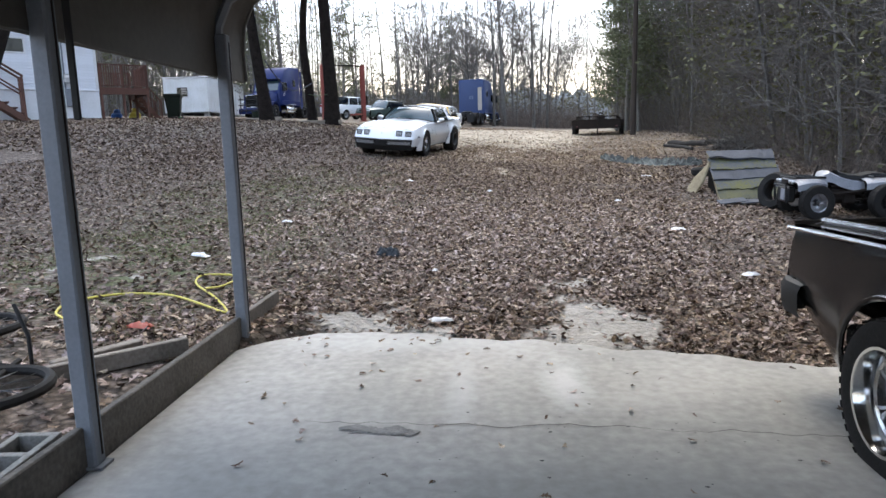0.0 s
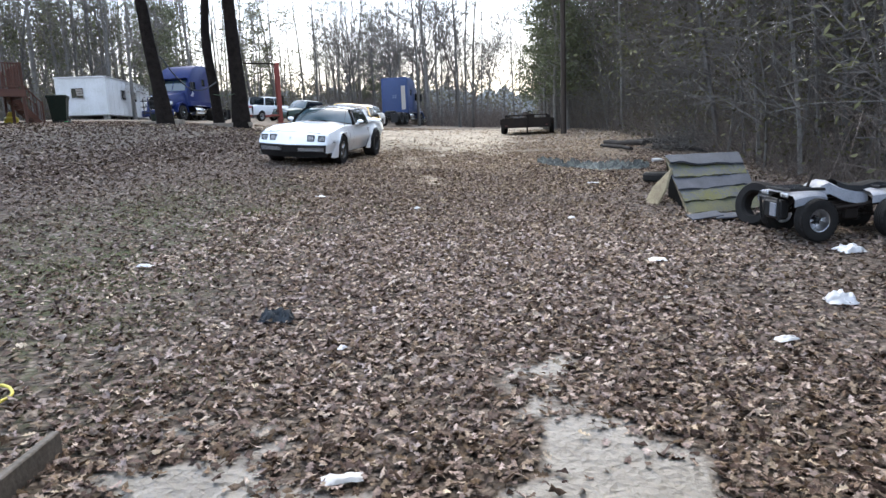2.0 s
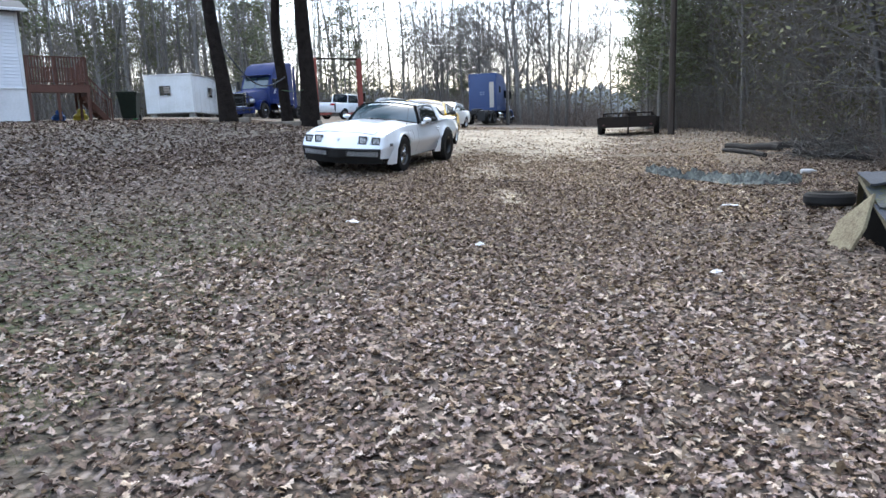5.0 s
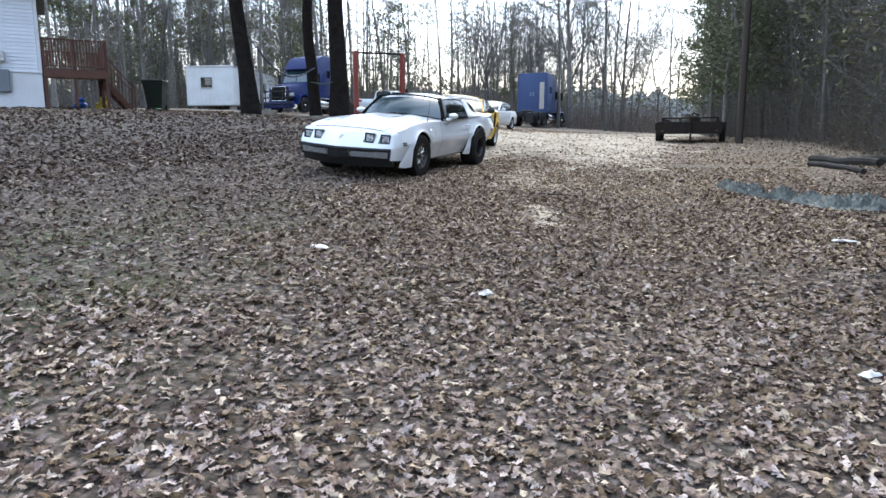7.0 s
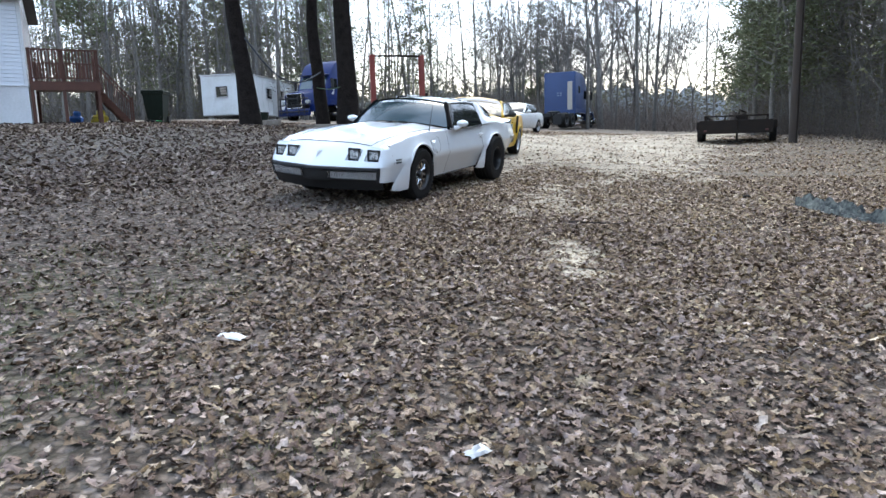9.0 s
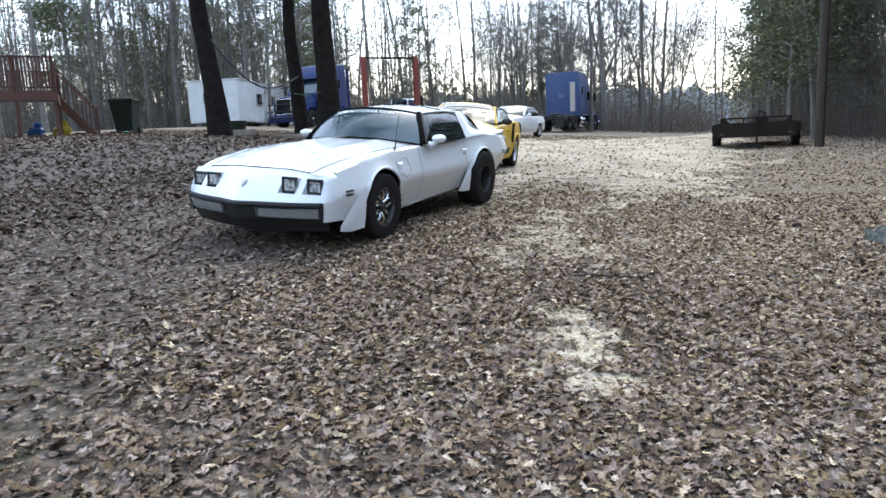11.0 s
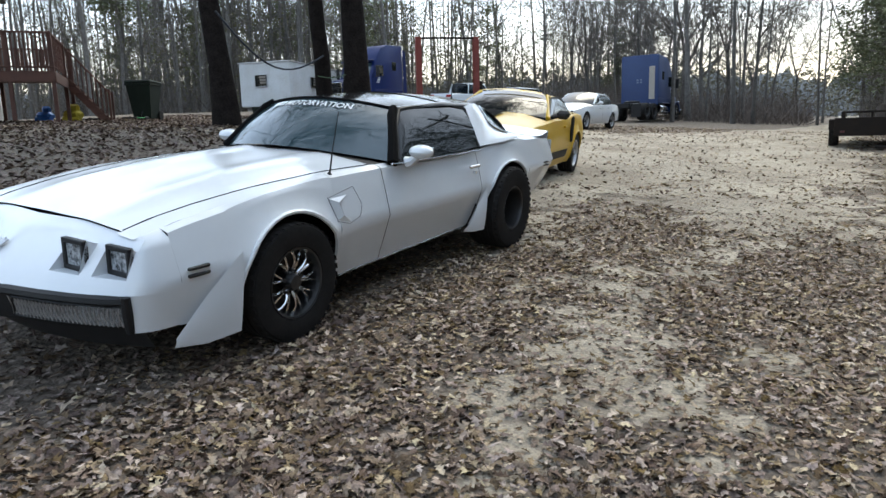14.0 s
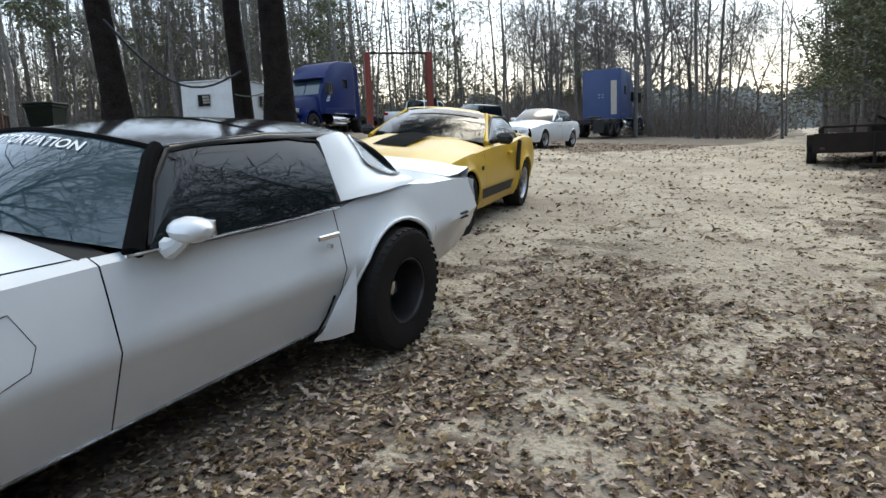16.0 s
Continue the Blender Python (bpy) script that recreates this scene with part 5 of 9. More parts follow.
tractor("semi_tractor", "glossy dark blue sleeper tractor with chrome grille and tanks", truck_pose(-25.3, 46.6, -2), PAINT_BLUE)
tractor("semi_tractor", "faded blue sleeper tractor seen from behind, bare frame", truck_pose(-10.8, 60.3, 174) @ Matrix.Diagonal((0.95, 0.95, 0.95, 1)), PAINT_FADED_BLUE, False)

# ---- structures ----
def slab_material():
    """Grey concrete with cloudy wear, fine grit and two pale cement smears."""
    m = material("clouded_slab_concrete", (0.385, 0.375, 0.352), 0.9, second=(0.26, 0.255, 0.238), scale=1.3, fine=16, bump=0.012, amount=0.9, spec=0.3)
    t = m.node_tree
    b = t.nodes["Principled BSDF"]
    col = b.inputs["Base Color"].links[0].from_socket
    co = t.nodes.new("ShaderNodeTexCoord")
    n = t.nodes.new("ShaderNodeTexNoise")
    n.inputs["Scale"].default_value, n.inputs["Detail"].default_value, n.inputs["Roughness"].default_value = 7, 6, 0.7
    t.links.new(co.outputs["Object"], n.inputs["Vector"])
    for (x, y), (rx, ry), strength, c in (((2.07, -0.72), (0.16, 0.5), 0.75, 0.52), ((1.5, -0.9), (0.11, 0.62), 0.45, 0.48), ((1.1, 0.0), (1.0, 0.25), 0.35, 0.47), ((0.5, -1.9), (0.5, 0.6), 0.4, 0.19), ((2.3, -1.9), (0.9, 0.35), 0.4, 0.2)):
        mp = t.nodes.new("ShaderNodeMapping")
        mp.inputs["Location"].default_value = (-x / rx, -y / ry, 0)
        mp.inputs["Scale"].default_value = (1 / rx, 1 / ry, 0)
        t.links.new(co.outputs["Object"], mp.inputs["Vector"])
        ln = t.nodes.new("ShaderNodeVectorMath")
        ln.operation = "LENGTH"
        t.links.new(mp.outputs[0], ln.inputs[0])
        ad = t.nodes.new("ShaderNodeMath")
        ad.operation = "MULTIPLY_ADD"
        ad.inputs[1].default_value = 1.6
        t.links.new(n.outputs["Fac"], ad.inputs[0])
        t.links.new(ln.outputs["Value"], ad.inputs[2])
        mr = t.nodes.new("ShaderNodeMapRange")
        mr.inputs[1].default_value, mr.inputs[2].default_value, mr.inputs[3].default_value, mr.inputs[4].default_value = 1.85, 1.0, 0.0, strength
        t.links.new(ad.outputs[0], mr.inputs[0])
        mx = t.nodes.new("ShaderNodeMix")
        mx.data_type = "RGBA"
        mx.inputs[7].default_value = (c, c * 1.005, c * 0.985, 1)
        t.links.new(mr.outputs[0], mx.inputs[0])
        t.links.new(col, mx.inputs[6])
        col = mx.outputs[2]
    t.links.new(col, b.inputs["Base Color"])
    return m


BLOCK_GREY = material("dark_block_concrete", (0.2, 0.195, 0.18), 0.9, second=(0.1, 0.098, 0.088), scale=6, fine=60, bump=0.3, amount=0.9)
EDGE_BOARD = material("dark_edging_timber", (0.125, 0.108, 0.09), 0.9, second=(0.06, 0.052, 0.042), scale=4, fine=45, bump=0.4, amount=0.9)
CONCRETE = material("worn_concrete", (0.40, 0.405, 0.395), 0.85, second=(0.25, 0.252, 0.245), scale=1.6, fine=55, bump=0.04, amount=0.75, spec=0.3)
GREY_PAINT = material("grey_painted_steel", (0.16, 0.175, 0.20), 0.5, second=(0.11, 0.12, 0.135), scale=5, fine=60, bump=0.1)
ROOF_STEEL = material("carport_sheet_steel", (0.1, 0.092, 0.08), 0.6, 0.2, second=(0.065, 0.06, 0.052), scale=2, fine=25)
OLD_BOARD = material("weathered_board", (0.23, 0.20, 0.165), 0.85, second=(0.12, 0.10, 0.08), scale=5, fine=45, bump=0.4, amount=0.8)
DECK_WOOD = material("red_stained_deck_wood", (0.105, 0.044, 0.028), 0.8, second=(0.06, 0.028, 0.02), scale=4, fine=40, bump=0.2, objrand=0.2)
SIDING = material("white_vinyl_siding", (0.62, 0.64, 0.68), 0.5, second=(0.54, 0.56, 0.60), scale=1.5, fine=20, objrand=0.04)
SKIRT = material("white_skirting", (0.64, 0.65, 0.67), 0.6, second=(0.5, 0.5, 0.5), scale=1.5, fine=16)
SHINGLE = material("dark_roof_shingle", (0.05, 0.05, 0.052), 0.9, second=(0.08, 0.078, 0.075), scale=9, fine=70, bump=0.4)
RED_STEEL = material("red_lift_paint", (0.2, 0.034, 0.022), 0.6, second=(0.12, 0.026, 0.02), scale=3, fine=40, bump=0.1)
TRAILER_SKIN = material("old_white_trailer_skin", (0.60, 0.62, 0.64), 0.55, second=(0.42, 0.42, 0.40), scale=1.0, fine=12, amount=0.6)
BLACK_STEEL = material("black_rusty_steel", (0.013, 0.012, 0.0115), 0.8, spec=0.15, second=(0.026, 0.018, 0.013), scale=6, fine=50, bump=0.3)
PLASTIC_DARK = material("dark_bin_plastic", (0.008, 0.013, 0.009), 0.65, second=(0.016, 0.022, 0.016), scale=5, fine=60, spec=0.15)


def concrete_slab():
    g = Geo()
    rows = []
    rnd = random.Random(3)
    for x in np.linspace(-0.03, 5.75, 90):
        end = float(slab_end(x)) + 0.025 * math.sin(x * 7) + 0.02 * math.sin(x * 17.0) + rnd.uniform(-0.012, 0.012)
        rows.append([(x, -9.0, -0.15), (x, -9.0, 0.0), (x, -4.0, 0.0), (x, -1.61, 0.0), (x, -1.6, 0.0), (x, end - 0.03, 0.0), (x, end, -0.012), (x, end + 0.02, -0.15)])
    m = g.grid(rows).mesh("concrete_slab", slab_material(), 30)
    ob = new("floor", m)
    ob.matrix_basis = PORT
    tagged(ob, "pale worn concrete slab with a crack, dust and scattered leaves", "slab", kind="structure")
    # cracks and a dark stain
    rnd = random.Random(9)
    c = Geo()
    y, pts = -1.28, []
    for x in np.linspace(0.75, 4.6, 70):
        y += rnd.uniform(-0.024, 0.024) - (0.0015 if x > 2 else -0.001)
        pts.append((x, y))
    c.grid([[(x, y - w, 0.0045), (x, y + w, 0.0045)] for x, y in pts for w in [0.0006 + 0.0042 * max(0, noise.noise(Vector((x * 2.2, 3, 0))) + 0.35) + 0.001 * rnd.random()]])
    part("crack", c, material("crack_dark", (0.09, 0.085, 0.08), 0.95), ob, smooth=0)
    def blots(x0, y0, x1, y1, spread, n, lo, hi, z):
        """Ragged flakes strewn about a line on the slab, each a hair above the last."""
        st = Geo()
        back = PORT.inverted()
        for k in range(n):
            f = rnd.random()
            p = back @ Vector((lerp(x0, x1, f) + rnd.gauss(0, spread), lerp(y0, y1, f) + rnd.gauss(0, spread * 0.7), 0))
            r = rnd.uniform(lo, hi) * rnd.uniform(0.5, 1)
            ring = [(p.x + r * rnd.uniform(0.45, 1.2) * math.cos(q), p.y + r * 0.7 * rnd.uniform(0.45, 1.2) * math.sin(q), z + k * 0.00002) for q in [2 * math.pi * i / 9 for i in range(9)]]
            st.add(ring, [tuple(range(9))])
        return st
    part("stain", blots(0.45, 2.61, 0.76, 2.64, 0.022, 130, 0.012, 0.045, 0.0042), material("rough_grey_patch", (0.15, 0.148, 0.142), 0.95, second=(0.25, 0.245, 0.235), scale=14, fine=90, bump=0.6, amount=0.9), ob, smooth=0)
    part("oil_drips", blots(0.8, 2.4, 2.4, 3.1, 0.35, 60, 0.004, 0.014, 0.0078), material("oil_spot", (0.03, 0.028, 0.026), 0.6), ob, smooth=0)


concrete_slab()


def carport():
    c = thing("carport", "metal carport with grey posts and a curved sheet-steel roof", "carport", PORT)
    W, H = 5.7, 2.05
    for x in (-0.04, W):
        for y in (0.03, -1.75, -3.45, -5.15, -6.85):
            p = part("post", Geo().box((x, y, H / 2 + 0.0), (0.076, 0.076, H), 0.008), GREY_PAINT, c)
            part("base_plate", Geo().box((x, y, 0.008), (0.13, 0.1, 0.014), 0.003), GREY_PAINT, p)
            part("seam", Geo().box((x + (0.039 if x < 1 else -0.039), y + 0.012, H / 2), (0.004, 0.01, H - 0.1)), BLACK_STEEL, p)
    arc = [(-0.07, 1.82), (-0.08, 2.02), (-0.06, 2.2), (0.02, 2.36), (0.22, 2.47), (W * 0.25, 2.58), (W * 0.5, 2.85), (W * 0.75, 2.58), (W - 0.22, 2.47), (W - 0.02, 2.36), (W + 0.06, 2.2), (W + 0.08, 2.02), (W + 0.07, 1.82)]
    for y in (0.03, -1.75, -3.45, -5.15, -6.85):
        part("bow", Geo().tube([(x, y, z - 0.1) for x, z in arc[1:-1]], 0.032, 6), GREY_PAINT, c)
    y0, y1, n = 0.48, -7.1, 8
    for k in range(n):
        a, b = lerp(y0, y1, k / n), lerp(y0, y1, (k + 1) / n) - 0.03
        rows = []
        for i in range(19):
            y = lerp(a, b, i / 18)
            rib = 0.014 if i % 6 in (1, 2) else 0.0
            rows.append([(x, y, z - 0.03 + rib * (0.3 if j in (0, 12) else 1)) for j, (x, z) in enumerate(arc)])
        part("roof_sheet", Geo().grid(rows), ROOF_STEEL, c, smooth=25)
    tr = Geo().tube([(-0.08, y0, 1.79), (-0.085, y1, 1.79)], 0.01, 6)
    part("drip_edge", tr, ROOF_STEEL, c)
    part("gable_trim", Geo().tube([(x, y0 + 0.01, z - 0.025) for x, z in arc], 0.018, 6), ROOF_STEEL, c)
    return c


carport()
part("hanging_strap", Geo().box((0, 0, 0), (0.028, 0.012, 0.55), 0.004, PORT @ pose(0.22, -2.0, 1.72)), BLACK_TRIM)
tagged(bpy.data.objects["hanging_strap"], "black strap hanging from the carport roof", "strap")


def kerb_board():
    b = Geo().box((0, 0, 0), (0.042, 5.2, 0.2), 0.006, PORT @ pose(-0.062, -1.78, 0.09, 0, 0, 0))
    ob = part("edging_board", b, EDGE_BOARD)
    tagged(ob, "weathered timber edging board along the slab", "board")
    for i, (x0, y0, x1, y1, w, h, z, tilt) in enumerate(((-1.5, 2.28, -0.88, 3.22, 0.05, 0.1, 0.0, 0), (-1.4, 2.72, -1.2, 3.2, 0.06, 0.045, 0.02, 6))):
        d = math.degrees(math.atan2(-(x1 - x0), y1 - y0))
        L = math.hypot(x1 - x0, y1 - y0)
        xm, ym = (x0 + x1) / 2, (y0 + y1) / 2
        p = part("plank", Geo().box((0, 0, 0), (w, L, h), 0.006, pose(xm, ym, height(xm, ym) + h / 2 + z, 0, tilt, d)), OLD_BOARD)
        tagged(p, "loose weathered plank lying on leaves", "plank", "loose planks")


kerb_board()


def house():
    a = math.degrees(math.atan2(0.78, 0.62))      # wall runs along local x towards the corner
    m = pose(-19.9, 24.0, 2.62, 0, 0, a)
    h = thing("house", "white-sided single-storey house on white skirting, dark shingle roof", "house", m)
    L, D, HB, HT = 15.0, 4.3, 1.16, 3.72
    wall = part("wall", Geo().box((-L / 2, D / 2, HB + (HT - HB) / 2), (L - 0.05, D - 0.05, HT - HB)), SIDING, h)
    n = 22
    lap = Geo().add([(0, 0, 0), (L, 0, 0), (L, -0.022, 0.004), (0, -0.022, 0.004), (0, -0.004, 0.118), (L, -0.004, 0.118)], [(3, 2, 5, 4), (0, 1, 2, 3), (0, 3, 4), (1, 5, 2)]).mesh("siding_lap", SIDING, 0)
    lap2 = Geo().add([(0, 0, 0), (D, 0, 0), (D, -0.022, 0.004), (0, -0.022, 0.004), (0, -0.004, 0.118), (D, -0.004, 0.118)], [(3, 2, 5, 4), (0, 1, 2, 3), (0, 3, 4), (1, 5, 2)]).mesh("siding_lap", SIDING, 0)
    for k in range(n):
        o = part("siding_lap", lap, SIDING, wall)
        o.location = (-L, -0.002, HB + k * 0.1164)
        o = part("siding_lap", lap2, SIDING, wall)
        o.location, o.rotation_euler = (0.002, 0, HB + k * 0.1164), (0, 0, radians(90))
    part("skirting", Geo().box((-L / 2, D / 2, HB / 2 - 0.15), (L + 0.02, D + 0.02, HB + 0.3)), SKIRT, h)
    part("skirting_rail", Geo().box((-L / 2, -0.02, HB), (L + 0.06, 0.06, 0.05), 0.01), SKIRT, h)
    part("corner_trim", Geo().box((-0.03, 0.03, HB + (HT - HB) / 2), (0.11, 0.11, HT - HB), 0.01), SKIRT, h)
    roof = Geo()
    ov = 0.32
    for z in (0.0,):
        A = [(-L - ov, -ov, HT), (ov, -ov, HT), (ov, D / 2, HT + 0.7), (-L - ov, D / 2, HT + 0.7), (-L - ov, D + ov, HT), (ov, D + ov, HT)]
        B = [(x, y, zz + 0.09) for x, y, zz in A]
        roof.add(A + B, [(3, 2, 1, 0), (4, 5, 2, 3), (6, 7, 8, 9), (9, 8, 11, 10), (0, 1, 7, 6), (1, 2, 8, 7), (2, 5, 11, 8), (5, 4, 10, 11), (4, 3, 9, 10), (3, 0, 6, 9)])
    part("roof", roof, SHINGLE, h, smooth=0)
    part("gable_wall", Geo().add([(0.0, 0, HT), (0.0, D, HT), (0.0, D / 2, HT + 0.67)], [(0, 1, 2)]), SIDING, h, smooth=0)
    part("gutter", Geo().box((-L / 2, -ov - 0.05, HT + 0.04), (L + 2 * ov, 0.1, 0.1), 0.02), SKIRT, h)
    # electric service: mast, meter and panel
    part("service_mast", Geo().cyl((-1.24, -0.08, 0.8), (-1.24, -0.08, HT + 0.3), 0.035, 8), GREY_PAINT, h)
    part("meter_box", Geo().box((-1.12, -0.1, 1.62), (0.26, 0.16, 0.34), 0.02).lathe([(0.085, 0), (0.085, 0.08), (0.001, 0.09)], 14, pose(-1.12, -0.18, 1.66, 0, 0, -90)), ALUMINIUM, h)
    part("breaker_panel", Geo().box((-1.08, -0.1, 0.85), (0.36, 0.16, 0.72), 0.02), GREY_PAINT, h)
    win = part("window", Geo().box((-3.0, -0.03, 2.86), (1.0, 0.06, 0.62), 0.01), SKIRT, h)
    part("pane", Geo().box((-3.0, -0.062, 2.86), (0.88, 0.012, 0.5), 0.003), GLASS_DARK, win)
    # entry stair along the wall
    st = thing("entry_stair", "dark red wooden entry stair with rails against the house", "stair", m)
    for k in range(6):
        part("tread", Geo().box((-2.95 - 0.27 * k, -0.75, 0.2 * (k + 1) - 0.02), (0.29, 1.1, 0.04), 0.006), DECK_WOOD, st)
    part("landing", Geo().box((-5.2, -0.75, 1.2), (1.4, 1.3, 0.05), 0.006), DECK_WOOD, st)
    for y in (-0.2, -1.3):
        part("stringer", Geo().box((0, 0, 0), (2.2, 0.05, 0.24), 0.006, pose(-3.65, y, 0.5, 0, 36.5, 0)), DECK_WOOD, st)
        part("post", Geo().box((-2.85, y, 0.75), (0.09, 0.09, 1.75), 0.008), DECK_WOOD, st)
        part("post", Geo().box((-4.5, y, 1.3), (0.09, 0.09, 2.9), 0.008), DECK_WOOD, st)
        part("post", Geo().box((-5.85, y, 1.3), (0.09, 0.09, 2.9), 0.008), DECK_WOOD, st)
        part("handrail", Geo().tube([(-2.8, y, 1.55), (-4.5, y, 2.72)], 0.05, 6), DECK_WOOD, st)
        part("lower_rail", Geo().tube([(-2.85, y, 0.95), (-4.5, y, 2.1)], 0.035, 6), DECK_WOOD, st)


def deck():
    a = math.degrees(math.atan2(0.78, 0.62))
    m = pose(-19.9, 24.0, 2.66, 0, 0, a)
    d = thing("deck", "red-brown stained timber deck with railing and stair behind the house", "deck", m)
    L, D, F = 1.95, 3.6, 1.25
    n = 25
    for k in range(n):
        part("deck_board", Geo().box((0.06 + L / 2, (k + 0.5) * D / n, F), (L, D / n - 0.012, 0.035), 0.004), DECK_WOOD, d)
    for x, y in ((0.1, 0.05), (L, 0.05), (0.1, D), (L, D), (L / 2, 0.05)):
        part("post", Geo().box((x, y, 1.12), (0.1, 0.1, 2.3 if x != L / 2 else 2.2), 0.008), DECK_WOOD, d)
    part("rim_joist", Geo().box((0.06 + L / 2, 0.0, F - 0.14), (L, 0.045, 0.24), 0.004), DECK_WOOD, d)
    part("rim_joist", Geo().box((L + 0.05, D / 2, F - 0.14), (0.045, D, 0.24), 0.004), DECK_WOOD, d)
    for z in (F + 0.12, F + 0.98):
        part("rail", Geo().box((0.06 + L / 2, 0.02, z), (L, 0.09, 0.045), 0.006), DECK_WOOD, d)
        part("rail", Geo().box((0.06 + L / 2, D, z), (L, 0.09, 0.045), 0.006), DECK_WOOD, d)
    bal = Geo().box((0, 0, 0), (0.04, 0.04, 0.84), 0.004).mesh("baluster", DECK_WOOD, 0)
    for k in range(20):
        for y in (0.02, D):
            o = part("baluster", bal, DECK_WOOD, d)
            o.location = (0.18 + k * (L - 0.2) / 19.0, y, F + 0.55)
    for k in range(12):
        o = part("baluster", bal, DECK_WOOD, d)
        o.location = (L, 0.15 + k * 2.1 / 12, F + 0.55)
    part("rail", Geo().box((L, 1.15, F + 0.98), (0.09, 2.3, 0.045), 0.006), DECK_WOOD, d)
    part("post", Geo().box((L, 2.3, 1.12), (0.1, 0.1, 2.3), 0.008), DECK_WOOD, d)
    sw = pose(L + 0.05, 2.3, 0) @ Matrix.Diagonal((0.62, 1, 1, 1))
    for k in range(6):
        part("stair_tread", Geo().box((0.15 + 0.27 * k, 0.62, F - 0.2 * (k + 1) + 0.02), (0.29, 1.2, 0.04), 0.005, sw), DECK_WOOD, d)
    for y in (0.05, 1.2):
        part("stringer", Geo().box((0, 0, 0), (2.15, 0.045, 0.26), 0.004, sw @ pose(0.8, y, 0.55, 0, 37, 0)), DECK_WOOD, d)
        part("handrail", Geo().box((0, 0, 0), (2.2, 0.09, 0.05), 0.006, sw @ pose(0.8, y, 1.55, 0, 37, 0)), DECK_WOOD, d)
        for k in range(9):
            part("stair_baluster", Geo().box((0.05 + 0.19 * k, y, F + 0.42 - 0.143 * k), (0.04, 0.04, 0.86), 0.004, sw), DECK_WOOD, d)
        part("newel", Geo().box((1.7, y, 0.42), (0.1, 0.1, 1.1), 0.008, sw), DECK_WOOD, d)


house()
deck()


def office_trailer():
    C = Vector((-30.6, 48.0))
    Lp = Vector((-34.3, 47.05))
    dirx = (C - Lp).normalized()
    a = math.degrees(math.atan2(dirx.y, dirx.x))
    t = thing("office_trailer", "old white site trailer with louvred windows on blocks", "trailer", pose(Lp.x, Lp.y, height(-31, 48) + 0.38, 0, 0, a))
    W, D, H = 3.6, 9.4, 2.75
    body = part("body", Geo().box((W / 2, D / 2, H / 2), (W, D, H), 0.06), TRAILER_SKIN, t)
    rib = Geo().box((0, 0, 0), (0.012, 0.03, H - 0.15)).mesh("rib", TRAILER_SKIN, 0)
    for k in range(10):
        o = part("rib", rib, TRAILER_SKIN, body)
        o.location = (W + 0.004, 0.4 + k * 0.9, H / 2)
    for k in range(5):
        o = part("rib", rib, TRAILER_SKIN, body)
        o.location, o.rotation_euler = (0.3 + 0.65 * k, -0.004, H / 2), (0, 0, radians(90))
    for x, y, turn in ((1.55, -0.02, 0), (W + 0.02, 3.2, 90), (W + 0.02, 5.6, 90)):
        mm = pose(x, y, 1.62, 0, 0, turn)
        w = part("window", Geo().box((0, 0, 0), (0.82, 0.05, 0.72), 0.01, mm), GLASS_DARK, t)
        part("window_frame", Geo().tube([(-0.42, -0.03, -0.37), (-0.42, -0.03, 0.37), (0.42, -0.03, 0.37), (0.42, -0.03, -0.37), (-0.42, -0.03, -0.37)], 0.03, 6, m=mm), ALUMINIUM, w)
        for k in range(4):
            part("louvre", Geo().box((0.16, -0.05, -0.28 + 0.17 * k), (0.44, 0.02, 0.13), 0.004, mm @ pose(0, 0, 0, 12)), ALUMINIUM, w)
    part("door", Geo().box((W + 0.02, 7.3, 1.05), (0.05, 0.85, 1.95), 0.01), SKIRT, t)
    part("roof_edge", Geo().box((W / 2, D / 2, H + 0.02), (W + 0.1, D + 0.1, 0.07), 0.02), ALUMINIUM, t)
    for x in (0.4, W - 0.4):
        for y in (0.6, 4.5, 8.4):
            part("support_block", Geo().box((x, y, -0.28), (0.4, 0.4, 0.6), 0.02), CONCRETE, t)
    for x in (0.12, W - 0.12):
        part("trailer_wheel", Geo().lathe([(0.001, 0), (0.33, 0), (0.36, 0.03), (0.36, 0.2), (0.001, 0.22)], 20, pose(x - 0.1, 5.2, -0.05)), RUBBER, t)


office_trailer()


def car_lift():
    A, B = Vector((-19.0, 44.2)), Vector((-16.8, 46.1))
    d = B - A
    a = math.degrees(math.atan2(d.y, d.x))
    z = height(-18, 45)
    t = thing("car_lift", "red two-post car lift standing in the open yard", "car lift", pose(A.x, A.y, z, 0, 0, a))
    L, H = d.length, 3.95
    for x, s in ((0, 1), (L, -1)):
        p = part("column", Geo().box((x - s * 0.12, 0, H / 2), (0.04, 0.3, H), 0.006).box((x, 0.14, H / 2), (0.26, 0.03, H), 0.004).box((x, -0.14, H / 2), (0.26, 0.03, H), 0.004), RED_STEEL, t)
        part("base_plate", Geo().box((x, 0, 0.02), (0.5, 0.45, 0.04), 0.004), RED_STEEL, p)
        part("carriage", Geo().box((x, 0, 0.75), (0.22, 0.24, 0.7), 0.02), BLACK_STEEL, t)
        for q in (-1, 1):
            part("lift_arm", Geo().box((0, 0, 0), (1.0, 0.12, 0.12), 0.01, pose(x + s * 0.42, q * 0.28, 0.5, 0, 0, s * q * 38)), RED_STEEL, t)
    part("overhead_bar", Geo().box((L / 2, 0, H - 0.05), (L, 0.07, 0.09), 0.01), BLACK_STEEL, t)
    part("power_unit", Geo().box((L + 0.22, 0, 1.5), (0.2, 0.25, 0.6), 0.03), BLACK_STEEL, t)


car_lift()


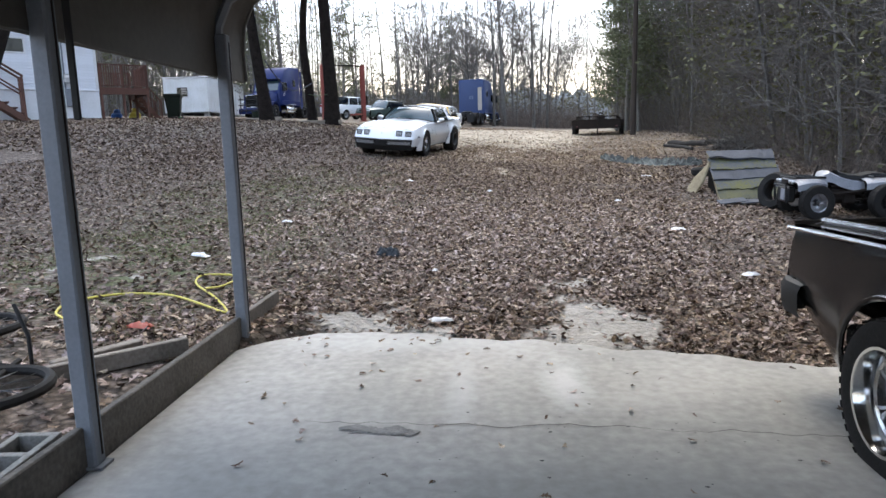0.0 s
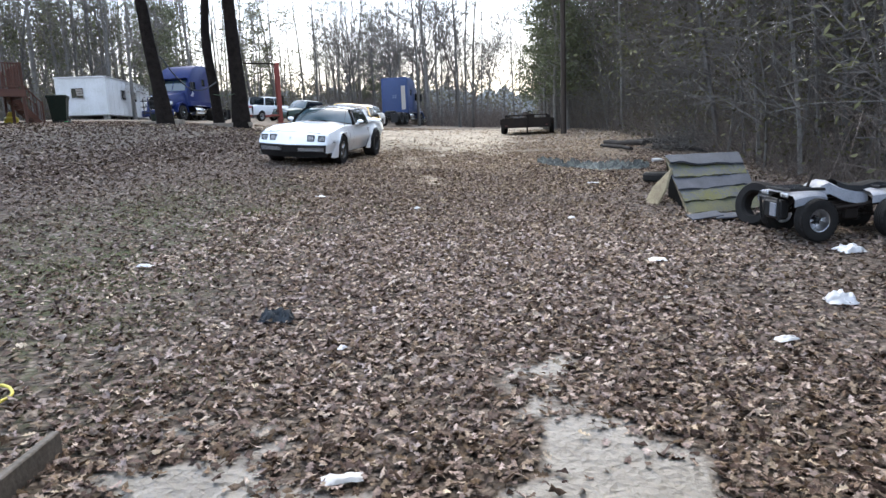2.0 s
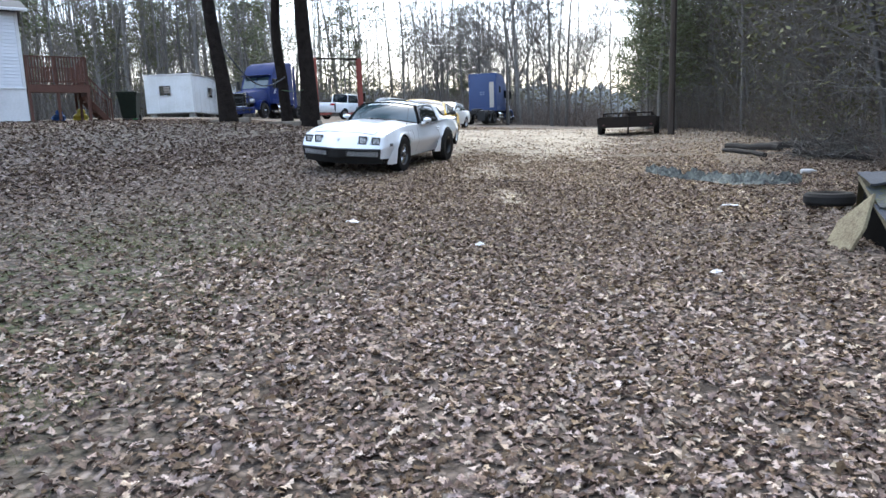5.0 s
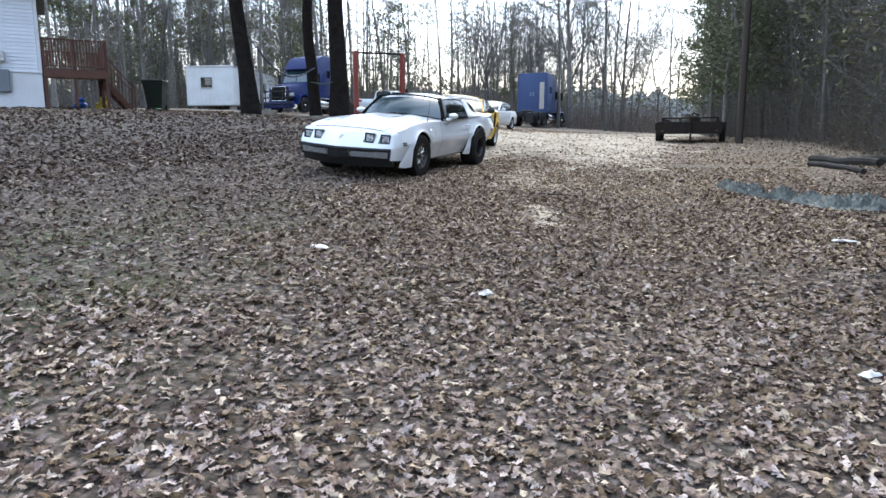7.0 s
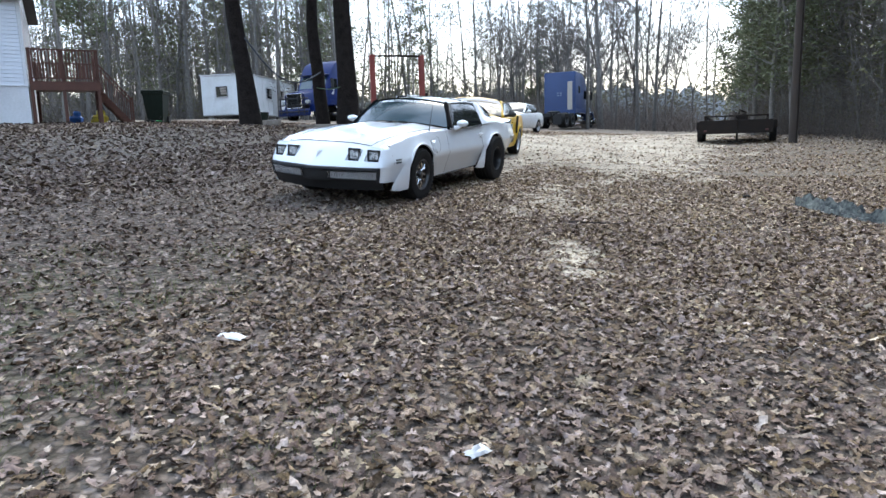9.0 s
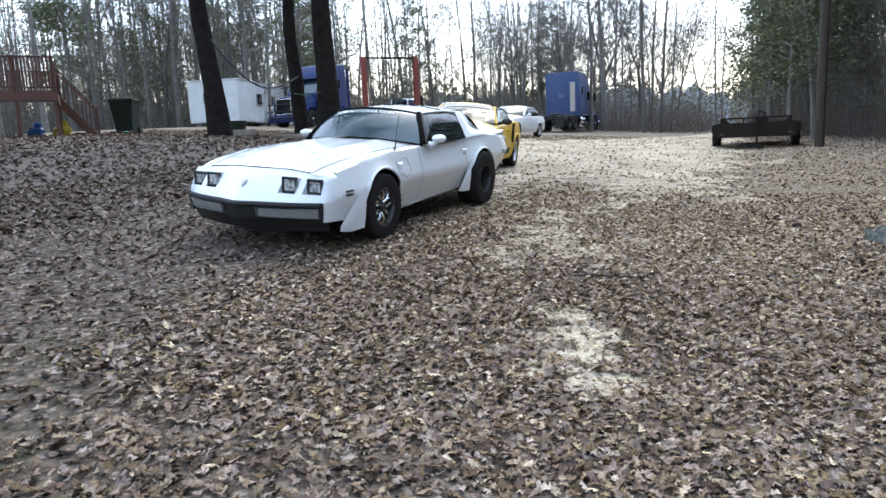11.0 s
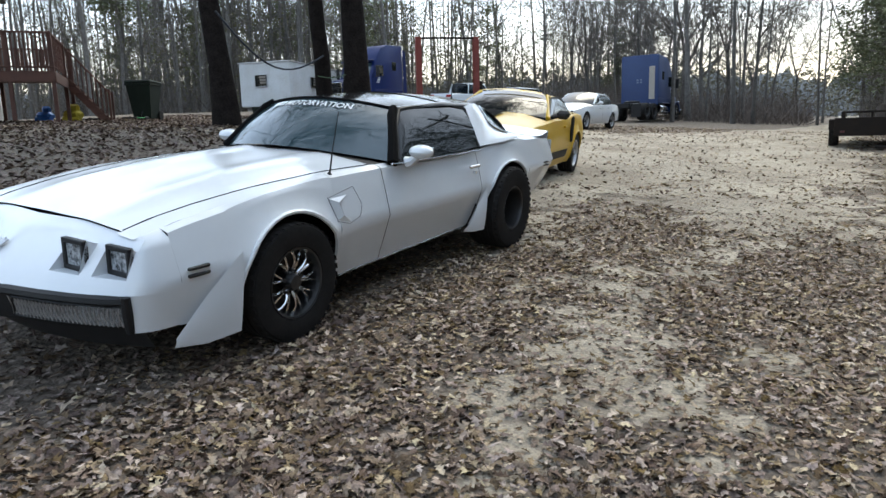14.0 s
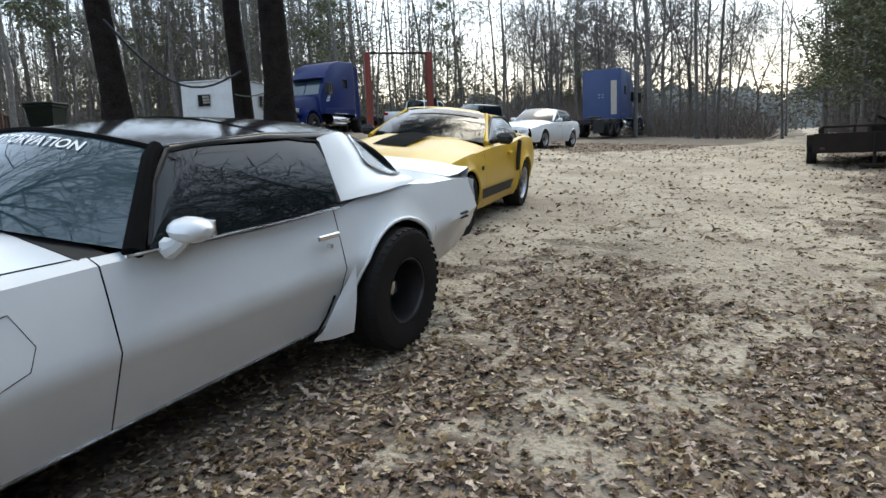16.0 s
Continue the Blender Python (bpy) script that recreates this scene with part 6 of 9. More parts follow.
def utility_trailer():
    m = pose(0.16, 35.3, height(0.16, 35.8), 0, 0, -1.5)
    t = thing("utility_trailer", "black steel flatbed utility trailer with railed sides", "trailer", m)
    W, D = 2.0, 4.6
    part("bed", Geo().box((0, D / 2, 0.55), (W, D, 0.1), 0.01), BLACK_STEEL, t)
    part("end_beam", Geo().box((0, -0.02, 0.56), (W + 0.35, 0.12, 0.46), 0.01), BLACK_STEEL, t)
    for s in (-1, 1):
        part("side_rail", Geo().box((s * W / 2, D / 2, 0.92), (0.06, D, 0.06), 0.006), BLACK_STEEL, t)
        for k in range(5):
            part("stake", Geo().box((s * W / 2, 0.05 + k * D / 4.1, 0.74), (0.05, 0.05, 0.4), 0.005), BLACK_STEEL, t)
        part("mudguard", Geo().box((s * (W / 2 + 0.16), 1.4, 0.74), (0.3, 1.9, 0.06), 0.02).box((s * (W / 2 + 0.16), 0.47, 0.62), (0.3, 0.05, 0.25), 0.01), BLACK_STEEL, t)
        for y in (1.0, 1.85):
            wheel(t, s * (W / 2 + 0.29), y, 0.34, 0.34, 0.2, 0.19, s, style="steel", n=24)
        part("tail_lamp", Geo().box((s * 0.98, -0.085, 0.44), (0.1, 0.03, 0.06), 0.01), material("dull_red_lens", (0.07, 0.012, 0.01), 0.5), t)
    part("end_rail", Geo().box((0, 0.0, 0.93), (W, 0.05, 0.05), 0.005), BLACK_STEEL, t)
    for x in (-0.98, -0.35, 0.35, 0.98):
        part("stake", Geo().box((x, 0.0, 0.76), (0.05, 0.05, 0.36), 0.005), BLACK_STEEL, t)
    w = Geo().cyl((-0.12, 0.5, 0.66), (-0.12, 0.9, 1.0), 0.16, 10).box((0.12, 0.8, 0.82), (0.5, 0.4, 0.4), 0.08).tube([(0.05, 0.4, 0.9), (0.1, 0.5, 1.15), (0.3, 0.7, 1.05)], 0.03, 6)
    part("winch", w, BLACK_STEEL, t)
    part("jack", Geo().cyl((0.05, -0.15, 0.02), (0.05, -0.15, 0.75), 0.035, 8), BLACK_STEEL, t)
    part("ramp", Geo().box((0, -0.2, 0.05), (0.5, 0.5, 0.06), 0.01), BLACK_STEEL, t)


utility_trailer()


def power_pole():
    x, y = 1.94, 35.2
    t = thing("utility_pole", "tall weathered wooden utility pole with a pipe", "pole", pose(x, y, height(x, y)))
    part("pole", Geo().tube([(0, 0, -0.3), (0.02, 0, 4), (0.05, 0, 10.5)], [0.145, 0.13, 0.105], 14), material("dark_creosote_pole", (0.05, 0.038, 0.03), 0.95, second=(0.045, 0.035, 0.028), scale=4, fine=30, bump=0.5), t)
    part("conduit", Geo().tube([(0.09, -0.13, 0), (0.1, -0.12, 4), (0.1, -0.11, 8)], 0.022, 6), BLACK_STEEL, t)
    part("crossarm", Geo().box((0.05, 0, 9.9), (2.2, 0.1, 0.12), 0.01), OLD_BOARD, t)


power_pole()


DULL_BLACK = material("dull_black_paint", (0.008, 0.008, 0.009), 0.16, second=(0.018, 0.017, 0.016), scale=4, fine=40, spec=0.45)


# --- black utility coupe on the slab ---
def black_utility():
    m = PORT @ pose(4.12, -1.72, -0.05, 0, 0, 180)
    t = thing("coupe_utility", "black open-bed car with chrome rail trim backed onto concrete", "car", m)
    R = 0.335
    P = dict(
        zt=table([-1.05, 0, 1.6, 2.95, 4.0], [0.895, 0.93, 0.93, 0.90, 0.82]), hw=table([-1.05, -0.6, 0, 2.95, 4.0], [0.86, 0.90, 0.92, 0.92, 0.86]),
        sill=table([-1.05, -0.62, -0.42, 0.4, 4.0], [0.50, 0.34, 0.24, 0.22, 0.3]), zc=table([-1.05, 1.5, 1.7, 3, 4.0], [0.90, 0.93, 0.98, 0.98, 0.86]),
        hood_on=table([0, 1], [0, 0]), arches=[(0.0, R + 0.01, 0.40), (2.95, R, 0.40)], tuck=0.07, lean=0.03, mid=0.5, flare=0.015, round=0.07, bulge=0, ridge=0.4)
    under_shell(P, 1.7, 3.9, t)
    part("bed_floor", Geo().box((0, 0.35, 0.55), (1.4, 2.5, 0.05), 0.01), DULL_BLACK, t)
    part("chassis", Geo().box((0, 1.2, 0.33), (1.2, 4.3, 0.12), 0.02), DARK_GAP, t)
    for s in (1, -1):
        part("bed_side", flank(P, -1.05, 1.65, s), DULL_BLACK, t)
        part("door", flank(P, 1.656, 2.5, s), DULL_BLACK, t)
        part("fender", flank(P, 2.506, 4.0, s), DULL_BLACK, t)
        arch_lip(P, t, 0, s, DULL_BLACK)
        part("bed_rail_top", ruled([(s * 0.80, u, P["zt"](u) + 0.012) for u in np.linspace(-1.05, 1.6, 8)], [(s * 0.66, u, P["zt"](u) + 0.012) for u in np.linspace(-1.05, 1.6, 8)], 2, flip=s < 0), DULL_BLACK, t)
        part("bed_wall", ruled([(s * 0.66, u, 0.56) for u in (-1.03, 1.6)], [(s * 0.66, u, P["zt"](u) + 0.012) for u in (-1.03, 1.6)], 2, flip=s < 0), DULL_BLACK, t)
        part("rail_trim", Geo().tube([(s * 0.865, u, P["zt"](u) - 0.004) for u in np.linspace(-1.06, 1.6, 8)], 0.011, 6), CHROME, t, "bright chrome rail trim")
        part("inner_trim", Geo().tube([(s * 0.70, u, P["zt"](u) + 0.03) for u in np.linspace(-1.03, 1.6, 8)], 0.018, 6), CHROME, t)
        wheel(t, s * 0.925, 0.0, R, R, 0.25, 0.215, s, spokes=5, dish=0.05, style="alloy")
        wheel(t, s * 0.925, 2.95, R, R, 0.22, 0.19, s, spokes=5, dish=0.04, style="alloy")
        part("rim_ring", Geo().lathe([(0.222, 0.0), (0.218, -0.014), (0.205, -0.012), (0.19, 0.02), (0.182, 0.06), (0.165, 0.065), (0.155, 0.1)], 36, pose(s * 0.925, 0, R) @ Matrix.Diagonal((-s, 1, 1, 1))), CHROME, t, "polished rim lip")
        part("side_window", Geo().add([(s * 0.80, 1.75, 0.95), (s * 0.80, 2.55, 0.93), (s * 0.62, 2.35, 1.28), (s * 0.62, 1.8, 1.30)], [(0, 1, 2, 3)]), GLASS_DARK, t)
    part("hood", lid(P, 2.75, 4.0), DULL_BLACK, t)
    part("cab_back", Geo().add([(-0.8, 1.62, 0.93), (0.8, 1.62, 0.93), (0.62, 1.78, 1.3), (-0.62, 1.78, 1.3)], [(0, 1, 2, 3)]), GLASS_DARK, t)
    part("roof", ruled(curve3((-0.63, 1.75, 1.29), (0, 1.73, 1.34), (0.63, 1.75, 1.29)), curve3((-0.62, 2.38, 1.27), (0, 2.32, 1.33), (0.62, 2.38, 1.27)), 4, (0, 0, 0.015)), DULL_BLACK, t)
    part("windscreen", ruled(curve3((-0.8, 2.72, 0.94), (0, 2.85, 0.985), (0.8, 2.72, 0.94)), curve3((-0.62, 2.38, 1.27), (0, 2.32, 1.33), (0.62, 2.38, 1.27)), 4), GLASS_SCREEN, t)
    part("tailgate", ruled([(v, -1.07, 0.52) for v in np.linspace(-0.86, 0.86, 9)], [(v, -1.05, 0.90) for v in np.linspace(-0.82, 0.82, 9)], 3, (0, -0.03, 0)), DULL_BLACK, t)
    part("tailgate_trim", Geo().tube([(-0.84, -1.07, 0.905), (0, -1.08, 0.915), (0.84, -1.07, 0.905)], 0.02, 6), CHROME, t)
    way = [(-0.90, -0.82), (-0.905, -0.98), (-0.86, -1.1), (-0.6, -1.15), (0, -1.17), (0.6, -1.15), (0.86, -1.1), (0.905, -0.98), (0.90, -0.82)]
    part("rear_bumper", Geo().grid([[(x * k, y * k if y < -1 else y, z) for x, y in way] for z, k in ((0.44, 0.96), (0.455, 0.99), (0.49, 1.008), (0.58, 1.012), (0.62, 0.995), (0.63, 0.96))]), BLACK_TRIM, t)
    part("front_bumper", Geo().tube([(-0.86, 3.95, 0.45), (-0.6, 4.1, 0.45), (0.6, 4.1, 0.45), (0.86, 3.95, 0.45)], 0.09, 8), CHROME, t)
    part("exhaust", Geo().cyl((0.62, -0.5, 0.26), (0.62, 0.3, 0.28), 0.03, 10), BLACK_STEEL, t)


black_utility()

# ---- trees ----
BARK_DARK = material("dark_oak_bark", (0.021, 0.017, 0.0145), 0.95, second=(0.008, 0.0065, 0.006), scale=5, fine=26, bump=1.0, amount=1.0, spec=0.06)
BARK_GREY = material("grey_bark", (0.145, 0.135, 0.122), 0.95, second=(0.07, 0.064, 0.057), scale=6, fine=30, bump=0.8, amount=0.9, objrand=0.3)
TWIG = material("bare_twigs", (0.14, 0.125, 0.112), 0.9, second=(0.08, 0.07, 0.062), scale=6, fine=30, objrand=0.25)
NEEDLE = material("pine_needles", (0.12, 0.13, 0.07), 0.8, second=(0.08, 0.09, 0.05), scale=3, fine=20, island=0.35, spec=0.2)
OLIVE = material("olive_understory_leaves", (0.12, 0.115, 0.055), 0.8, second=(0.075, 0.073, 0.036), scale=3, fine=20, island=0.4, spec=0.2)
BRUSH = material("dead_brush", (0.16, 0.13, 0.11), 0.95, second=(0.065, 0.052, 0.043), scale=3, fine=20, island=0.4)
BARK_PALE = material("pale_lichened_bark", (0.18, 0.172, 0.162), 0.95, second=(0.065, 0.06, 0.055), scale=1.5, fine=14, island=0.4, spec=0.1)
DEEP = material("deep_wood_branches", (0.135, 0.122, 0.11), 0.95, second=(0.065, 0.058, 0.052), scale=3, fine=20, island=0.4, spec=0.1)
# distance haze is painted into this pale blue-grey
HAZE_WOOD = material("ridge_woods_painted_haze", (0.25, 0.255, 0.26), 1.0, second=(0.19, 0.195, 0.2), scale=0.4, fine=4, amount=0.8, spec=0.0)
FAR_LEAF = material("far_understory", (0.12, 0.115, 0.075), 0.95, second=(0.085, 0.075, 0.055), scale=0.15, fine=2, island=0.35, spec=0.1)
FAR_WOOD = material("far_woodland", (0.12, 0.112, 0.095), 0.95, second=(0.09, 0.09, 0.08), scale=0.3, fine=3, island=0.3)


def branch(g, p, d, length, r, rnd, segs, sides, droop=0.0, wobble=0.18, tip=0.35):
    """One tapered limb; gives back its points, directions and radii."""
    pts, rad = [Vector(p)], [r]
    d = Vector(d).normalized()
    out = [d.copy()]
    for k in range(segs):
        d = (d + Vector((rnd.gauss(0, wobble), rnd.gauss(0, wobble), rnd.gauss(0, wobble) * 0.7 + droop))).normalized()
        pts.append(pts[-1] + d * (length / segs))
        out.append(d.copy())
        rad.append(r * lerp(1, tip, (k + 1) / segs))
    g.tube(pts, rad, sides, False)
    return pts, out, rad


def side_way(d, rnd, spread):
    """A way that leaves d at about spread radians."""
    q = Vector((rnd.gauss(0, 1), rnd.gauss(0, 1), rnd.gauss(0, 1)))
    q = (q - d * q.dot(d)).normalized()
    return (d * math.cos(spread) + q * math.sin(spread)).normalized()


def leaf_quads(g, c, n, size, radius, rnd, flat=0.6):
    for _ in range(n):
        p = c + Vector((rnd.gauss(0, 1), rnd.gauss(0, 1), rnd.gauss(0, flat))) * radius * 0.5
        a = Vector((rnd.gauss(0, 1), rnd.gauss(0, 1), rnd.gauss(0, 0.6))).normalized() * size * rnd.uniform(0.6, 1.3)
        b = a.cross(Vector((rnd.gauss(0, 1), rnd.gauss(0, 1), rnd.gauss(0, 1)))).normalized() * size * 0.34
        g.add([p - a, p - b * 0.9, p + a, p + b], [(0, 1, 2, 3)])


def bare_tree(seed, H, r, first=0.35, limbs=14, reach=0.3, twigs=5, lean=(0, 0), fork=0, sides=8, leafy=0, fine=3, seg=2, thick=0.0085):
    rnd = random.Random(seed)
    trunk, crown = Geo(), Geo()
    leaves = Geo() if leafy else None
    stems = [branch(trunk, (0, 0, -0.25), (lean[0], lean[1], 1), H * (fork or 1), r, rnd, 10, sides, 0.03, 0.035, 0.62 if fork else 0.05)]
    n0 = len(trunk.v)
    for i in range(sides):      # root flare
        x, y, z = trunk.v[i]
        trunk.v[i] = (x * 1.28, y * 1.28, z)
    if fork:
        p, d, q = stems[0]
        for s in (-1, 1):
            stems.append(branch(trunk, p[-1] - d[-1] * 0.1, d[-1] + Vector((0.28 * s, rnd.uniform(-0.1, 0.1), 0)), H * (1 - fork), q[-1] * 0.82, rnd, 8, sides, 0.03, 0.06, 0.06))
    spots = []
    for j, (p, d, q) in enumerate(stems):
        zmin = first * H
        for _ in range(limbs if not fork or j else limbs // 4):
            i = rnd.uniform(0, len(p) - 1.01)
            base = lerp(p[int(i)], p[int(i) + 1], i % 1)
            if base.z < zmin:
                continue
            up = (base.z / H)
            L = H * reach * rnd.uniform(0.6, 1.2) * (1.25 - up)
            spots.append((base, side_way(d[int(i)], rnd, rnd.uniform(0.6, 1.15)), L, q[int(i)] * rnd.uniform(0.25, 0.45)))
    for base, way, L, rr in spots:
        way.z = abs(way.z) * 0.8 + 0.15
        big = sides > 8
        p, d, q = branch(trunk, base, way, L, max(rr, 0.014), rnd, 5 if big else 3, 5 if big else 4, 0.05, 0.16, 0.3)
        for _ in range(twigs):
            i = rnd.uniform(0.8, 4.99) if big else rnd.uniform(0.4, 2.99)
            b = lerp(p[int(i)], p[int(i) + 1], i % 1)
            pp, dd, qq = branch(crown, b, side_way(d[int(i)], rnd, rnd.uniform(0.5, 1.0)), L * rnd.uniform(0.3, 0.6), max(thick * 1.3, q[int(i)] * 0.5), rnd, seg, 3, 0.04, 0.2, 0.4)
            for _ in range(fine):
                k = rnd.uniform(0.2, seg - 0.1)
                b2 = lerp(pp[int(k)], pp[int(k) + 1], k % 1)
                branch(crown, b2, side_way(dd[int(k)], rnd, rnd.uniform(0.4, 1.0)), L * rnd.uniform(0.2, 0.42), thick, rnd, 1, 3, 0.02, 0.25, 0.5)
            if leafy:
                leaf_quads(leaves, pp[-1], leafy, 0.11, 0.7, rnd)
    return trunk, crown, leaves


def pine_tree(seed, H, r, first=0.45, limbs=26, clump=26, size=0.16, reach=0.2):
    rnd = random.Random(seed)
    trunk, crown = Geo(), Geo()
    p, d, q = branch(trunk, (0, 0, -0.25), (0, 0, 1), H, r, rnd, 10, 8, 0.03, 0.025, 0.15)
    for _ in range(limbs):
        i = rnd.uniform(first * 10, 9.9)
        base = lerp(p[int(i)], p[int(i) + 1], i % 1)
        L = H * reach * rnd.uniform(0.5, 1.1) * (1.35 - base.z / H)
        way = side_way(d[int(i)], rnd, rnd.uniform(1.0, 1.5))
        pp, dd, qq = branch(trunk, base, way, L, q[int(i)] * 0.3, rnd, 4, 4, 0.06, 0.1, 0.3)
        for k in (2, 3, 4):
            for _ in range(2):
                c = pp[k] + Vector((rnd.gauss(0, 0.3), rnd.gauss(0, 0.3), rnd.gauss(0.1, 0.2)))
                leaf_quads(crown, c, clump, size, 0.75, rnd, 0.5)
    return trunk, crown, None


def tree_thing(name, label, geos, bark, leafmat, m, category="tree", group=""):
    t = thing(name, label, category, m, group)
    part("trunk", geos[0], bark, t, smooth=60)
    part("crown", geos[1], leafmat, t, smooth=0)
    if geos[2]:
        part("leaves", geos[2], OLIVE, t, smooth=0)
    return t


# three large oaks by the yard; a fourth, unseen, added for branches mirrored in glass
def big_trees():
    for seed, x, y, H, r, lean, fork, first in ((11, -13.4, 26.4, 17, 0.285, (-0.075, 0.02), 0, 0.42), (12, -12.5, 29.0, 17, 0.23, (-0.04, 0), 0.42, 0.45), (13, -11.5, 28.9, 19, 0.34, (-0.015, 0), 0, 0.46), (14, -14.6, 12.9, 21, 0.38, (0.24, 0.3), 0, 0.3)):
        g = bare_tree(seed, H, r, first, 54, 0.62, 11, lean, fork, 14, 0, 5, 2, 0.019)
        hung = {13: ((7.3, 0.85, -0.35), (7.0, -0.6, -0.4)), 11: ((6.5, -0.9, 0.1), (6.9, 0.35, -0.8))}.get(seed, ())
        rnd = random.Random(5)
        for z, wx, wy in hung:
            p, d, q = branch(g[0], (lean[0] * z, lean[1] * z, z), (wx, wy, 0.18), 4.4, 0.1, rnd, 6, 7, 0.0, 0.1, 0.3)
            for k in range(2, 7):
                for _ in range(4):
                    branch(g[1], p[k], side_way(d[k], rnd, 0.8), 1.3, 0.02, rnd, 3, 3, -0.05, 0.2, 0.4)
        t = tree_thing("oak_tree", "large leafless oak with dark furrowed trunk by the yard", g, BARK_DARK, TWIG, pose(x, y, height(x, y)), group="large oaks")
        if hung:
            lv = Geo()
            for z, wx, wy in hung:
                for k in range(34):
                    f = rnd.uniform(0.2, 1.15) * 4.3
                    leaf_quads(lv, Vector((lean[0] * z + wx * f + rnd.gauss(0, 0.45), lean[1] * z + wy * f + rnd.gauss(0, 0.45), z + 0.17 * f + rnd.gauss(-0.15, 0.35))), 24, 0.085, 0.8, rnd)
            part("leaves", lv, NEEDLE, t, smooth=0)
    # hose and cable slung between the trunks
    c = Geo().tube([lerp(Vector((-13.2, 26.1, 4.9)), Vector((-12.4, 28.8, 4.1)), k / 12) + Vector((0, 0, -0.75 * math.sin(math.pi * k / 12))) for k in range(13)], 0.024, 6)
    ob = part("hose", c, material("dark_blue_hose", (0.012, 0.018, 0.03), 0.5))
    tagged(ob, "dark hose slung between two oak trunks", "hose")
    c = Geo().tube([lerp(Vector((-12.5, 28.72, 3.6)), Vector((-11.5, 28.55, 3.55)), k / 8) + Vector((0, -0.05, -0.06 * math.sin(math.pi * k / 8))) for k in range(9)], 0.012, 5)
    tagged(part("rope", c, material("green_rope", (0.08, 0.13, 0.07), 0.8)), "thin green rope tied between trunks", "rope")


big_trees()


# stout trunks beside the far truck
TRUNKS = ((-9.6, 58.6, 1.2), (-9.2, 61.7, 1.25), (-8.3, 62.9, 0.85), (-6.3, 60.1, 1.3), (-6.3, 65.1, 1.1), (-5.3, 61.2, 1.2), (-5.1, 67.3, 0.9), (-1.8, 63.4, 0.8), (-1.6, 71.4, 0.85), (-15.6, 67.5, 0.9), (-17.5, 69.0, 0.9), (-19.1, 72.7, 1), (-13.9, 72.0, 1.2), (-15.3, 73.7, 1.1), (-21.4, 74.0, 1), (-8.9, 72.9, 1.0))


def woods():
    rnd = random.Random(21)
    here = pose(0, 0, -200)
    kinds = []
    for k in range(6):
        g = bare_tree(40 + k, rnd.uniform(15, 21), rnd.uniform(0.1, 0.19), rnd.uniform(0.1, 0.25), 26, 0.19, 4, (rnd.uniform(-0.06, 0.06), 0), 0, 6, 5 if k < 3 else 0, 2, 2, 0.014)
        kinds.append(("forest_tree", "tall slender forest tree with few leaves" if k < 3 else "tall slender leafless forest tree", g, BARK_GREY, TWIG))
    for k in range(4):      # broad bare crowns
        g = bare_tree(60 + k, rnd.uniform(12, 16), rnd.uniform(0.14, 0.22), 0.2, 30, 0.3, 5, (0, 0), 0.3 if k % 2 else 0, 6, 0, 3, 2, 0.016)
        kinds.append(("bare_tree", "bare spreading tree with dense fine twigs", g, BARK_GREY, TWIG))
    for k in range(3):
        g = pine_tree(70 + k, rnd.uniform(13, 18), rnd.uniform(0.13, 0.2), 0.16 if k < 2 else 0.4, 34, 18)
        kinds.append(("pine_tree", "green pine with a ragged crown", g, BARK_GREY, NEEDLE))
    for k in range(3):      # saplings
        g = bare_tree(80 + k, rnd.uniform(5, 8), rnd.uniform(0.03, 0.05), 0.12, 16, 0.34, 4, (rnd.uniform(-0.15, 0.15), 0.1), 0, 4, 5 if k == 0 else 0, 2)
        kinds.append(("sapling", "thin leafless sapling at the wood edge", g, BARK_GREY, TWIG))
    made = {}

    def put(k, x, y, scale=1.0):
        m = pose(x, y, height(x, y), 0, 0, rnd.uniform(0, 360)) @ Matrix.Diagonal((scale, scale, scale, 1))
        if k not in made:
            n, lab, g, bark, leafmat = kinds[k]
            made[k] = tree_thing(n, lab, g, bark, leafmat, pose(0, 0, 0), group=n + "s")
            made[k].matrix_basis = m
            return
        o = copy_thing(made[k], m)
        o.scale = (scale, scale, scale)

    tall, broad, pines, thin = range(0, 6), range(6, 10), range(10, 13), range(13, 16)
    # left and back wood behind house and trailers
    for _ in range(150):
        x, y = rnd.uniform(-78, -14), rnd.uniform(50, 98)
        if (y < 66 and x > -26) or (x > -19 and y < 78):
            continue
        put(rnd.choice(list(tall) * 5 + [10, 12] + list(thin)), x, y, rnd.uniform(0.8, 1.2))
    for _ in range(70):
        x, y = rnd.uniform(-74, -36), rnd.uniform(28, 60)
        put(rnd.choice(list(tall) * 3 + [12] + list(thin)), x, y, rnd.uniform(0.8, 1.1))
    for _ in range(20):
        x, y = rnd.uniform(-46, -30), rnd.uniform(50, 56)
        put(rnd.choice(list(thin) + [0, 1]), x, y, rnd.uniform(0.7, 1.1))
    # bare trees behind the far truck
    for x, y, s in ((-13.5, 66, 0.9), (-11.2, 70, 1.05), (-9.4, 68, 1.0), (-8.2, 72, 1.1), (-6.6, 66, 0.8), (-12.6, 78, 1.0), (-5.2, 74, 0.8), (-16, 80, 0.95), (-18.5, 70, 0.8), (-7.5, 84, 1.0), (-10.2, 63, 0.7), (-3.6, 80, 0.8), (-20, 88, 0.95),
                    (-14.8, 74, 1.05), (-17.2, 86, 0.9), (-22, 80, 0.9), (-24.5, 76, 0.85), (-21.5, 94, 0.9), (-8.9, 78, 0.8)):
        put(rnd.choice(list(broad) * 4 + [3, 4]), x, y, s)
    for x, y, s in TRUNKS:
        put(rnd.choice([3, 4, 5]), x, y, s)
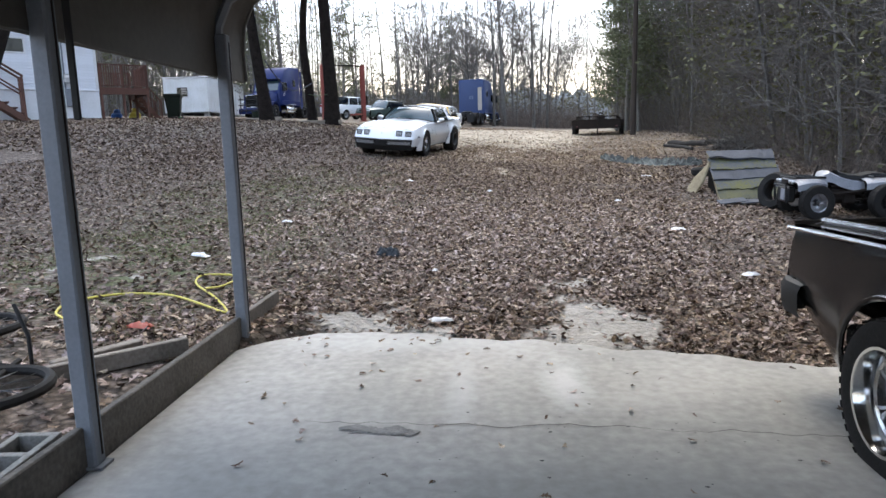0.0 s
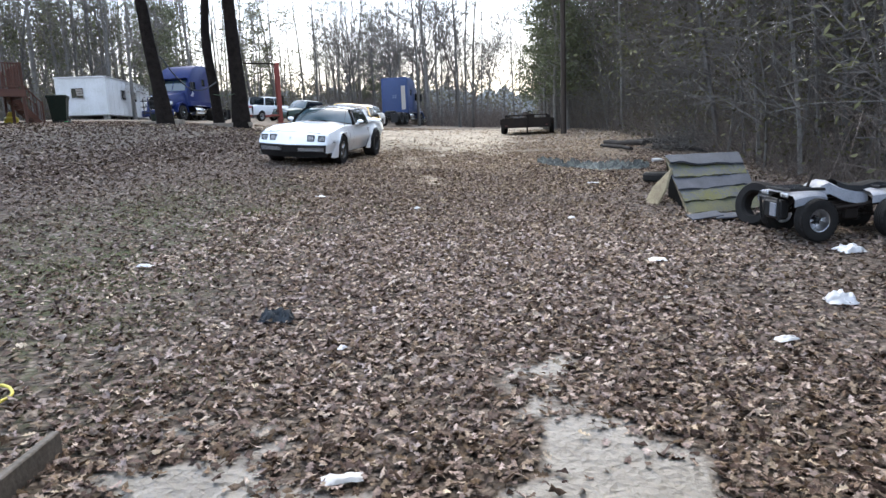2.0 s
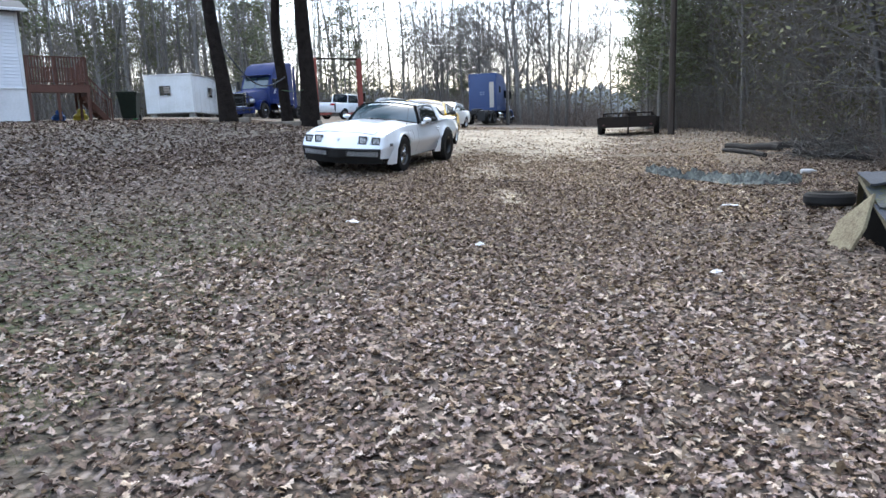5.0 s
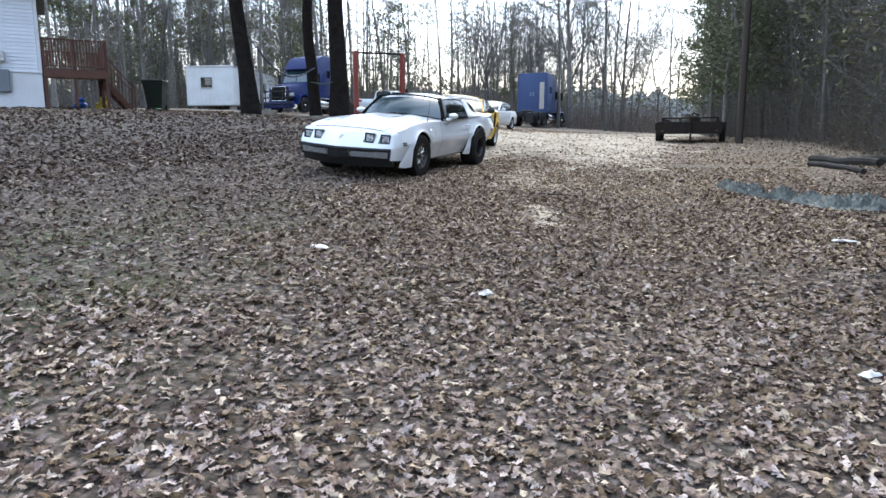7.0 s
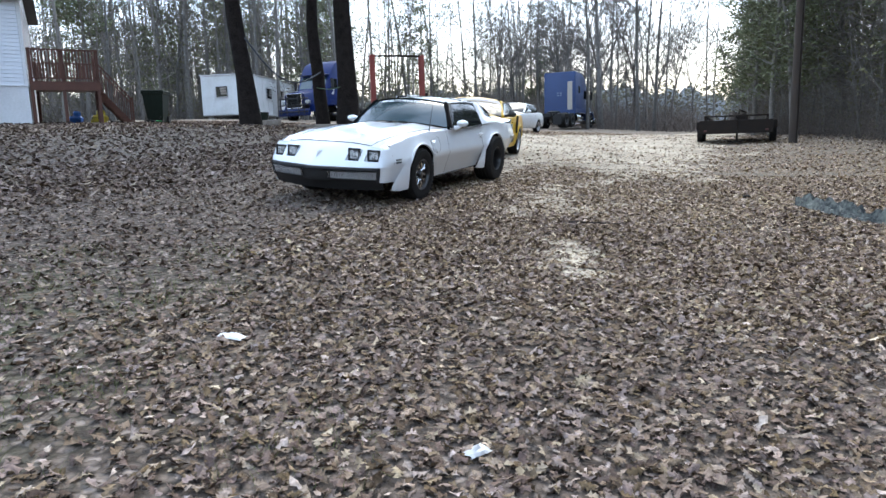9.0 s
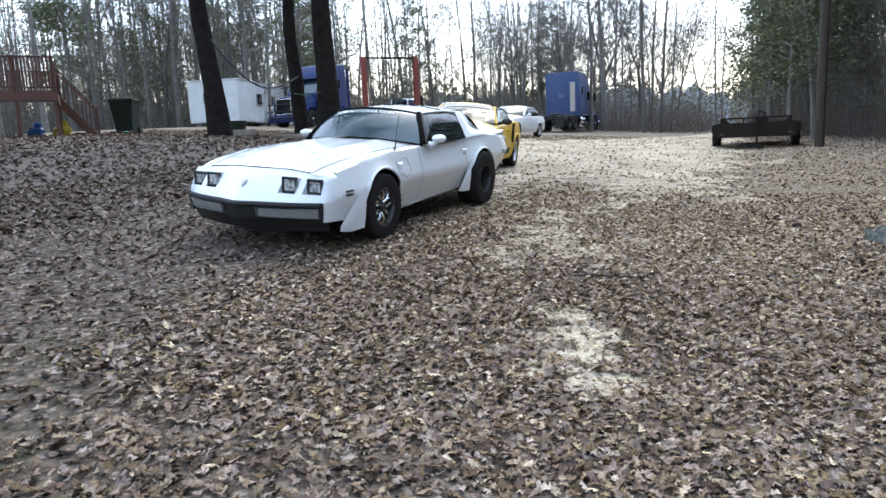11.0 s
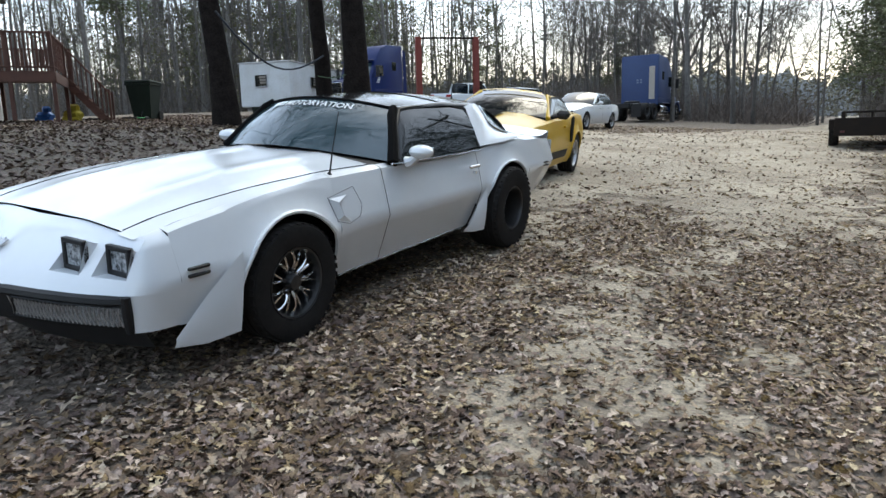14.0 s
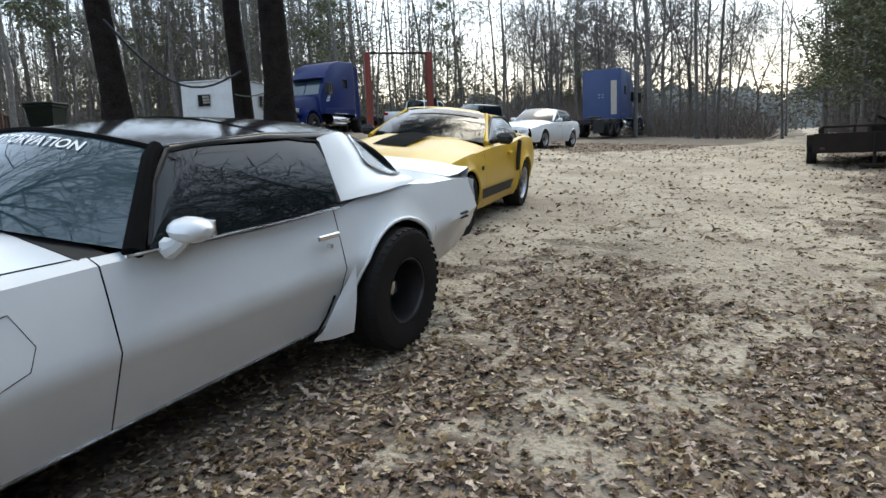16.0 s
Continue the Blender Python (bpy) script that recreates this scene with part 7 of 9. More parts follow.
    for x, y, s in ((-17.5, 82, 0.5), (-20.5, 86, 0.55), (-14.2, 88, 0.45), (-24, 90, 0.6)):
        put(10, x, y, s)
    # right wood
    for _ in range(120):
        y = rnd.uniform(6, 90)
        edge = float(np.interp(y, [6, 12, 20, 28, 34, 40, 46, 60, 96], [8.0, 7.0, 6.6, 5.8, 5.0, 3.8, 1.2, 0.2, -0.6]))
        x = edge + rnd.uniform(0.2, 1) ** 1.6 * 24
        put(rnd.choice(list(tall) * 3 + list(thin) * 3 + ([10] if y > 50 else [])), x, y, rnd.uniform(0.75, 1.15))
    for x, y, k, s in ((1.6, 43.5, 10, 0.75), (2.3, 41.0, 11, 0.7), (1.0, 47.5, 10, 0.7), (5.2, 39.5, 10, 0.8), (4.4, 43, 11, 0.85), (2.6, 48, 10, 0.8), (6.4, 46, 11, 1.0), (1.2, 54, 11, 0.85), (2.0, 60, 10, 0.95), (0.6, 66, 10, 0.8), (4.2, 56, 10, 1.0)):
        put(k, x, y, s)
    for _ in range(80):
        y = rnd.uniform(7, 46)
        edge = float(np.interp(y, [6, 12, 20, 28, 34, 40, 46], [6.6, 5.9, 5.6, 5.2, 4.6, 3.6, 2.8]))
        put(rnd.choice(list(thin)), edge + rnd.uniform(0, 2.6), y, rnd.uniform(0.7, 1.2))
    for _ in range(26):      # high crowns over the wood's near edge
        y = rnd.uniform(8, 34)
        put(rnd.choice(list(tall) + list(broad)), float(np.interp(y, [6, 34], [8.2, 6.4])) + rnd.uniform(0, 3.5), y, rnd.uniform(0.9, 1.2))
    # behind the carport and the house
    for _ in range(18):
        x, y = rnd.uniform(-40, 40), rnd.uniform(-45, -14)
        put(rnd.choice(list(tall) + [12]), x, y)
    for _ in range(10):
        put(rnd.choice(list(tall)), rnd.uniform(-55, -34), rnd.uniform(-10, 24))


woods()


def fast_mesh(name, verts, faces, mat):
    """Mesh from arrays: verts (n, 3), faces (m, 3 or 4)."""
    me = bpy.data.meshes.new(name)
    k = faces.shape[1]
    me.vertices.add(len(verts))
    me.vertices.foreach_set("co", verts.astype(np.float32).ravel())
    me.loops.add(faces.size)
    me.loops.foreach_set("vertex_index", faces.astype(np.int32).ravel())
    me.polygons.add(len(faces))
    me.polygons.foreach_set("loop_start", np.arange(0, faces.size, k, dtype=np.int32))
    me.update(calc_edges=True)
    me.materials.append(mat)
    return me


def sticks(points, ways, lengths, radii, rng, bend=0.3, steps=(0.0, 0.35, 0.7, 1.0)):
    """Many bent three-sided twigs as arrays."""
    n = len(points)
    ways = ways / np.linalg.norm(ways, axis=1, keepdims=True)
    a = np.cross(ways, rng.normal(size=(n, 3)))
    a /= np.linalg.norm(a, axis=1, keepdims=True)
    b = np.cross(ways, a)
    rows = []
    for k, f in enumerate(steps):
        c = points + ways * (lengths * f)[:, None] + a * (lengths * bend * f * f * rng.normal(0, 1, n))[:, None] * 0.6
        r = radii * (1 - 0.75 * f)
        for q in range(3):
            an = 2 * math.pi * q / 3
            rows.append(c + (a * math.cos(an) + b * math.sin(an)) * r[:, None])
    v = np.stack(rows, 1).reshape(-1, 3)
    f = []
    for k in range(len(steps) - 1):
        for q in range(3):
            f.append([k * 3 + q, k * 3 + (q + 1) % 3, (k + 1) * 3 + (q + 1) % 3, (k + 1) * 3 + q])
    faces = (np.array(f)[None] + (np.arange(n) * 3 * len(steps))[:, None, None]).reshape(-1, 4)
    return v, faces


WOOD_Y, WOOD_X = [5, 12, 20, 28, 34, 40, 46, 62], [6.4, 5.8, 5.4, 5.1, 4.5, 3.4, 1.6, 0.4]


def undergrowth():
    rng = np.random.default_rng(5)
    n = 15000
    y = rng.uniform(5, 62, n)
    x = np.interp(y, WOOD_Y, WOOD_X) + rng.exponential(2.6, n)
    low = rng.random(n) < 0.5
    z = heights(x, y) + np.where(low, 0, rng.uniform(0.1, 1, n) ** 1.3 * 8.5)
    ways = rng.normal(size=(n, 3)) * [0.75, 0.75, 0.4] + np.where(low, 1.0, 0.25)[:, None] * [0, 0, 1]
    v, f = sticks(np.stack([x, y, z], 1), ways, rng.uniform(0.6, 2.4, n), rng.uniform(0.003, 0.009, n), rng, 0.5, steps=(0.0, 0.5, 1.0))
    ob = new("undergrowth", fast_mesh("undergrowth", v, f, BRUSH))
    tagged(ob, "tangled dead brush and vines along the wood", "brush", kind="stuff")
    # crowded slender stems standing deep into the wood
    n = 420
    y = rng.uniform(-4, 78, n)
    x = np.interp(y, WOOD_Y, WOOD_X) + 0.5 + rng.uniform(0, 1, n) ** 1.5 * 26
    ways = rng.normal(size=(n, 3)) * [0.13, 0.13, 0] + [0, 0, 1]
    h = rng.uniform(4, 15, n)
    v, f = sticks(np.stack([x, y, heights(x, y) - 0.2], 1), ways, h, h * rng.uniform(0.003, 0.007, n), rng, 0.09, steps=(0.0, 0.25, 0.5, 0.75, 1.0))
    ob = new("thin_stems", fast_mesh("thin_stems", v, f, BARK_PALE))
    tagged(ob, "crowded slender grey stems inside the wood", "trees", kind="stuff")
    # arching pale branches that lean out of the edge
    n = 1500
    y = rng.uniform(8, 60, n)
    x = np.interp(y, WOOD_Y, WOOD_X) + rng.exponential(2.0, n)
    z = heights(x, y) + rng.uniform(0.8, 8, n)
    ways = rng.normal(size=(n, 3)) * [0.7, 0.6, 0.3] + [-0.25, 0, 0.35]
    v, f = sticks(np.stack([x, y, z], 1), ways, rng.uniform(1.2, 3.4, n), rng.uniform(0.008, 0.018, n), rng, 0.5, steps=(0.0, 0.25, 0.5, 0.75, 1.0))
    ob = new("thin_stems", fast_mesh("thin_stems", v, f, BARK_PALE))
    tagged(ob, "pale arching branches leaning out of the wood", "branches", kind="stuff")
    # thicker growth deeper in the wood
    n = 7000
    y = rng.uniform(-6, 75, n)
    x = np.interp(y, WOOD_Y, WOOD_X) + 2.2 + rng.uniform(0, 1, n) ** 1.3 * 16
    z = heights(x, y) + rng.uniform(0, 1, n) ** 1.5 * 9.5 - 0.3
    ways = rng.normal(size=(n, 3)) * [0.6, 0.6, 0.45] + [0, 0, 0.75]
    v, f = sticks(np.stack([x, y, z], 1), ways, rng.uniform(1.2, 3.4, n), rng.uniform(0.007, 0.02, n), rng, 0.4, steps=(0.0, 0.5, 1.0))
    ob = new("undergrowth", fast_mesh("undergrowth", v, f, DEEP))
    tagged(ob, "deep brown tangle of branches inside the wood", "brush", kind="stuff")
    # slender trunks of the wood behind house and trailers
    n = 240
    x, y = rng.uniform(-80, -15, n), rng.uniform(48, 104, n)
    keep = ~((x > -36) & (y < 66)) & (x < -4 - 0.51 * (y - 17))
    x, y = x[keep], y[keep]
    n = len(x)
    h = rng.uniform(13, 22, n)
    v, f = sticks(np.stack([x, y, heights(x, y) - 0.2], 1), rng.normal(size=(n, 3)) * [0.04, 0.04, 0] + [0, 0, 1], h, h * rng.uniform(0.004, 0.0085, n), rng, 0.03, steps=(0.0, 0.25, 0.5, 0.75, 1.0))
    ob = new("thin_stems", fast_mesh("thin_stems", v, f, BARK_GREY))
    tagged(ob, "crowded slender trunks of the far wood", "trees", kind="stuff")
    # loose twigs added high up, to block sky light over the near edge
    n = 9000
    y = rng.uniform(2, 60, n)
    x = np.interp(y, WOOD_Y, WOOD_X) + 0.8 + rng.uniform(0, 1, n) * 13
    z = heights(x, y) + rng.uniform(4.5, 15, n)
    v, f = sticks(np.stack([x, y, z], 1), rng.normal(size=(n, 3)) * [0.8, 0.8, 0.4] + [0, 0, 0.3], rng.uniform(1.2, 3.6, n), rng.uniform(0.012, 0.03, n), rng, 0.4, steps=(0.0, 0.5, 1.0))
    tagged(new("wood_crowns", fast_mesh("wood_crowns", v, f, DEEP)), "twigs added above the wood edge to block sky light", "branches", kind="stuff")
    # fine crowns of the wood behind house and trailers
    n = 5000
    x, y = rng.uniform(-80, -18, n), rng.uniform(50, 100, n)
    keep = ~((x > -36) & (y < 66)) & (x < -6 - 0.51 * (y - 17))
    x, y = x[keep], y[keep]
    n = len(x)
    z = heights(x, y) + 3 + rng.uniform(0, 1, n) * 14
    v, f = sticks(np.stack([x, y, z], 1), rng.normal(size=(n, 3)) * [0.6, 0.6, 0.4] + [0, 0, 0.6], rng.uniform(1.2, 3.6, n), rng.uniform(0.01, 0.022, n), rng, 0.4, steps=(0.0, 0.5, 1.0))
    tagged(new("wood_crowns", fast_mesh("wood_crowns", v, f, BARK_GREY)), "bare twiggy crowns of the far wood", "branches", kind="stuff")
    # left wood floor
    n = 10000
    x, y = rng.uniform(-82, -14, n), rng.uniform(42, 104, n)
    keep = ~((x > -36) & (y < 64)) & (x < np.interp(y, [42, 70, 100], [-36, -18, -18]))
    x, y = x[keep], y[keep]
    n = len(x)
    ways = rng.normal(size=(n, 3)) * [0.6, 0.6, 0.3] + [0, 0, 1]
    v, f = sticks(np.stack([x, y, heights(x, y)], 1), ways, rng.uniform(1.0, 5.5, n), rng.uniform(0.01, 0.03, n), rng, steps=(0.0, 0.5, 1.0))
    ob = new("undergrowth", fast_mesh("undergrowth", v, f, DEEP))
    tagged(ob, "brown winter undergrowth beneath the far trees", "brush", kind="stuff")
    # brush round the trunks beyond the far truck
    n = 4200
    x, y = rng.uniform(-22, -2.5, n), rng.uniform(60, 84, n)
    y = y + np.maximum(0, -x - 9) * 0.35
    ways = rng.normal(size=(n, 3)) * [0.6, 0.6, 0.3] + [0, 0, 1]
    v, f = sticks(np.stack([x, y, heights(x, y) - 0.1], 1), ways, rng.uniform(0.6, 3.0, n) ** 1.2, rng.uniform(0.01, 0.028, n), rng, 0.35, steps=(0.0, 0.5, 1.0))
    ob = new("undergrowth", fast_mesh("undergrowth", v, f, BRUSH))
    tagged(ob, "grey-brown brush round bare trunks", "brush", kind="stuff")
    # leafy patches in the left wood
    n, c = 40000, 280
    cx, cy, cz = rng.uniform(-78, -24, c), rng.uniform(50, 92, c), rng.uniform(0.4, 12.0, c)
    cy = np.where(cx > -34, np.maximum(cy, 64), cy)
    q = rng.integers(0, c, n)
    p = np.stack([cx[q], cy[q], heights(cx, cy)[q] + cz[q]], 1) + rng.normal(size=(n, 3)) * [1.5, 1.5, 0.9]
    v, f = leaf_cards(p, rng, 0.09, 0.17)
    ob = new("shrub_leaves", fast_mesh("shrub_leaves", v, f, OLIVE))
    tagged(ob, "yellow-green leaves left on the understory", "foliage", kind="stuff")
    # evergreen sprays in the right edge
    n, c = 26000, 190
    q = rng.integers(0, c, n)
    cy = rng.uniform(8, 60, c)
    cx = np.interp(cy, WOOD_Y, WOOD_X) + 0.5 + rng.exponential(2.2, c)
    cz = rng.uniform(0, 1, c) ** 1.6 * 7.5 + 0.3
    p = np.stack([cx[q], cy[q], heights(cx, cy)[q] + cz[q]], 1) + rng.normal(size=(n, 3)) * [0.7, 0.7, 0.45]
    v, f = leaf_cards(p, rng, 0.045, 0.08)
    ob = new("shrub_leaves", fast_mesh("shrub_leaves", v, f, OLIVE))
    tagged(ob, "olive evergreen leaves among the brush", "foliage", kind="stuff")


def leaf_cards(p, rng, lo, hi):
    n = len(p)
    a = rng.normal(size=(n, 3)) * [1, 1, 0.6]
    a /= np.linalg.norm(a, axis=1, keepdims=True)
    b = np.cross(a, rng.normal(size=(n, 3)))
    b /= np.linalg.norm(b, axis=1, keepdims=True)
    s = rng.uniform(lo, hi, n)[:, None]
    v = np.stack([p - a * s, p - b * s * 0.4, p + a * s, p + b * s * 0.4], 1).reshape(-1, 3)
    return v, np.arange(n * 4).reshape(-1, 4)


undergrowth()


def far_woods():
    """A deep belt of simple trees all round, past the near woods."""
    rng = np.random.default_rng(9)
    n = 2000
    ang = rng.uniform(0, 2 * math.pi, n)
    r = rng.uniform(98, 165, n)
    x, y = r * np.sin(ang), 20 + r * np.cos(ang)
    deg = np.degrees(np.arctan2(x, y - 10))
    low = np.interp(deg, [-34, -28, -3, 3], [1, 0.36, 0.36, 1])
    h = rng.uniform(11, 19, n) * low
    keep = low > 0.6
    x, y, h, low = x[keep], y[keep], h[keep], low[keep]
    n = len(x)
    base = np.stack([x, y, heights(x, y) - 0.3], 1)
    v1, f1 = sticks(base, rng.normal(size=(n, 3)) * 0.07 + [0, 0, 1], h, rng.uniform(0.08, 0.17, n) * (0.4 + 0.6 * low), rng, 0.03, (0.0, 0.5, 1.0))
    k = 15
    q = np.repeat(np.arange(n), k)
    f = rng.uniform(0.05, 1.0, n * k)
    p = base[q] + np.stack([np.zeros(n * k), np.zeros(n * k), h[q] * f], 1)
    w = rng.normal(size=(n * k, 3)) * [1, 1, 0.4] + [0, 0, 0.5]
    v2, f2 = sticks(p, w, rng.uniform(1.0, 3.6, n * k), np.full(n * k, 0.06), rng, steps=(0.0, 1.0))
    ob = new("far_woods", fast_mesh("far_woods", np.concatenate([v1, v2]), np.concatenate([f1, f2 + len(v1)]), FAR_WOOD))
    tagged(ob, "distant grey winter woodland", "woodland", kind="stuff")
    # leafy lower storey before a wooded ridge that closes the distance
    n = 52000
    deg = rng.uniform(-75, 60, n)
    a = np.radians(deg)
    r = rng.uniform(105, 163, n)
    x, y = r * np.sin(a), 10 + r * np.cos(a)
    top = (5.5 + (r - 105) * 0.075) * (1 + 0.12 * np.sin(deg * 2.1) + 0.1 * np.sin(deg * 5.3 + 1) + 0.07 * np.sin(deg * 13))
    z = heights(x, y) + top * rng.random(n) ** 0.8
    v, f = leaf_cards(np.stack([x, y, z], 1), rng, 0.2, 0.45)
    ob = new("far_thicket", fast_mesh("far_thicket", v, f, FAR_LEAF))
    tagged(ob, "hazy olive-grey thicket closing the distance", "woodland", kind="stuff")
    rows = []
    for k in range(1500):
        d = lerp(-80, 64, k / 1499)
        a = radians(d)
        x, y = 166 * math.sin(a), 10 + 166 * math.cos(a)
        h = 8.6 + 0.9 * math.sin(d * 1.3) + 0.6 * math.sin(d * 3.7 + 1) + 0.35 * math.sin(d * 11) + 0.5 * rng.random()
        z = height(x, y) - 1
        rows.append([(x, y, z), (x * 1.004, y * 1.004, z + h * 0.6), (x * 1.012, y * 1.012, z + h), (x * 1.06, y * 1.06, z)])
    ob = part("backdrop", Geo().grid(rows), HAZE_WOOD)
    tagged(ob, "wooded ridge in the distance, haze painted into its grey", "backdrop", kind="structure")


far_woods()

# ---- loose things ----
BAG_WHITE = material("white_plastic", (0.54, 0.53, 0.51), 0.5, second=(0.55, 0.55, 0.55), scale=10, fine=60)
TARP = material("grey_green_tarpaulin", (0.165, 0.172, 0.15), 0.7, second=(0.045, 0.048, 0.047), scale=5, fine=22, bump=0.5, amount=1.3, spec=0.2)
RAG = material("dark_blue_cloth", (0.013, 0.018, 0.023), 0.95, second=(0.03, 0.036, 0.042), scale=9, fine=60, bump=0.5)
BARREL_BLUE = material("blue_barrel_plastic", (0.07, 0.22, 0.42), 0.45, second=(0.05, 0.17, 0.34), scale=4, fine=40)
MOSSY = material("mossy_shingle", (0.075, 0.075, 0.03), 0.95, second=(0.045, 0.048, 0.044), scale=4, fine=35, bump=0.5, amount=1.0)
ROTTEN = material("rotten_mossy_board", (0.24, 0.21, 0.13), 0.95, second=(0.13, 0.10, 0.06), scale=5, fine=40, bump=0.7, amount=0.9)
QUAD_WHITE = material("scuffed_white_plastic", (0.3, 0.31, 0.34), 0.5, second=(0.14, 0.145, 0.16), scale=6, fine=50)
HOSE_YELLOW = material("yellow_hose", (0.55, 0.48, 0.08), 0.5, second=(0.42, 0.36, 0.06), scale=9, fine=50)
ORANGE = material("orange_plastic", (0.3, 0.045, 0.02), 0.5)
GREEN_FRAME = material("green_bike_paint", (0.06, 0.42, 0.12), 0.4, second=(0.04, 0.3, 0.1))
YELLOW_TOY = material("yellow_toy_plastic", (0.62, 0.5, 0.05), 0.45)
BLUE_TOY = material("blue_toy_plastic", (0.03, 0.14, 0.5), 0.45)


def crumple(w, d, h, seed, n=14, spiky=1.0):
    """A crumpled sheet lying on the ground, thick at its rim."""
    rows = []
    for i in range(n + 1):
        r = []
        for j in range(n + 1):
            u, v = i / n * 2 - 1, j / n * 2 - 1
            q = noise.noise(Vector((u * 2.1 + seed, v * 2.1, seed * 0.7)))
            q2 = noise.noise(Vector((u * 5 + seed, v * 5, 3.1)))
            edge = max(abs(u), abs(v))
            z = h * max(0.0, (0.55 + 0.8 * q + 0.4 * spiky * q2)) * (1 - edge ** 3)
            r.append((u * w / 2 * (1 + 0.25 * q2), v * d / 2 * (1 + 0.3 * q), z + 0.012 * (1 - edge) - 0.004))
        rows.append(r)
    return Geo().grid(rows, flip=True)


def lay(name, label, cat, geo, mat, x, y, turn=0, lift=0.015, group=""):
    ob = part(name, geo, mat, smooth=50)
    ob.matrix_basis = stand(x, y, turn, lift, 0.25)
    return tagged(ob, label, cat, group)


for i, (x, y, w, d, h, t) in enumerate(((-2.45, 5.6, 0.28, 0.1, 0.05, -10), (0.35, 4.55, 0.22, 0.1, 0.03, 20), (2.84, 6.66, 0.2, 0.1, 0.04, 30), (2.34, 8.95, 0.22, 0.14, 0.04, 0), (-2.5, 12.6, 0.2, 0.11, 0.03, 5), (-0.76, 12.03, 0.13, 0.07, 0.04, 60), (-0.18, 6.25, 0.09, 0.06, 0.03, 70), (-2.7, 7.9, 0.2, 0.08, 0.03, 10), (1.55, 11.4, 0.14, 0.08, 0.03, 40), (2.1, 15.4, 0.3, 0.08, 0.03, 10))):
    lay("paper_scrap", "crumpled white scrap of paper on the leaves", "litter", crumple(w * 0.8, d * 0.8, h * 0.6, i * 3.7, 8), BAG_WHITE, x, y, t, 0.03, "white litter")
for i, (x, y, w, h) in enumerate(((3.56, 7.62, 0.22, 0.1), (4.34, 9.4, 0.27, 0.07))):
    lay("plastic_bag", "crumpled white plastic bag among the leaves", "bag", crumple(w, w * 0.75, h, 11 + i * 5, 12), BAG_WHITE, x, y, 20 * i, 0.02, "plastic bags")
lay("rag", "crumpled dark blue cloth dropped on the leaves", "cloth", crumple(0.26, 0.18, 0.09, 4.2, 14, 1.4), RAG, -0.86, 6.75, 15, 0.02)


def tarp():
    rows = []
    n = 70
    for i in range(n + 1):
        f = i / n
        x, y = lerp(0.95, 3.5, f), float(np.interp(f, [0, 0.3, 0.6, 1], [19.9, 18.65, 17.95, 17.9]))
        w = float(np.interp(f, [0, 0.12, 0.3, 0.45, 0.6, 0.8, 1], [0.05, 0.14, 0.07, 0.16, 0.3, 0.34, 0.08]))
        r = []
        for j in range(13):
            v = j / 12 * 2 - 1
            px, py = x + v * w * 0.35, y + v * w
            z = height(px, py) + 0.015 + (0.26 * max(0, noise.noise(Vector((f * 19, v * 5, 1.3))) + 0.1) + 0.12 * abs(noise.noise(Vector((f * 44, v * 8, 7))))) * (1 - abs(v) ** 4)
            r.append((px, py, z))
        rows.append(r)
    tagged(part("tarpaulin", Geo().grid(rows), TARP, smooth=15), "crumpled grey-green tarpaulin strip strung over the leaves", "tarpaulin")


tarp()


LOG_BARK = material("dark_rotting_bark", (0.04, 0.034, 0.029), 0.95, second=(0.015, 0.013, 0.011), scale=5, fine=30, bump=0.8, amount=0.9)


def brush_pile():
    rng = np.random.default_rng(12)
    n = 420
    a, r = rng.uniform(0, 2 * math.pi, n), rng.uniform(0, 1, n) ** 0.6 * 0.8
    x, y = 5.3 + r * np.cos(a) * 1.3, 22.6 + r * np.sin(a)
    z = heights(x, y) + rng.uniform(0, 0.7, n) * (1 - r)
    v, f = sticks(np.stack([x, y, z], 1), rng.normal(size=(n, 3)) * [1, 1, 0.35] + [0, 0, 0.25], rng.uniform(0.4, 1.2, n), rng.uniform(0.006, 0.016, n), rng, 0.4)
    tagged(new("brush_pile", fast_mesh("brush_pile", v, f, BARK_PALE)), "heap of pale dead branches at the wood edge", "brush pile", kind="stuff")


brush_pile()


def logs():
    rnd = random.Random(2)
    for x0, y0, x1, y1, r, lab in ((3.1, 26.2, 4.3, 24.5, 0.1, "fallen grey log at the wood edge"), (4.2, 25.6, 6.2, 24.6, 0.10, "fallen grey log at the wood edge"), (2.9, 24.6, 3.7, 22.9, 0.06, "dead branch lying on leaves"), (4.4, 23.4, 5.6, 21.5, 0.08, "dead branch lying on leaves"), (5.2, 28.0, 7.2, 26.4, 0.1, "fallen grey log at the wood edge")):
        g = Geo()
        pts = []
        for k in range(7):
            x, y = lerp(x0, x1, k / 6), lerp(y0, y1, k / 6)
            pts.append((x + rnd.gauss(0, 0.03), y + rnd.gauss(0, 0.03), height(x, y) + r * 0.8 + rnd.uniform(0, 0.03)))
        g.tube(pts, [r * rnd.uniform(0.85, 1.1) for _ in pts], 9)
        tagged(part("log", g, LOG_BARK), lab, "log", "fallen logs")
    g = Geo()
    x0, y0 = -1.55, 17.15
    g.tube([(x0 + 0.09 * k, y0 + 0.035 * k + 0.02 * math.sin(k), height(x0 + 0.09 * k, y0 + 0.035 * k) + 0.03) for k in range(8)], [0.008, 0.008, 0.007, 0.007, 0.006, 0.006, 0.005, 0.003], 5)
    tagged(part("stick", g, LOG_BARK), "thin dead stick on the sandy drive", "stick")


logs()


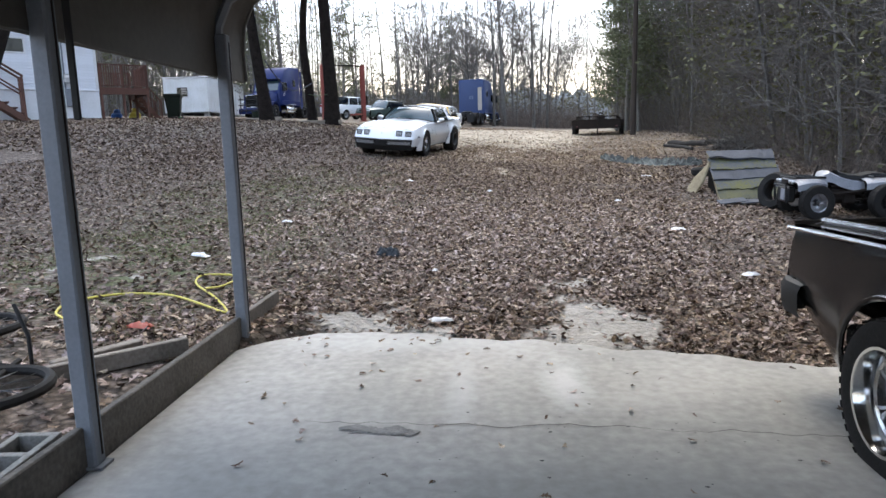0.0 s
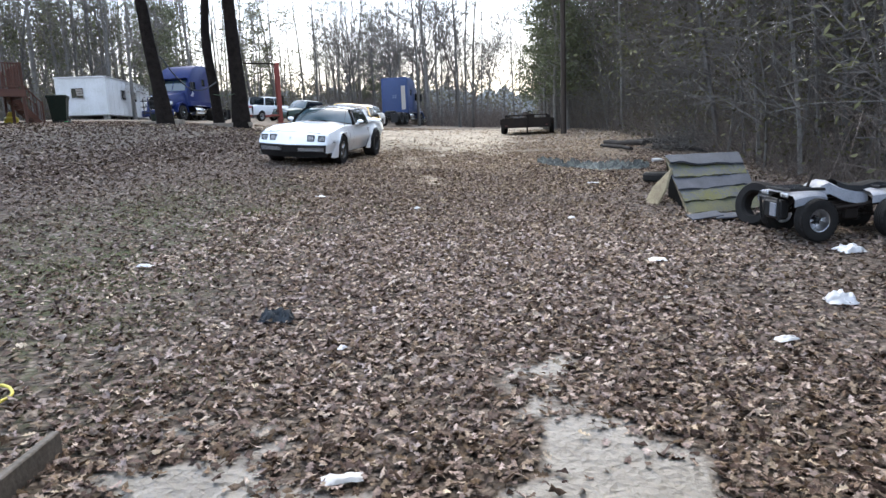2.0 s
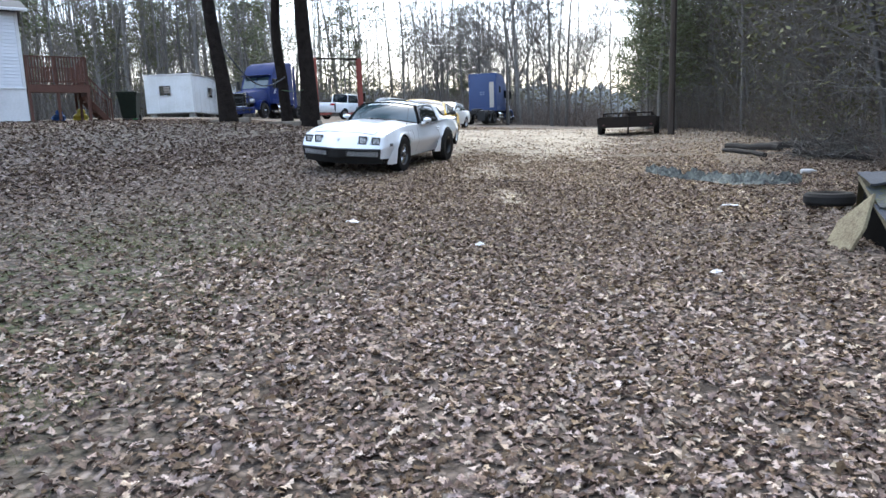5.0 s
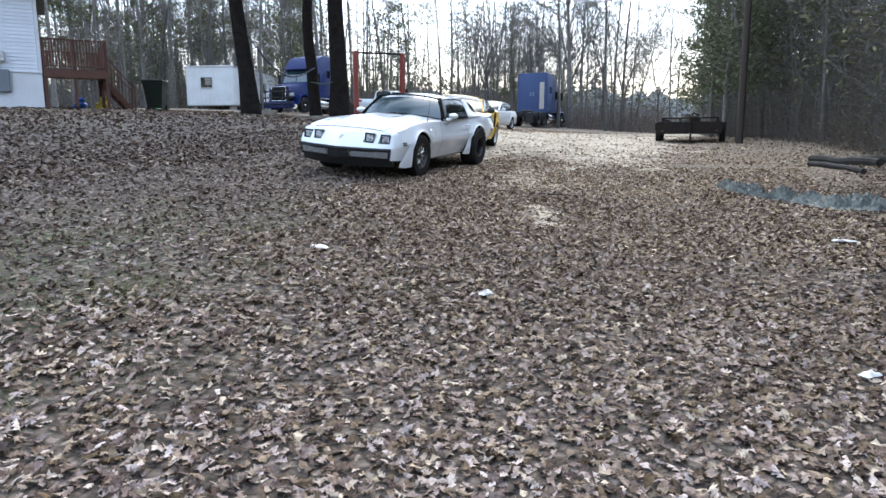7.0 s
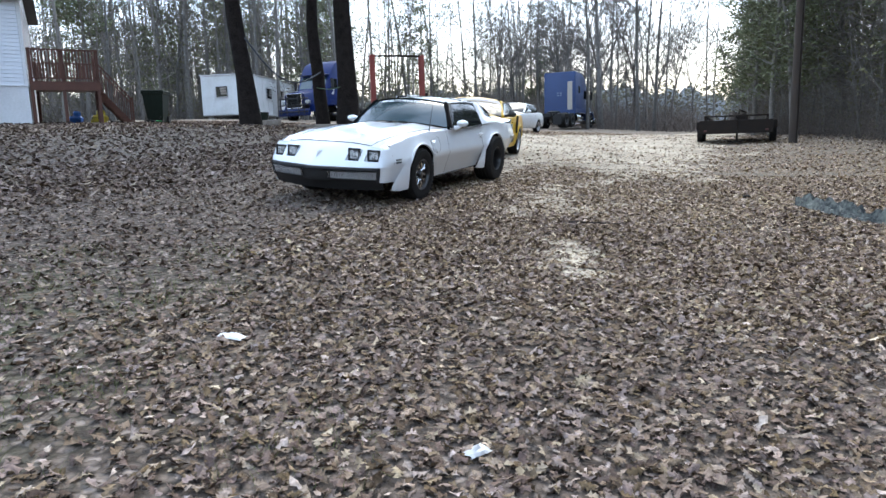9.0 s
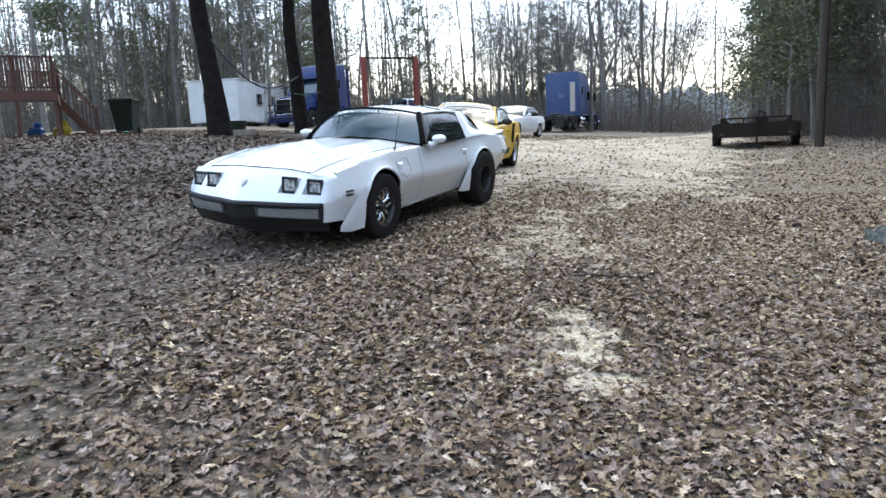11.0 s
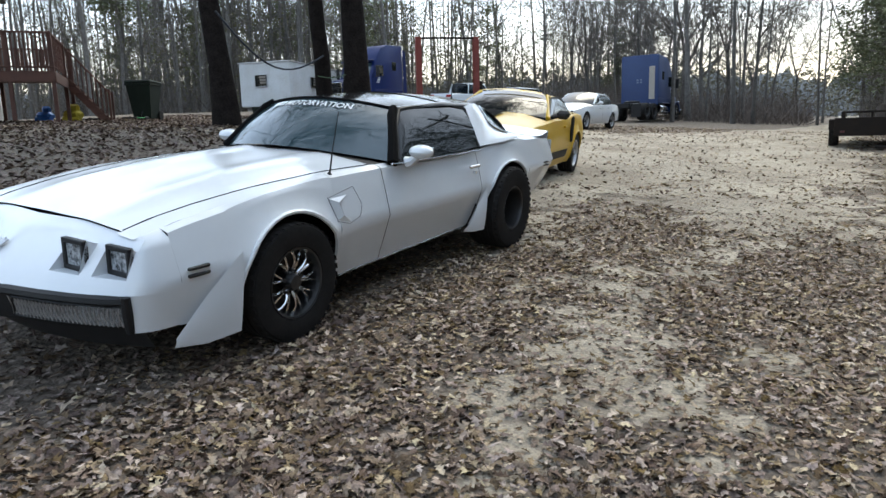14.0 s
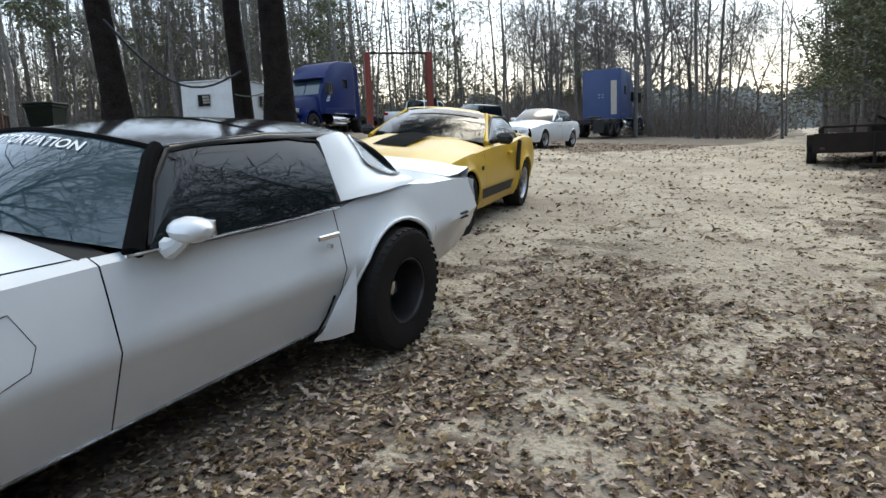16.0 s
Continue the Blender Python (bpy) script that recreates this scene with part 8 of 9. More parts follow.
SLATE = material("blue_grey_shingle", (0.06, 0.066, 0.08), 0.9, second=(0.035, 0.039, 0.048), scale=5, fine=60, bump=0.4, amount=0.7)


MOSSY_SLATE = material("slate_with_moss", (0.055, 0.06, 0.068), 0.95, second=(0.085, 0.085, 0.028), scale=3.2, fine=30, bump=0.6, amount=1.6)


def wrecked_roof():
    """Shingled roof of a collapsed kennel lying near the wood."""
    eave_l, eave_r = Vector((3.18, 11.7, 0.2)), Vector((4.18, 12.02, 0.27))
    top_l, top_r = Vector((3.1, 13.2, 0.98)), Vector((4.24, 13.25, 0.99))
    t = thing("collapsed_kennel", "collapsed wooden kennel roof with mossy grey shingles", "kennel")
    rnd = random.Random(6)
    up = (top_l - eave_l)
    n = (eave_r - eave_l).cross(up).normalized()
    deck = Geo()
    deck.add([eave_l - n * 0.05, eave_r - n * 0.05, top_r - n * 0.05, top_l - n * 0.05, eave_l - n * 0.01, eave_r - n * 0.01, top_r - n * 0.01, top_l - n * 0.01], [(3, 2, 1, 0), (4, 5, 6, 7), (0, 1, 5, 4), (1, 2, 6, 5), (2, 3, 7, 6), (3, 0, 4, 7)])
    roof = part("roof_deck", deck, ROTTEN, t, smooth=0)
    for row in range(5):      # long sagging courses, bare and mossy by turns
        f0, f1 = row / 5 - 0.02, min(1.02, (row + 1) / 5 + 0.05)
        lift = 0.08 if row == 4 else 0.04
        a, c = [], []
        u0, u1 = rnd.uniform(-0.06, 0.01), 1 + rnd.uniform(-0.03, 0.03)
        for k in range(33):
            u = lerp(u0, u1, k / 32)
            w = f0 + 0.03 * noise.noise(Vector((u * 3, row * 3.1, 0))) + 0.012 * noise.noise(Vector((u * 14, row, 2))) + 0.004 * rnd.uniform(-1, 1)
            sag = n * (lift * (1.3 - 0.7 * u) + 0.03 * noise.noise(Vector((u * 4, row * 2.0, 5))))
            a.append(lerp(lerp(eave_l, eave_r, u), lerp(top_l, top_r, u), w) + sag)
            c.append(lerp(lerp(eave_l, eave_r, u), lerp(top_l, top_r, u), f1) + n * (0.006 + 0.01 * rnd.random()))
        crease = lambda p, q, f: lerp(p, q, f) + n * (0.012 * rnd.random() - 0.01 * f)
        g = Geo().grid([[p - n * 0.03 for p in a], a] + [[crease(p, q, f) for p, q in zip(a, c)] for f in (0.25, 0.5, 0.75)] + [c])
        part("shingle_course", g, (MOSSY, MOSSY_SLATE, SLATE, MOSSY_SLATE, SLATE)[row], roof, smooth=20)
    back_l, back_r = top_l + Vector((0.25, 1.0, -0.7)), top_r + Vector((0.25, 1.0, -0.7))
    part("rear_slope", Geo().add([top_l, top_r, back_r, back_l, top_l - Vector((0, 0, 0.04)), top_r - Vector((0, 0, 0.04)), back_r - Vector((0, 0, 0.04)), back_l - Vector((0, 0, 0.04))], [(0, 1, 2, 3), (7, 6, 5, 4), (0, 4, 5, 1), (2, 6, 7, 3), (0, 3, 7, 4), (1, 5, 6, 2)]), MOSSY, t, smooth=0)
    # tilted gable board with its broken opening
    p = [Vector((2.72, 12.8, 0.28)), Vector((2.82, 12.42, 0.22)), Vector((2.98, 12.5, 0.5)), Vector((3.10, 12.7, 0.82)), Vector((2.86, 12.92, 0.52))]
    k = Vector((0.03, 0.012, -0.005))
    part("gable_board", Geo().add(p + [q + k for q in p], [(0, 1, 2, 3, 4), (9, 8, 7, 6, 5)] + [(i, (i + 1) % 5, 5 + (i + 1) % 5, 5 + i) for i in range(5)]), ROTTEN, t, smooth=0)
    # near-black sheets put in for the shade inside the kennel's opening
    part("inside_shade", Geo().add([Vector((3.2, 11.75, 0.1)), Vector((4.1, 11.9, 0.1)), Vector((4.2, 13.2, 0.1)), Vector((3.14, 13.15, 0.1)), Vector((3.2, 11.78, 0.2)), Vector((4.1, 11.93, 0.22)), Vector((4.2, 13.2, 0.93)), Vector((3.14, 13.15, 0.93))], [(0, 1, 5, 4), (1, 2, 6, 5), (2, 3, 7, 6), (3, 0, 4, 7)]), DARK_GAP, t, smooth=0)
    for x, y, w, r in ((3.32, 11.38, 0.42, 10), (3.6, 11.3, 0.26, -25)):
        part("loose_shingle", Geo().box((0, 0, 0), (w, 0.25, 0.02), 0.004, pose(x, y, height(x, y) + 0.06, 8, -6, r)), SLATE, t)
    ty = Geo().lathe([(0.17, 0.02), (0.2, 0.0), (0.29, 0.01), (0.32, 0.05), (0.32, 0.13), (0.29, 0.17), (0.2, 0.18), (0.17, 0.16), (0.17, 0.02)], 24)
    # separate tyre added where the quad's turned far front wheel shows
    ob = part("old_tyre", Geo().lathe([(0.15, 0.03), (0.17, 0.0), (0.26, 0.0), (0.29, 0.04), (0.29, 0.16), (0.26, 0.2), (0.17, 0.2), (0.15, 0.17), (0.15, 0.03)], 24), RUBBER)
    ob.matrix_basis = stand(3.8, 10.95, 35, 0.28) @ pose(0, 0, 0, 0, 12, 0)
    tagged(ob, "black tyre in place of the quad bike's far front wheel", "tyre")
    bottle = Geo().lathe([(0.001, 0), (0.04, 0.004), (0.045, 0.02), (0.045, 0.2), (0.03, 0.25), (0.016, 0.28), (0.016, 0.31), (0.001, 0.312)], 16)
    ob = part("plastic_bottle", bottle, BAG_WHITE)
    ob.matrix_basis = stand(3.8, 19.5, 20, 0.06)
    tagged(ob, "white plastic bottle lying in the leaves", "bottle")
    ob = part("old_tyre", ty, RUBBER)
    ob.matrix_basis = stand(3.35, 15.4, 0, 0.02) @ pose(0, 0, 0, 0, -90, 0)
    tagged(ob, "old black tyre lying flat in leaves", "tyre")


wrecked_roof()


def quad(x, y, turn):
    q = thing("quad_bike", "derelict quad bike, white plastics, black seat, no handlebar", "quad bike", stand(x, y, turn, -0.02) @ Matrix.Diagonal((0.9, 0.8, 0.92, 1)))
    fr = Geo()
    for s in (-1, 1):
        fr.tube([(s * 0.15, -0.62, 0.3), (s * 0.17, 0.5, 0.27), (s * 0.14, 0.62, 0.42), (s * 0.12, 0.1, 0.48), (s * 0.12, -0.42, 0.52), (s * 0.15, -0.62, 0.3)], 0.016, 6)
        fr.tube([(s * 0.16, -0.5, 0.3), (s * 0.4, -0.54, 0.26)], 0.018, 6).tube([(s * 0.16, -0.42, 0.34), (s * 0.4, -0.54, 0.28)], 0.014, 6)
        fr.tube([(s * 0.1, 0.35, 0.3), (s * 0.14, 0.55, 0.25)], 0.025, 6).tube([(s * 0.13, -0.45, 0.52), (s * 0.33, -0.54, 0.3)], 0.022, 6)
    fr.tube([(-0.4, 0.56, 0.25), (0.4, 0.56, 0.25)], 0.025, 8)
    part("frame", fr, BLACK_STEEL, q)
    part("engine", Geo().box((0, 0.02, 0.33), (0.34, 0.46, 0.24), 0.05).cyl((0.0, -0.16, 0.4), (0.0, -0.22, 0.54), 0.075, 10).box((0.19, 0.1, 0.3), (0.06, 0.22, 0.18), 0.04), BLACK_STEEL, q)
    part("exhaust", Geo().tube([(0.1, -0.25, 0.42), (0.24, -0.15, 0.36), (0.24, 0.25, 0.4), (0.22, 0.62, 0.45)], [0.02, 0.02, 0.025, 0.05], 8), BLACK_STEEL, q)
    for nm, pts in (("front_rack", ((-0.32, -0.82), (0.32, -0.82), (0.32, -0.36), (-0.32, -0.36))), ("rear_rack", ((-0.3, 0.42), (0.3, 0.42), (0.3, 0.86), (-0.3, 0.86)))):
        g = Geo().tube([(px, py, 0.61) for px, py in pts + pts[:1]], 0.02, 6)
        for k in range(1, 5):
            g.tube([(lerp(pts[0][0], pts[1][0], k / 5), pts[0][1], 0.615), (lerp(pts[0][0], pts[1][0], k / 5), pts[2][1], 0.615)], 0.012, 6)
        part(nm, g, BLACK_TRIM, q)
    for nm, y0, y1 in (("front_fender", -0.86, -0.32), ("rear_fender", 0.3, 0.9)):
        rows = []
        for k in range(9):
            f = k / 8
            yy = lerp(y0, y1, f)
            zz = 0.53 + 0.035 * math.sin(f * math.pi)
            w = 0.5 - 0.16 * (f if y0 < 0 else 1 - f) ** 2
            rows.append([(-w, yy, zz - 0.11), (-w, yy, zz - 0.02), (-w + 0.05, yy, zz + 0.02), (-0.14, yy, zz + 0.045), (0.14, yy, zz + 0.045), (w - 0.05, yy, zz + 0.02), (w, yy, zz - 0.02), (w, yy, zz - 0.11)])
        part(nm, Geo().grid(rows, flip=True), QUAD_WHITE, q)
    rows = []
    for k in range(9):      # tank shroud dropping back to the seat
        f = k / 8
        yy, zz = lerp(-0.42, 0.36, f), float(np.interp(f, [0, 0.2, 0.55, 1], [0.6, 0.72, 0.6, 0.54]))
        w = float(np.interp(f, [0, 0.3, 1], [0.2, 0.19, 0.15]))
        rows.append([(-w - 0.03, yy, zz - 0.16), (-w, yy, zz - 0.03), (-w * 0.6, yy, zz), (w * 0.6, yy, zz), (w, yy, zz - 0.03), (w + 0.03, yy, zz - 0.16)])
    part("tank_shroud", Geo().grid(rows, flip=True), QUAD_WHITE, q)
    part("seat", Geo().grid([[(-0.13, y, z - 0.08), (-0.12, y, z - 0.01), (-0.05, y, z + 0.012), (0.05, y, z + 0.012), (0.12, y, z - 0.01), (0.13, y, z - 0.08)] for y, z in ((-0.06, 0.69), (0.1, 0.64), (0.3, 0.63), (0.5, 0.67), (0.6, 0.66))], flip=True), BLACK_TRIM, q)
    part("steering_post", Geo().cyl((0, -0.5, 0.4), (0, -0.34, 0.78), 0.018, 8), BLACK_STEEL, q)
    nose = part("front_bumper", Geo().box((0, -0.84, 0.36), (0.44, 0.14, 0.24), 0.03).tube([(-0.24, -0.93, 0.24), (-0.24, -0.95, 0.5), (0.24, -0.95, 0.5), (0.24, -0.93, 0.24)], 0.018, 6), BLACK_TRIM, q)
    part("grille_plate", Geo().box((0.08, -0.93, 0.36), (0.16, 0.02, 0.17), 0.008), QUAD_WHITE, nose)
    for s in (-1, 1):
        part("headlight", Geo().box((s * 0.26, -0.872, 0.55), (0.18, 0.04, 0.06), 0.015), LENS, q)
        for yy in (-0.54, 0.56):
            wheel(q, s * 0.56, yy, 0.26, 0.26, 0.2, 0.135, s, style="alloy" if yy < 0 else "steel", spokes=4, dish=0.05, n=22)
    return q


quad(4.52, 10.3, -82)


def barrel():
    x, y = 4.78, 8.0
    b = thing("plastic_barrel", "blue plastic barrel with junk piled on top", "barrel", stand(x, y))
    part("drum", Geo().lathe([(0.001, 0), (0.26, 0), (0.285, 0.03), (0.29, 0.28), (0.30, 0.3), (0.29, 0.32), (0.29, 0.58), (0.30, 0.6), (0.29, 0.62), (0.28, 0.86), (0.265, 0.9), (0.24, 0.9)], 32, pose(0, 0, 0, 0, -90, 0)), BARREL_BLUE, b)
    ob = part("cushion", Geo().box((0, 0, 0), (0.56, 0.5, 0.14), 0.05), RAG)
    ob.matrix_basis = stand(x, y, 20, 0.97)
    tagged(ob, "grey cloth bundle on the barrel", "cloth")
    jug = Geo().box((0, 0, 0.12), (0.34, 0.24, 0.2), 0.05).cyl((0.1, 0, 0.2), (0.1, 0, 0.29), 0.035, 10).tube([(-0.12, 0, 0.2), (-0.12, 0, 0.28), (0.0, 0, 0.28), (0.02, 0, 0.2)], 0.018, 6)
    ob = part("plastic_jug", jug, BAG_WHITE)
    ob.matrix_basis = stand(x - 0.05, y, 10, 1.03)
    tagged(ob, "dirty white plastic jug on the barrel", "jug")


barrel()


def yard_items():
    # wheelie bin and small tub near the deck
    x, y = -20.3, 29.4
    z = height(x, y)
    b = thing("wheelie_bin", "dark wheeled rubbish bin standing in the yard", "bin", pose(x, y, z, 0, 0, 30) @ Matrix.Diagonal((1.1, 1.1, 1.1, 1)))
    rows = [[(sx * w / 2, sy * d / 2, zz) for sx, sy in ((-1, -1), (1, -1), (1, 1), (-1, 1))] for zz, w, d in ((0.06, 0.5, 0.52), (0.5, 0.58, 0.64), (0.98, 0.68, 0.78), (1.0, 0.74, 0.84), (1.05, 0.74, 0.84))]
    g = Geo().grid(rows, True)
    g.f.append((0, 3, 2, 1))
    part("body", g, PLASTIC_DARK, b, smooth=0)
    part("lid", Geo().box((0, 0, 1.09), (0.76, 0.88, 0.07), 0.03), PLASTIC_DARK, b)
    part("handle", Geo().tube([(-0.3, 0.44, 1.02), (-0.3, 0.52, 1.04), (0.3, 0.52, 1.04), (0.3, 0.44, 1.02)], 0.02, 6), PLASTIC_DARK, b)
    for s in (-1, 1):
        part("wheel", Geo().lathe([(0.001, 0), (0.14, 0), (0.14, 0.05), (0.001, 0.05)], 16, pose(s * 0.3 - 0.02, 0.3, 0.14)), RUBBER, b)
    x, y = -16.2, 30.4
    ob = part("plant_tub", Geo().lathe([(0.001, 0), (0.24, 0), (0.28, 0.3), (0.31, 0.5), (0.29, 0.5), (0.26, 0.3)], 20, pose(0, 0, 0, 0, -90, 0)), PLASTIC_DARK)
    ob.matrix_basis = stand(x, y)
    tagged(ob, "small dark plastic tub on the bare soil", "tub")
    # timber border by the oaks
    for x0, y0, x1, y1 in ((-16.0, 28.9, -13.7, 28.2), (-13.0, 28.2, -11.0, 28.9)):
        xm, ym = (x0 + x1) / 2, (y0 + y1) / 2
        ob = part("landscape_timber", Geo().box((0, 0, 0), (math.hypot(x1 - x0, y1 - y0), 0.14, 0.2), 0.02), OLD_BOARD)
        ob.matrix_basis = pose(xm, ym, height(xm, ym) + 0.09, 0, 0, math.degrees(math.atan2(y1 - y0, x1 - x0)))
        tagged(ob, "weathered timber border at the tree base", "timber", "timber borders")
    # bicycles on their sides and toys
    for x, y, mat, lab, turn in ((-19.6, 28.3, GREEN_FRAME, "small green bicycle fallen on the ground", 20), (-21.2, 27.9, GREEN_FRAME, "small green bicycle fallen on the ground", 75)):
        bike(x, y, mat, lab, turn, 0.6, True)
    for x, y, mat, s, lab in ((-21.0, 27.4, YELLOW_TOY, 0.5, "yellow plastic ride-on toy under the deck"), (-21.6, 26.9, BLUE_TOY, 0.45, "blue plastic barrel toy under the deck")):
        ob = part("toy", Geo().box((0, 0, s * 0.45), (s, s * 0.8, s * 0.5), 0.08).box((0, 0.1, s * 0.85), (s * 0.6, s * 0.3, s * 0.5), 0.06).cyl((-s * 0.5, -0.1, 0.1), (s * 0.5, -0.1, 0.1), 0.1, 10), mat)
        ob.matrix_basis = stand(x, y, 30)
        tagged(ob, lab, "toy")


def bike(x, y, mat, label, turn, s=1.0, flat=True):
    m = stand(x, y, turn, 0.09 if flat else 0.0) @ (pose(0, 0, 0, 0, 90, 0) if flat else pose(0, 0, 0, 0, 12, 0)) @ Matrix.Diagonal((s, s, s, 1))
    b = thing("bicycle", label, "bicycle", m, "bicycles")
    b.scale = (s, s, s)
    b.matrix_basis = m
    for yy in (-0.52, 0.52):
        ring = [(0, yy + 0.31 * math.cos(2 * math.pi * k / 28), 0.33 + 0.31 * math.sin(2 * math.pi * k / 28)) for k in range(29)]
        w = part("wheel", Geo().tube(ring, 0.03, 8), RUBBER, b)
        sp = Geo()
        for k in range(14):
            a = 2 * math.pi * k / 14
            sp.cyl((0.02 * (-1) ** k, yy, 0.33), (0, yy + 0.29 * math.cos(a), 0.33 + 0.29 * math.sin(a)), 0.0025, 4)
        sp.cyl((-0.05, yy, 0.33), (0.05, yy, 0.33), 0.022, 8)
        part("spokes", sp, RIM_BLACK, w)
    part("frame", Geo().tube([(0, 0.52, 0.33), (0, 0.12, 0.28), (0, 0.2, 0.72), (0, 0.52, 0.33)], 0.016, 6).tube([(0, 0.12, 0.28), (0, -0.34, 0.66), (0, 0.2, 0.68)], 0.018, 6).tube([(0, -0.3, 0.76), (0, -0.38, 0.6), (0, -0.52, 0.33)], 0.017, 6), mat, b)
    part("handlebar", Geo().tube([(-0.3, -0.2, 0.86), (-0.12, -0.3, 0.84), (0.12, -0.3, 0.84), (0.3, -0.2, 0.86)], 0.012, 6), BLACK_TRIM, b)
    part("saddle", Geo().box((0, 0.2, 0.78), (0.14, 0.26, 0.06), 0.025), BLACK_TRIM, b)
    part("crank", Geo().cyl((-0.08, 0.12, 0.28), (0.08, 0.12, 0.28), 0.07, 12), BLACK_STEEL, b)
    return b


yard_items()
bike(-1.76, 1.87, RUBBER, "dark bicycle lying beside the slab on planks", 90, 0.95, True)
bike(-2.56, 2.5, material("dark_blue_bike_paint", (0.02, 0.035, 0.07), 0.5), "dark blue bicycle lying in the leaves", 100, 0.9, True)


def near_clutter():
    for i, (px, py, turn) in enumerate(((-0.215, -2.0, 4), (-0.23, -2.5, -4))):
        g = Geo()
        L, D, H = 0.4, 0.195, 0.195
        for yy in (-D / 2 + 0.016, D / 2 - 0.016):
            g.box((0, yy, H / 2), (L, 0.032, H), 0.003)
        for xx in (-L / 2 + 0.016, 0, L / 2 - 0.016):
            g.box((xx, 0, H / 2), (0.034, D - 0.06, H), 0.003)
        ob = part("concrete_block", g, BLOCK_GREY)
        ob.matrix_basis = PORT @ pose(px, py, -0.02, 0, 0, turn + 90)
        tagged(ob, "hollow grey concrete block beside the edging board", "concrete block", "concrete blocks")
    ring = [(-2.06, 3.48), (-2.24, 3.6), (-2.35, 3.86), (-2.2, 4.2), (-1.86, 4.3), (-1.5, 4.2), (-1.17, 4.08), (-1.46, 4.38), (-1.8, 4.64), (-1.95, 4.83), (-1.98, 5.0), (-1.8, 5.1), (-1.66, 5.02), (-1.64, 4.9), (-1.64, 4.7), (-1.7, 4.6)]
    h = []
    for k in range(91):
        i = k / 6
        j = min(int(i), len(ring) - 2)
        f = i - j
        p0, p1, p2, p3 = (Vector(ring[max(0, min(len(ring) - 1, j + q))]) for q in (-1, 0, 1, 2))
        p = 0.5 * (2 * p1 + (p2 - p0) * f + (2 * p0 - 5 * p1 + 4 * p2 - p3) * f * f + (3 * p1 - p0 - 3 * p2 + p3) * f ** 3)
        h.append((p.x, p.y, height(p.x, p.y) + 0.028))
    tagged(part("garden_hose", Geo().tube(h, 0.009, 7), HOSE_YELLOW), "loose yellow garden hose on the leaves", "hose")
    lay("plastic_scrap", "scrap of orange plastic on the leaves", "litter", crumple(0.16, 0.1, 0.03, 8.8, 8), ORANGE, -1.49, 3.54, 20, 0.03)
    ob = part("stone", Geo().lathe([(0.001, 0), (0.05, 0.01), (0.06, 0.03), (0.04, 0.05), (0.001, 0.055)], 10, pose(0, 0, 0, 0, -90, 0)), BLACK_STEEL)
    ob.matrix_basis = stand(0.35, 20.6)
    tagged(ob, "small dark stone on the sandy drive", "stone")


near_clutter()

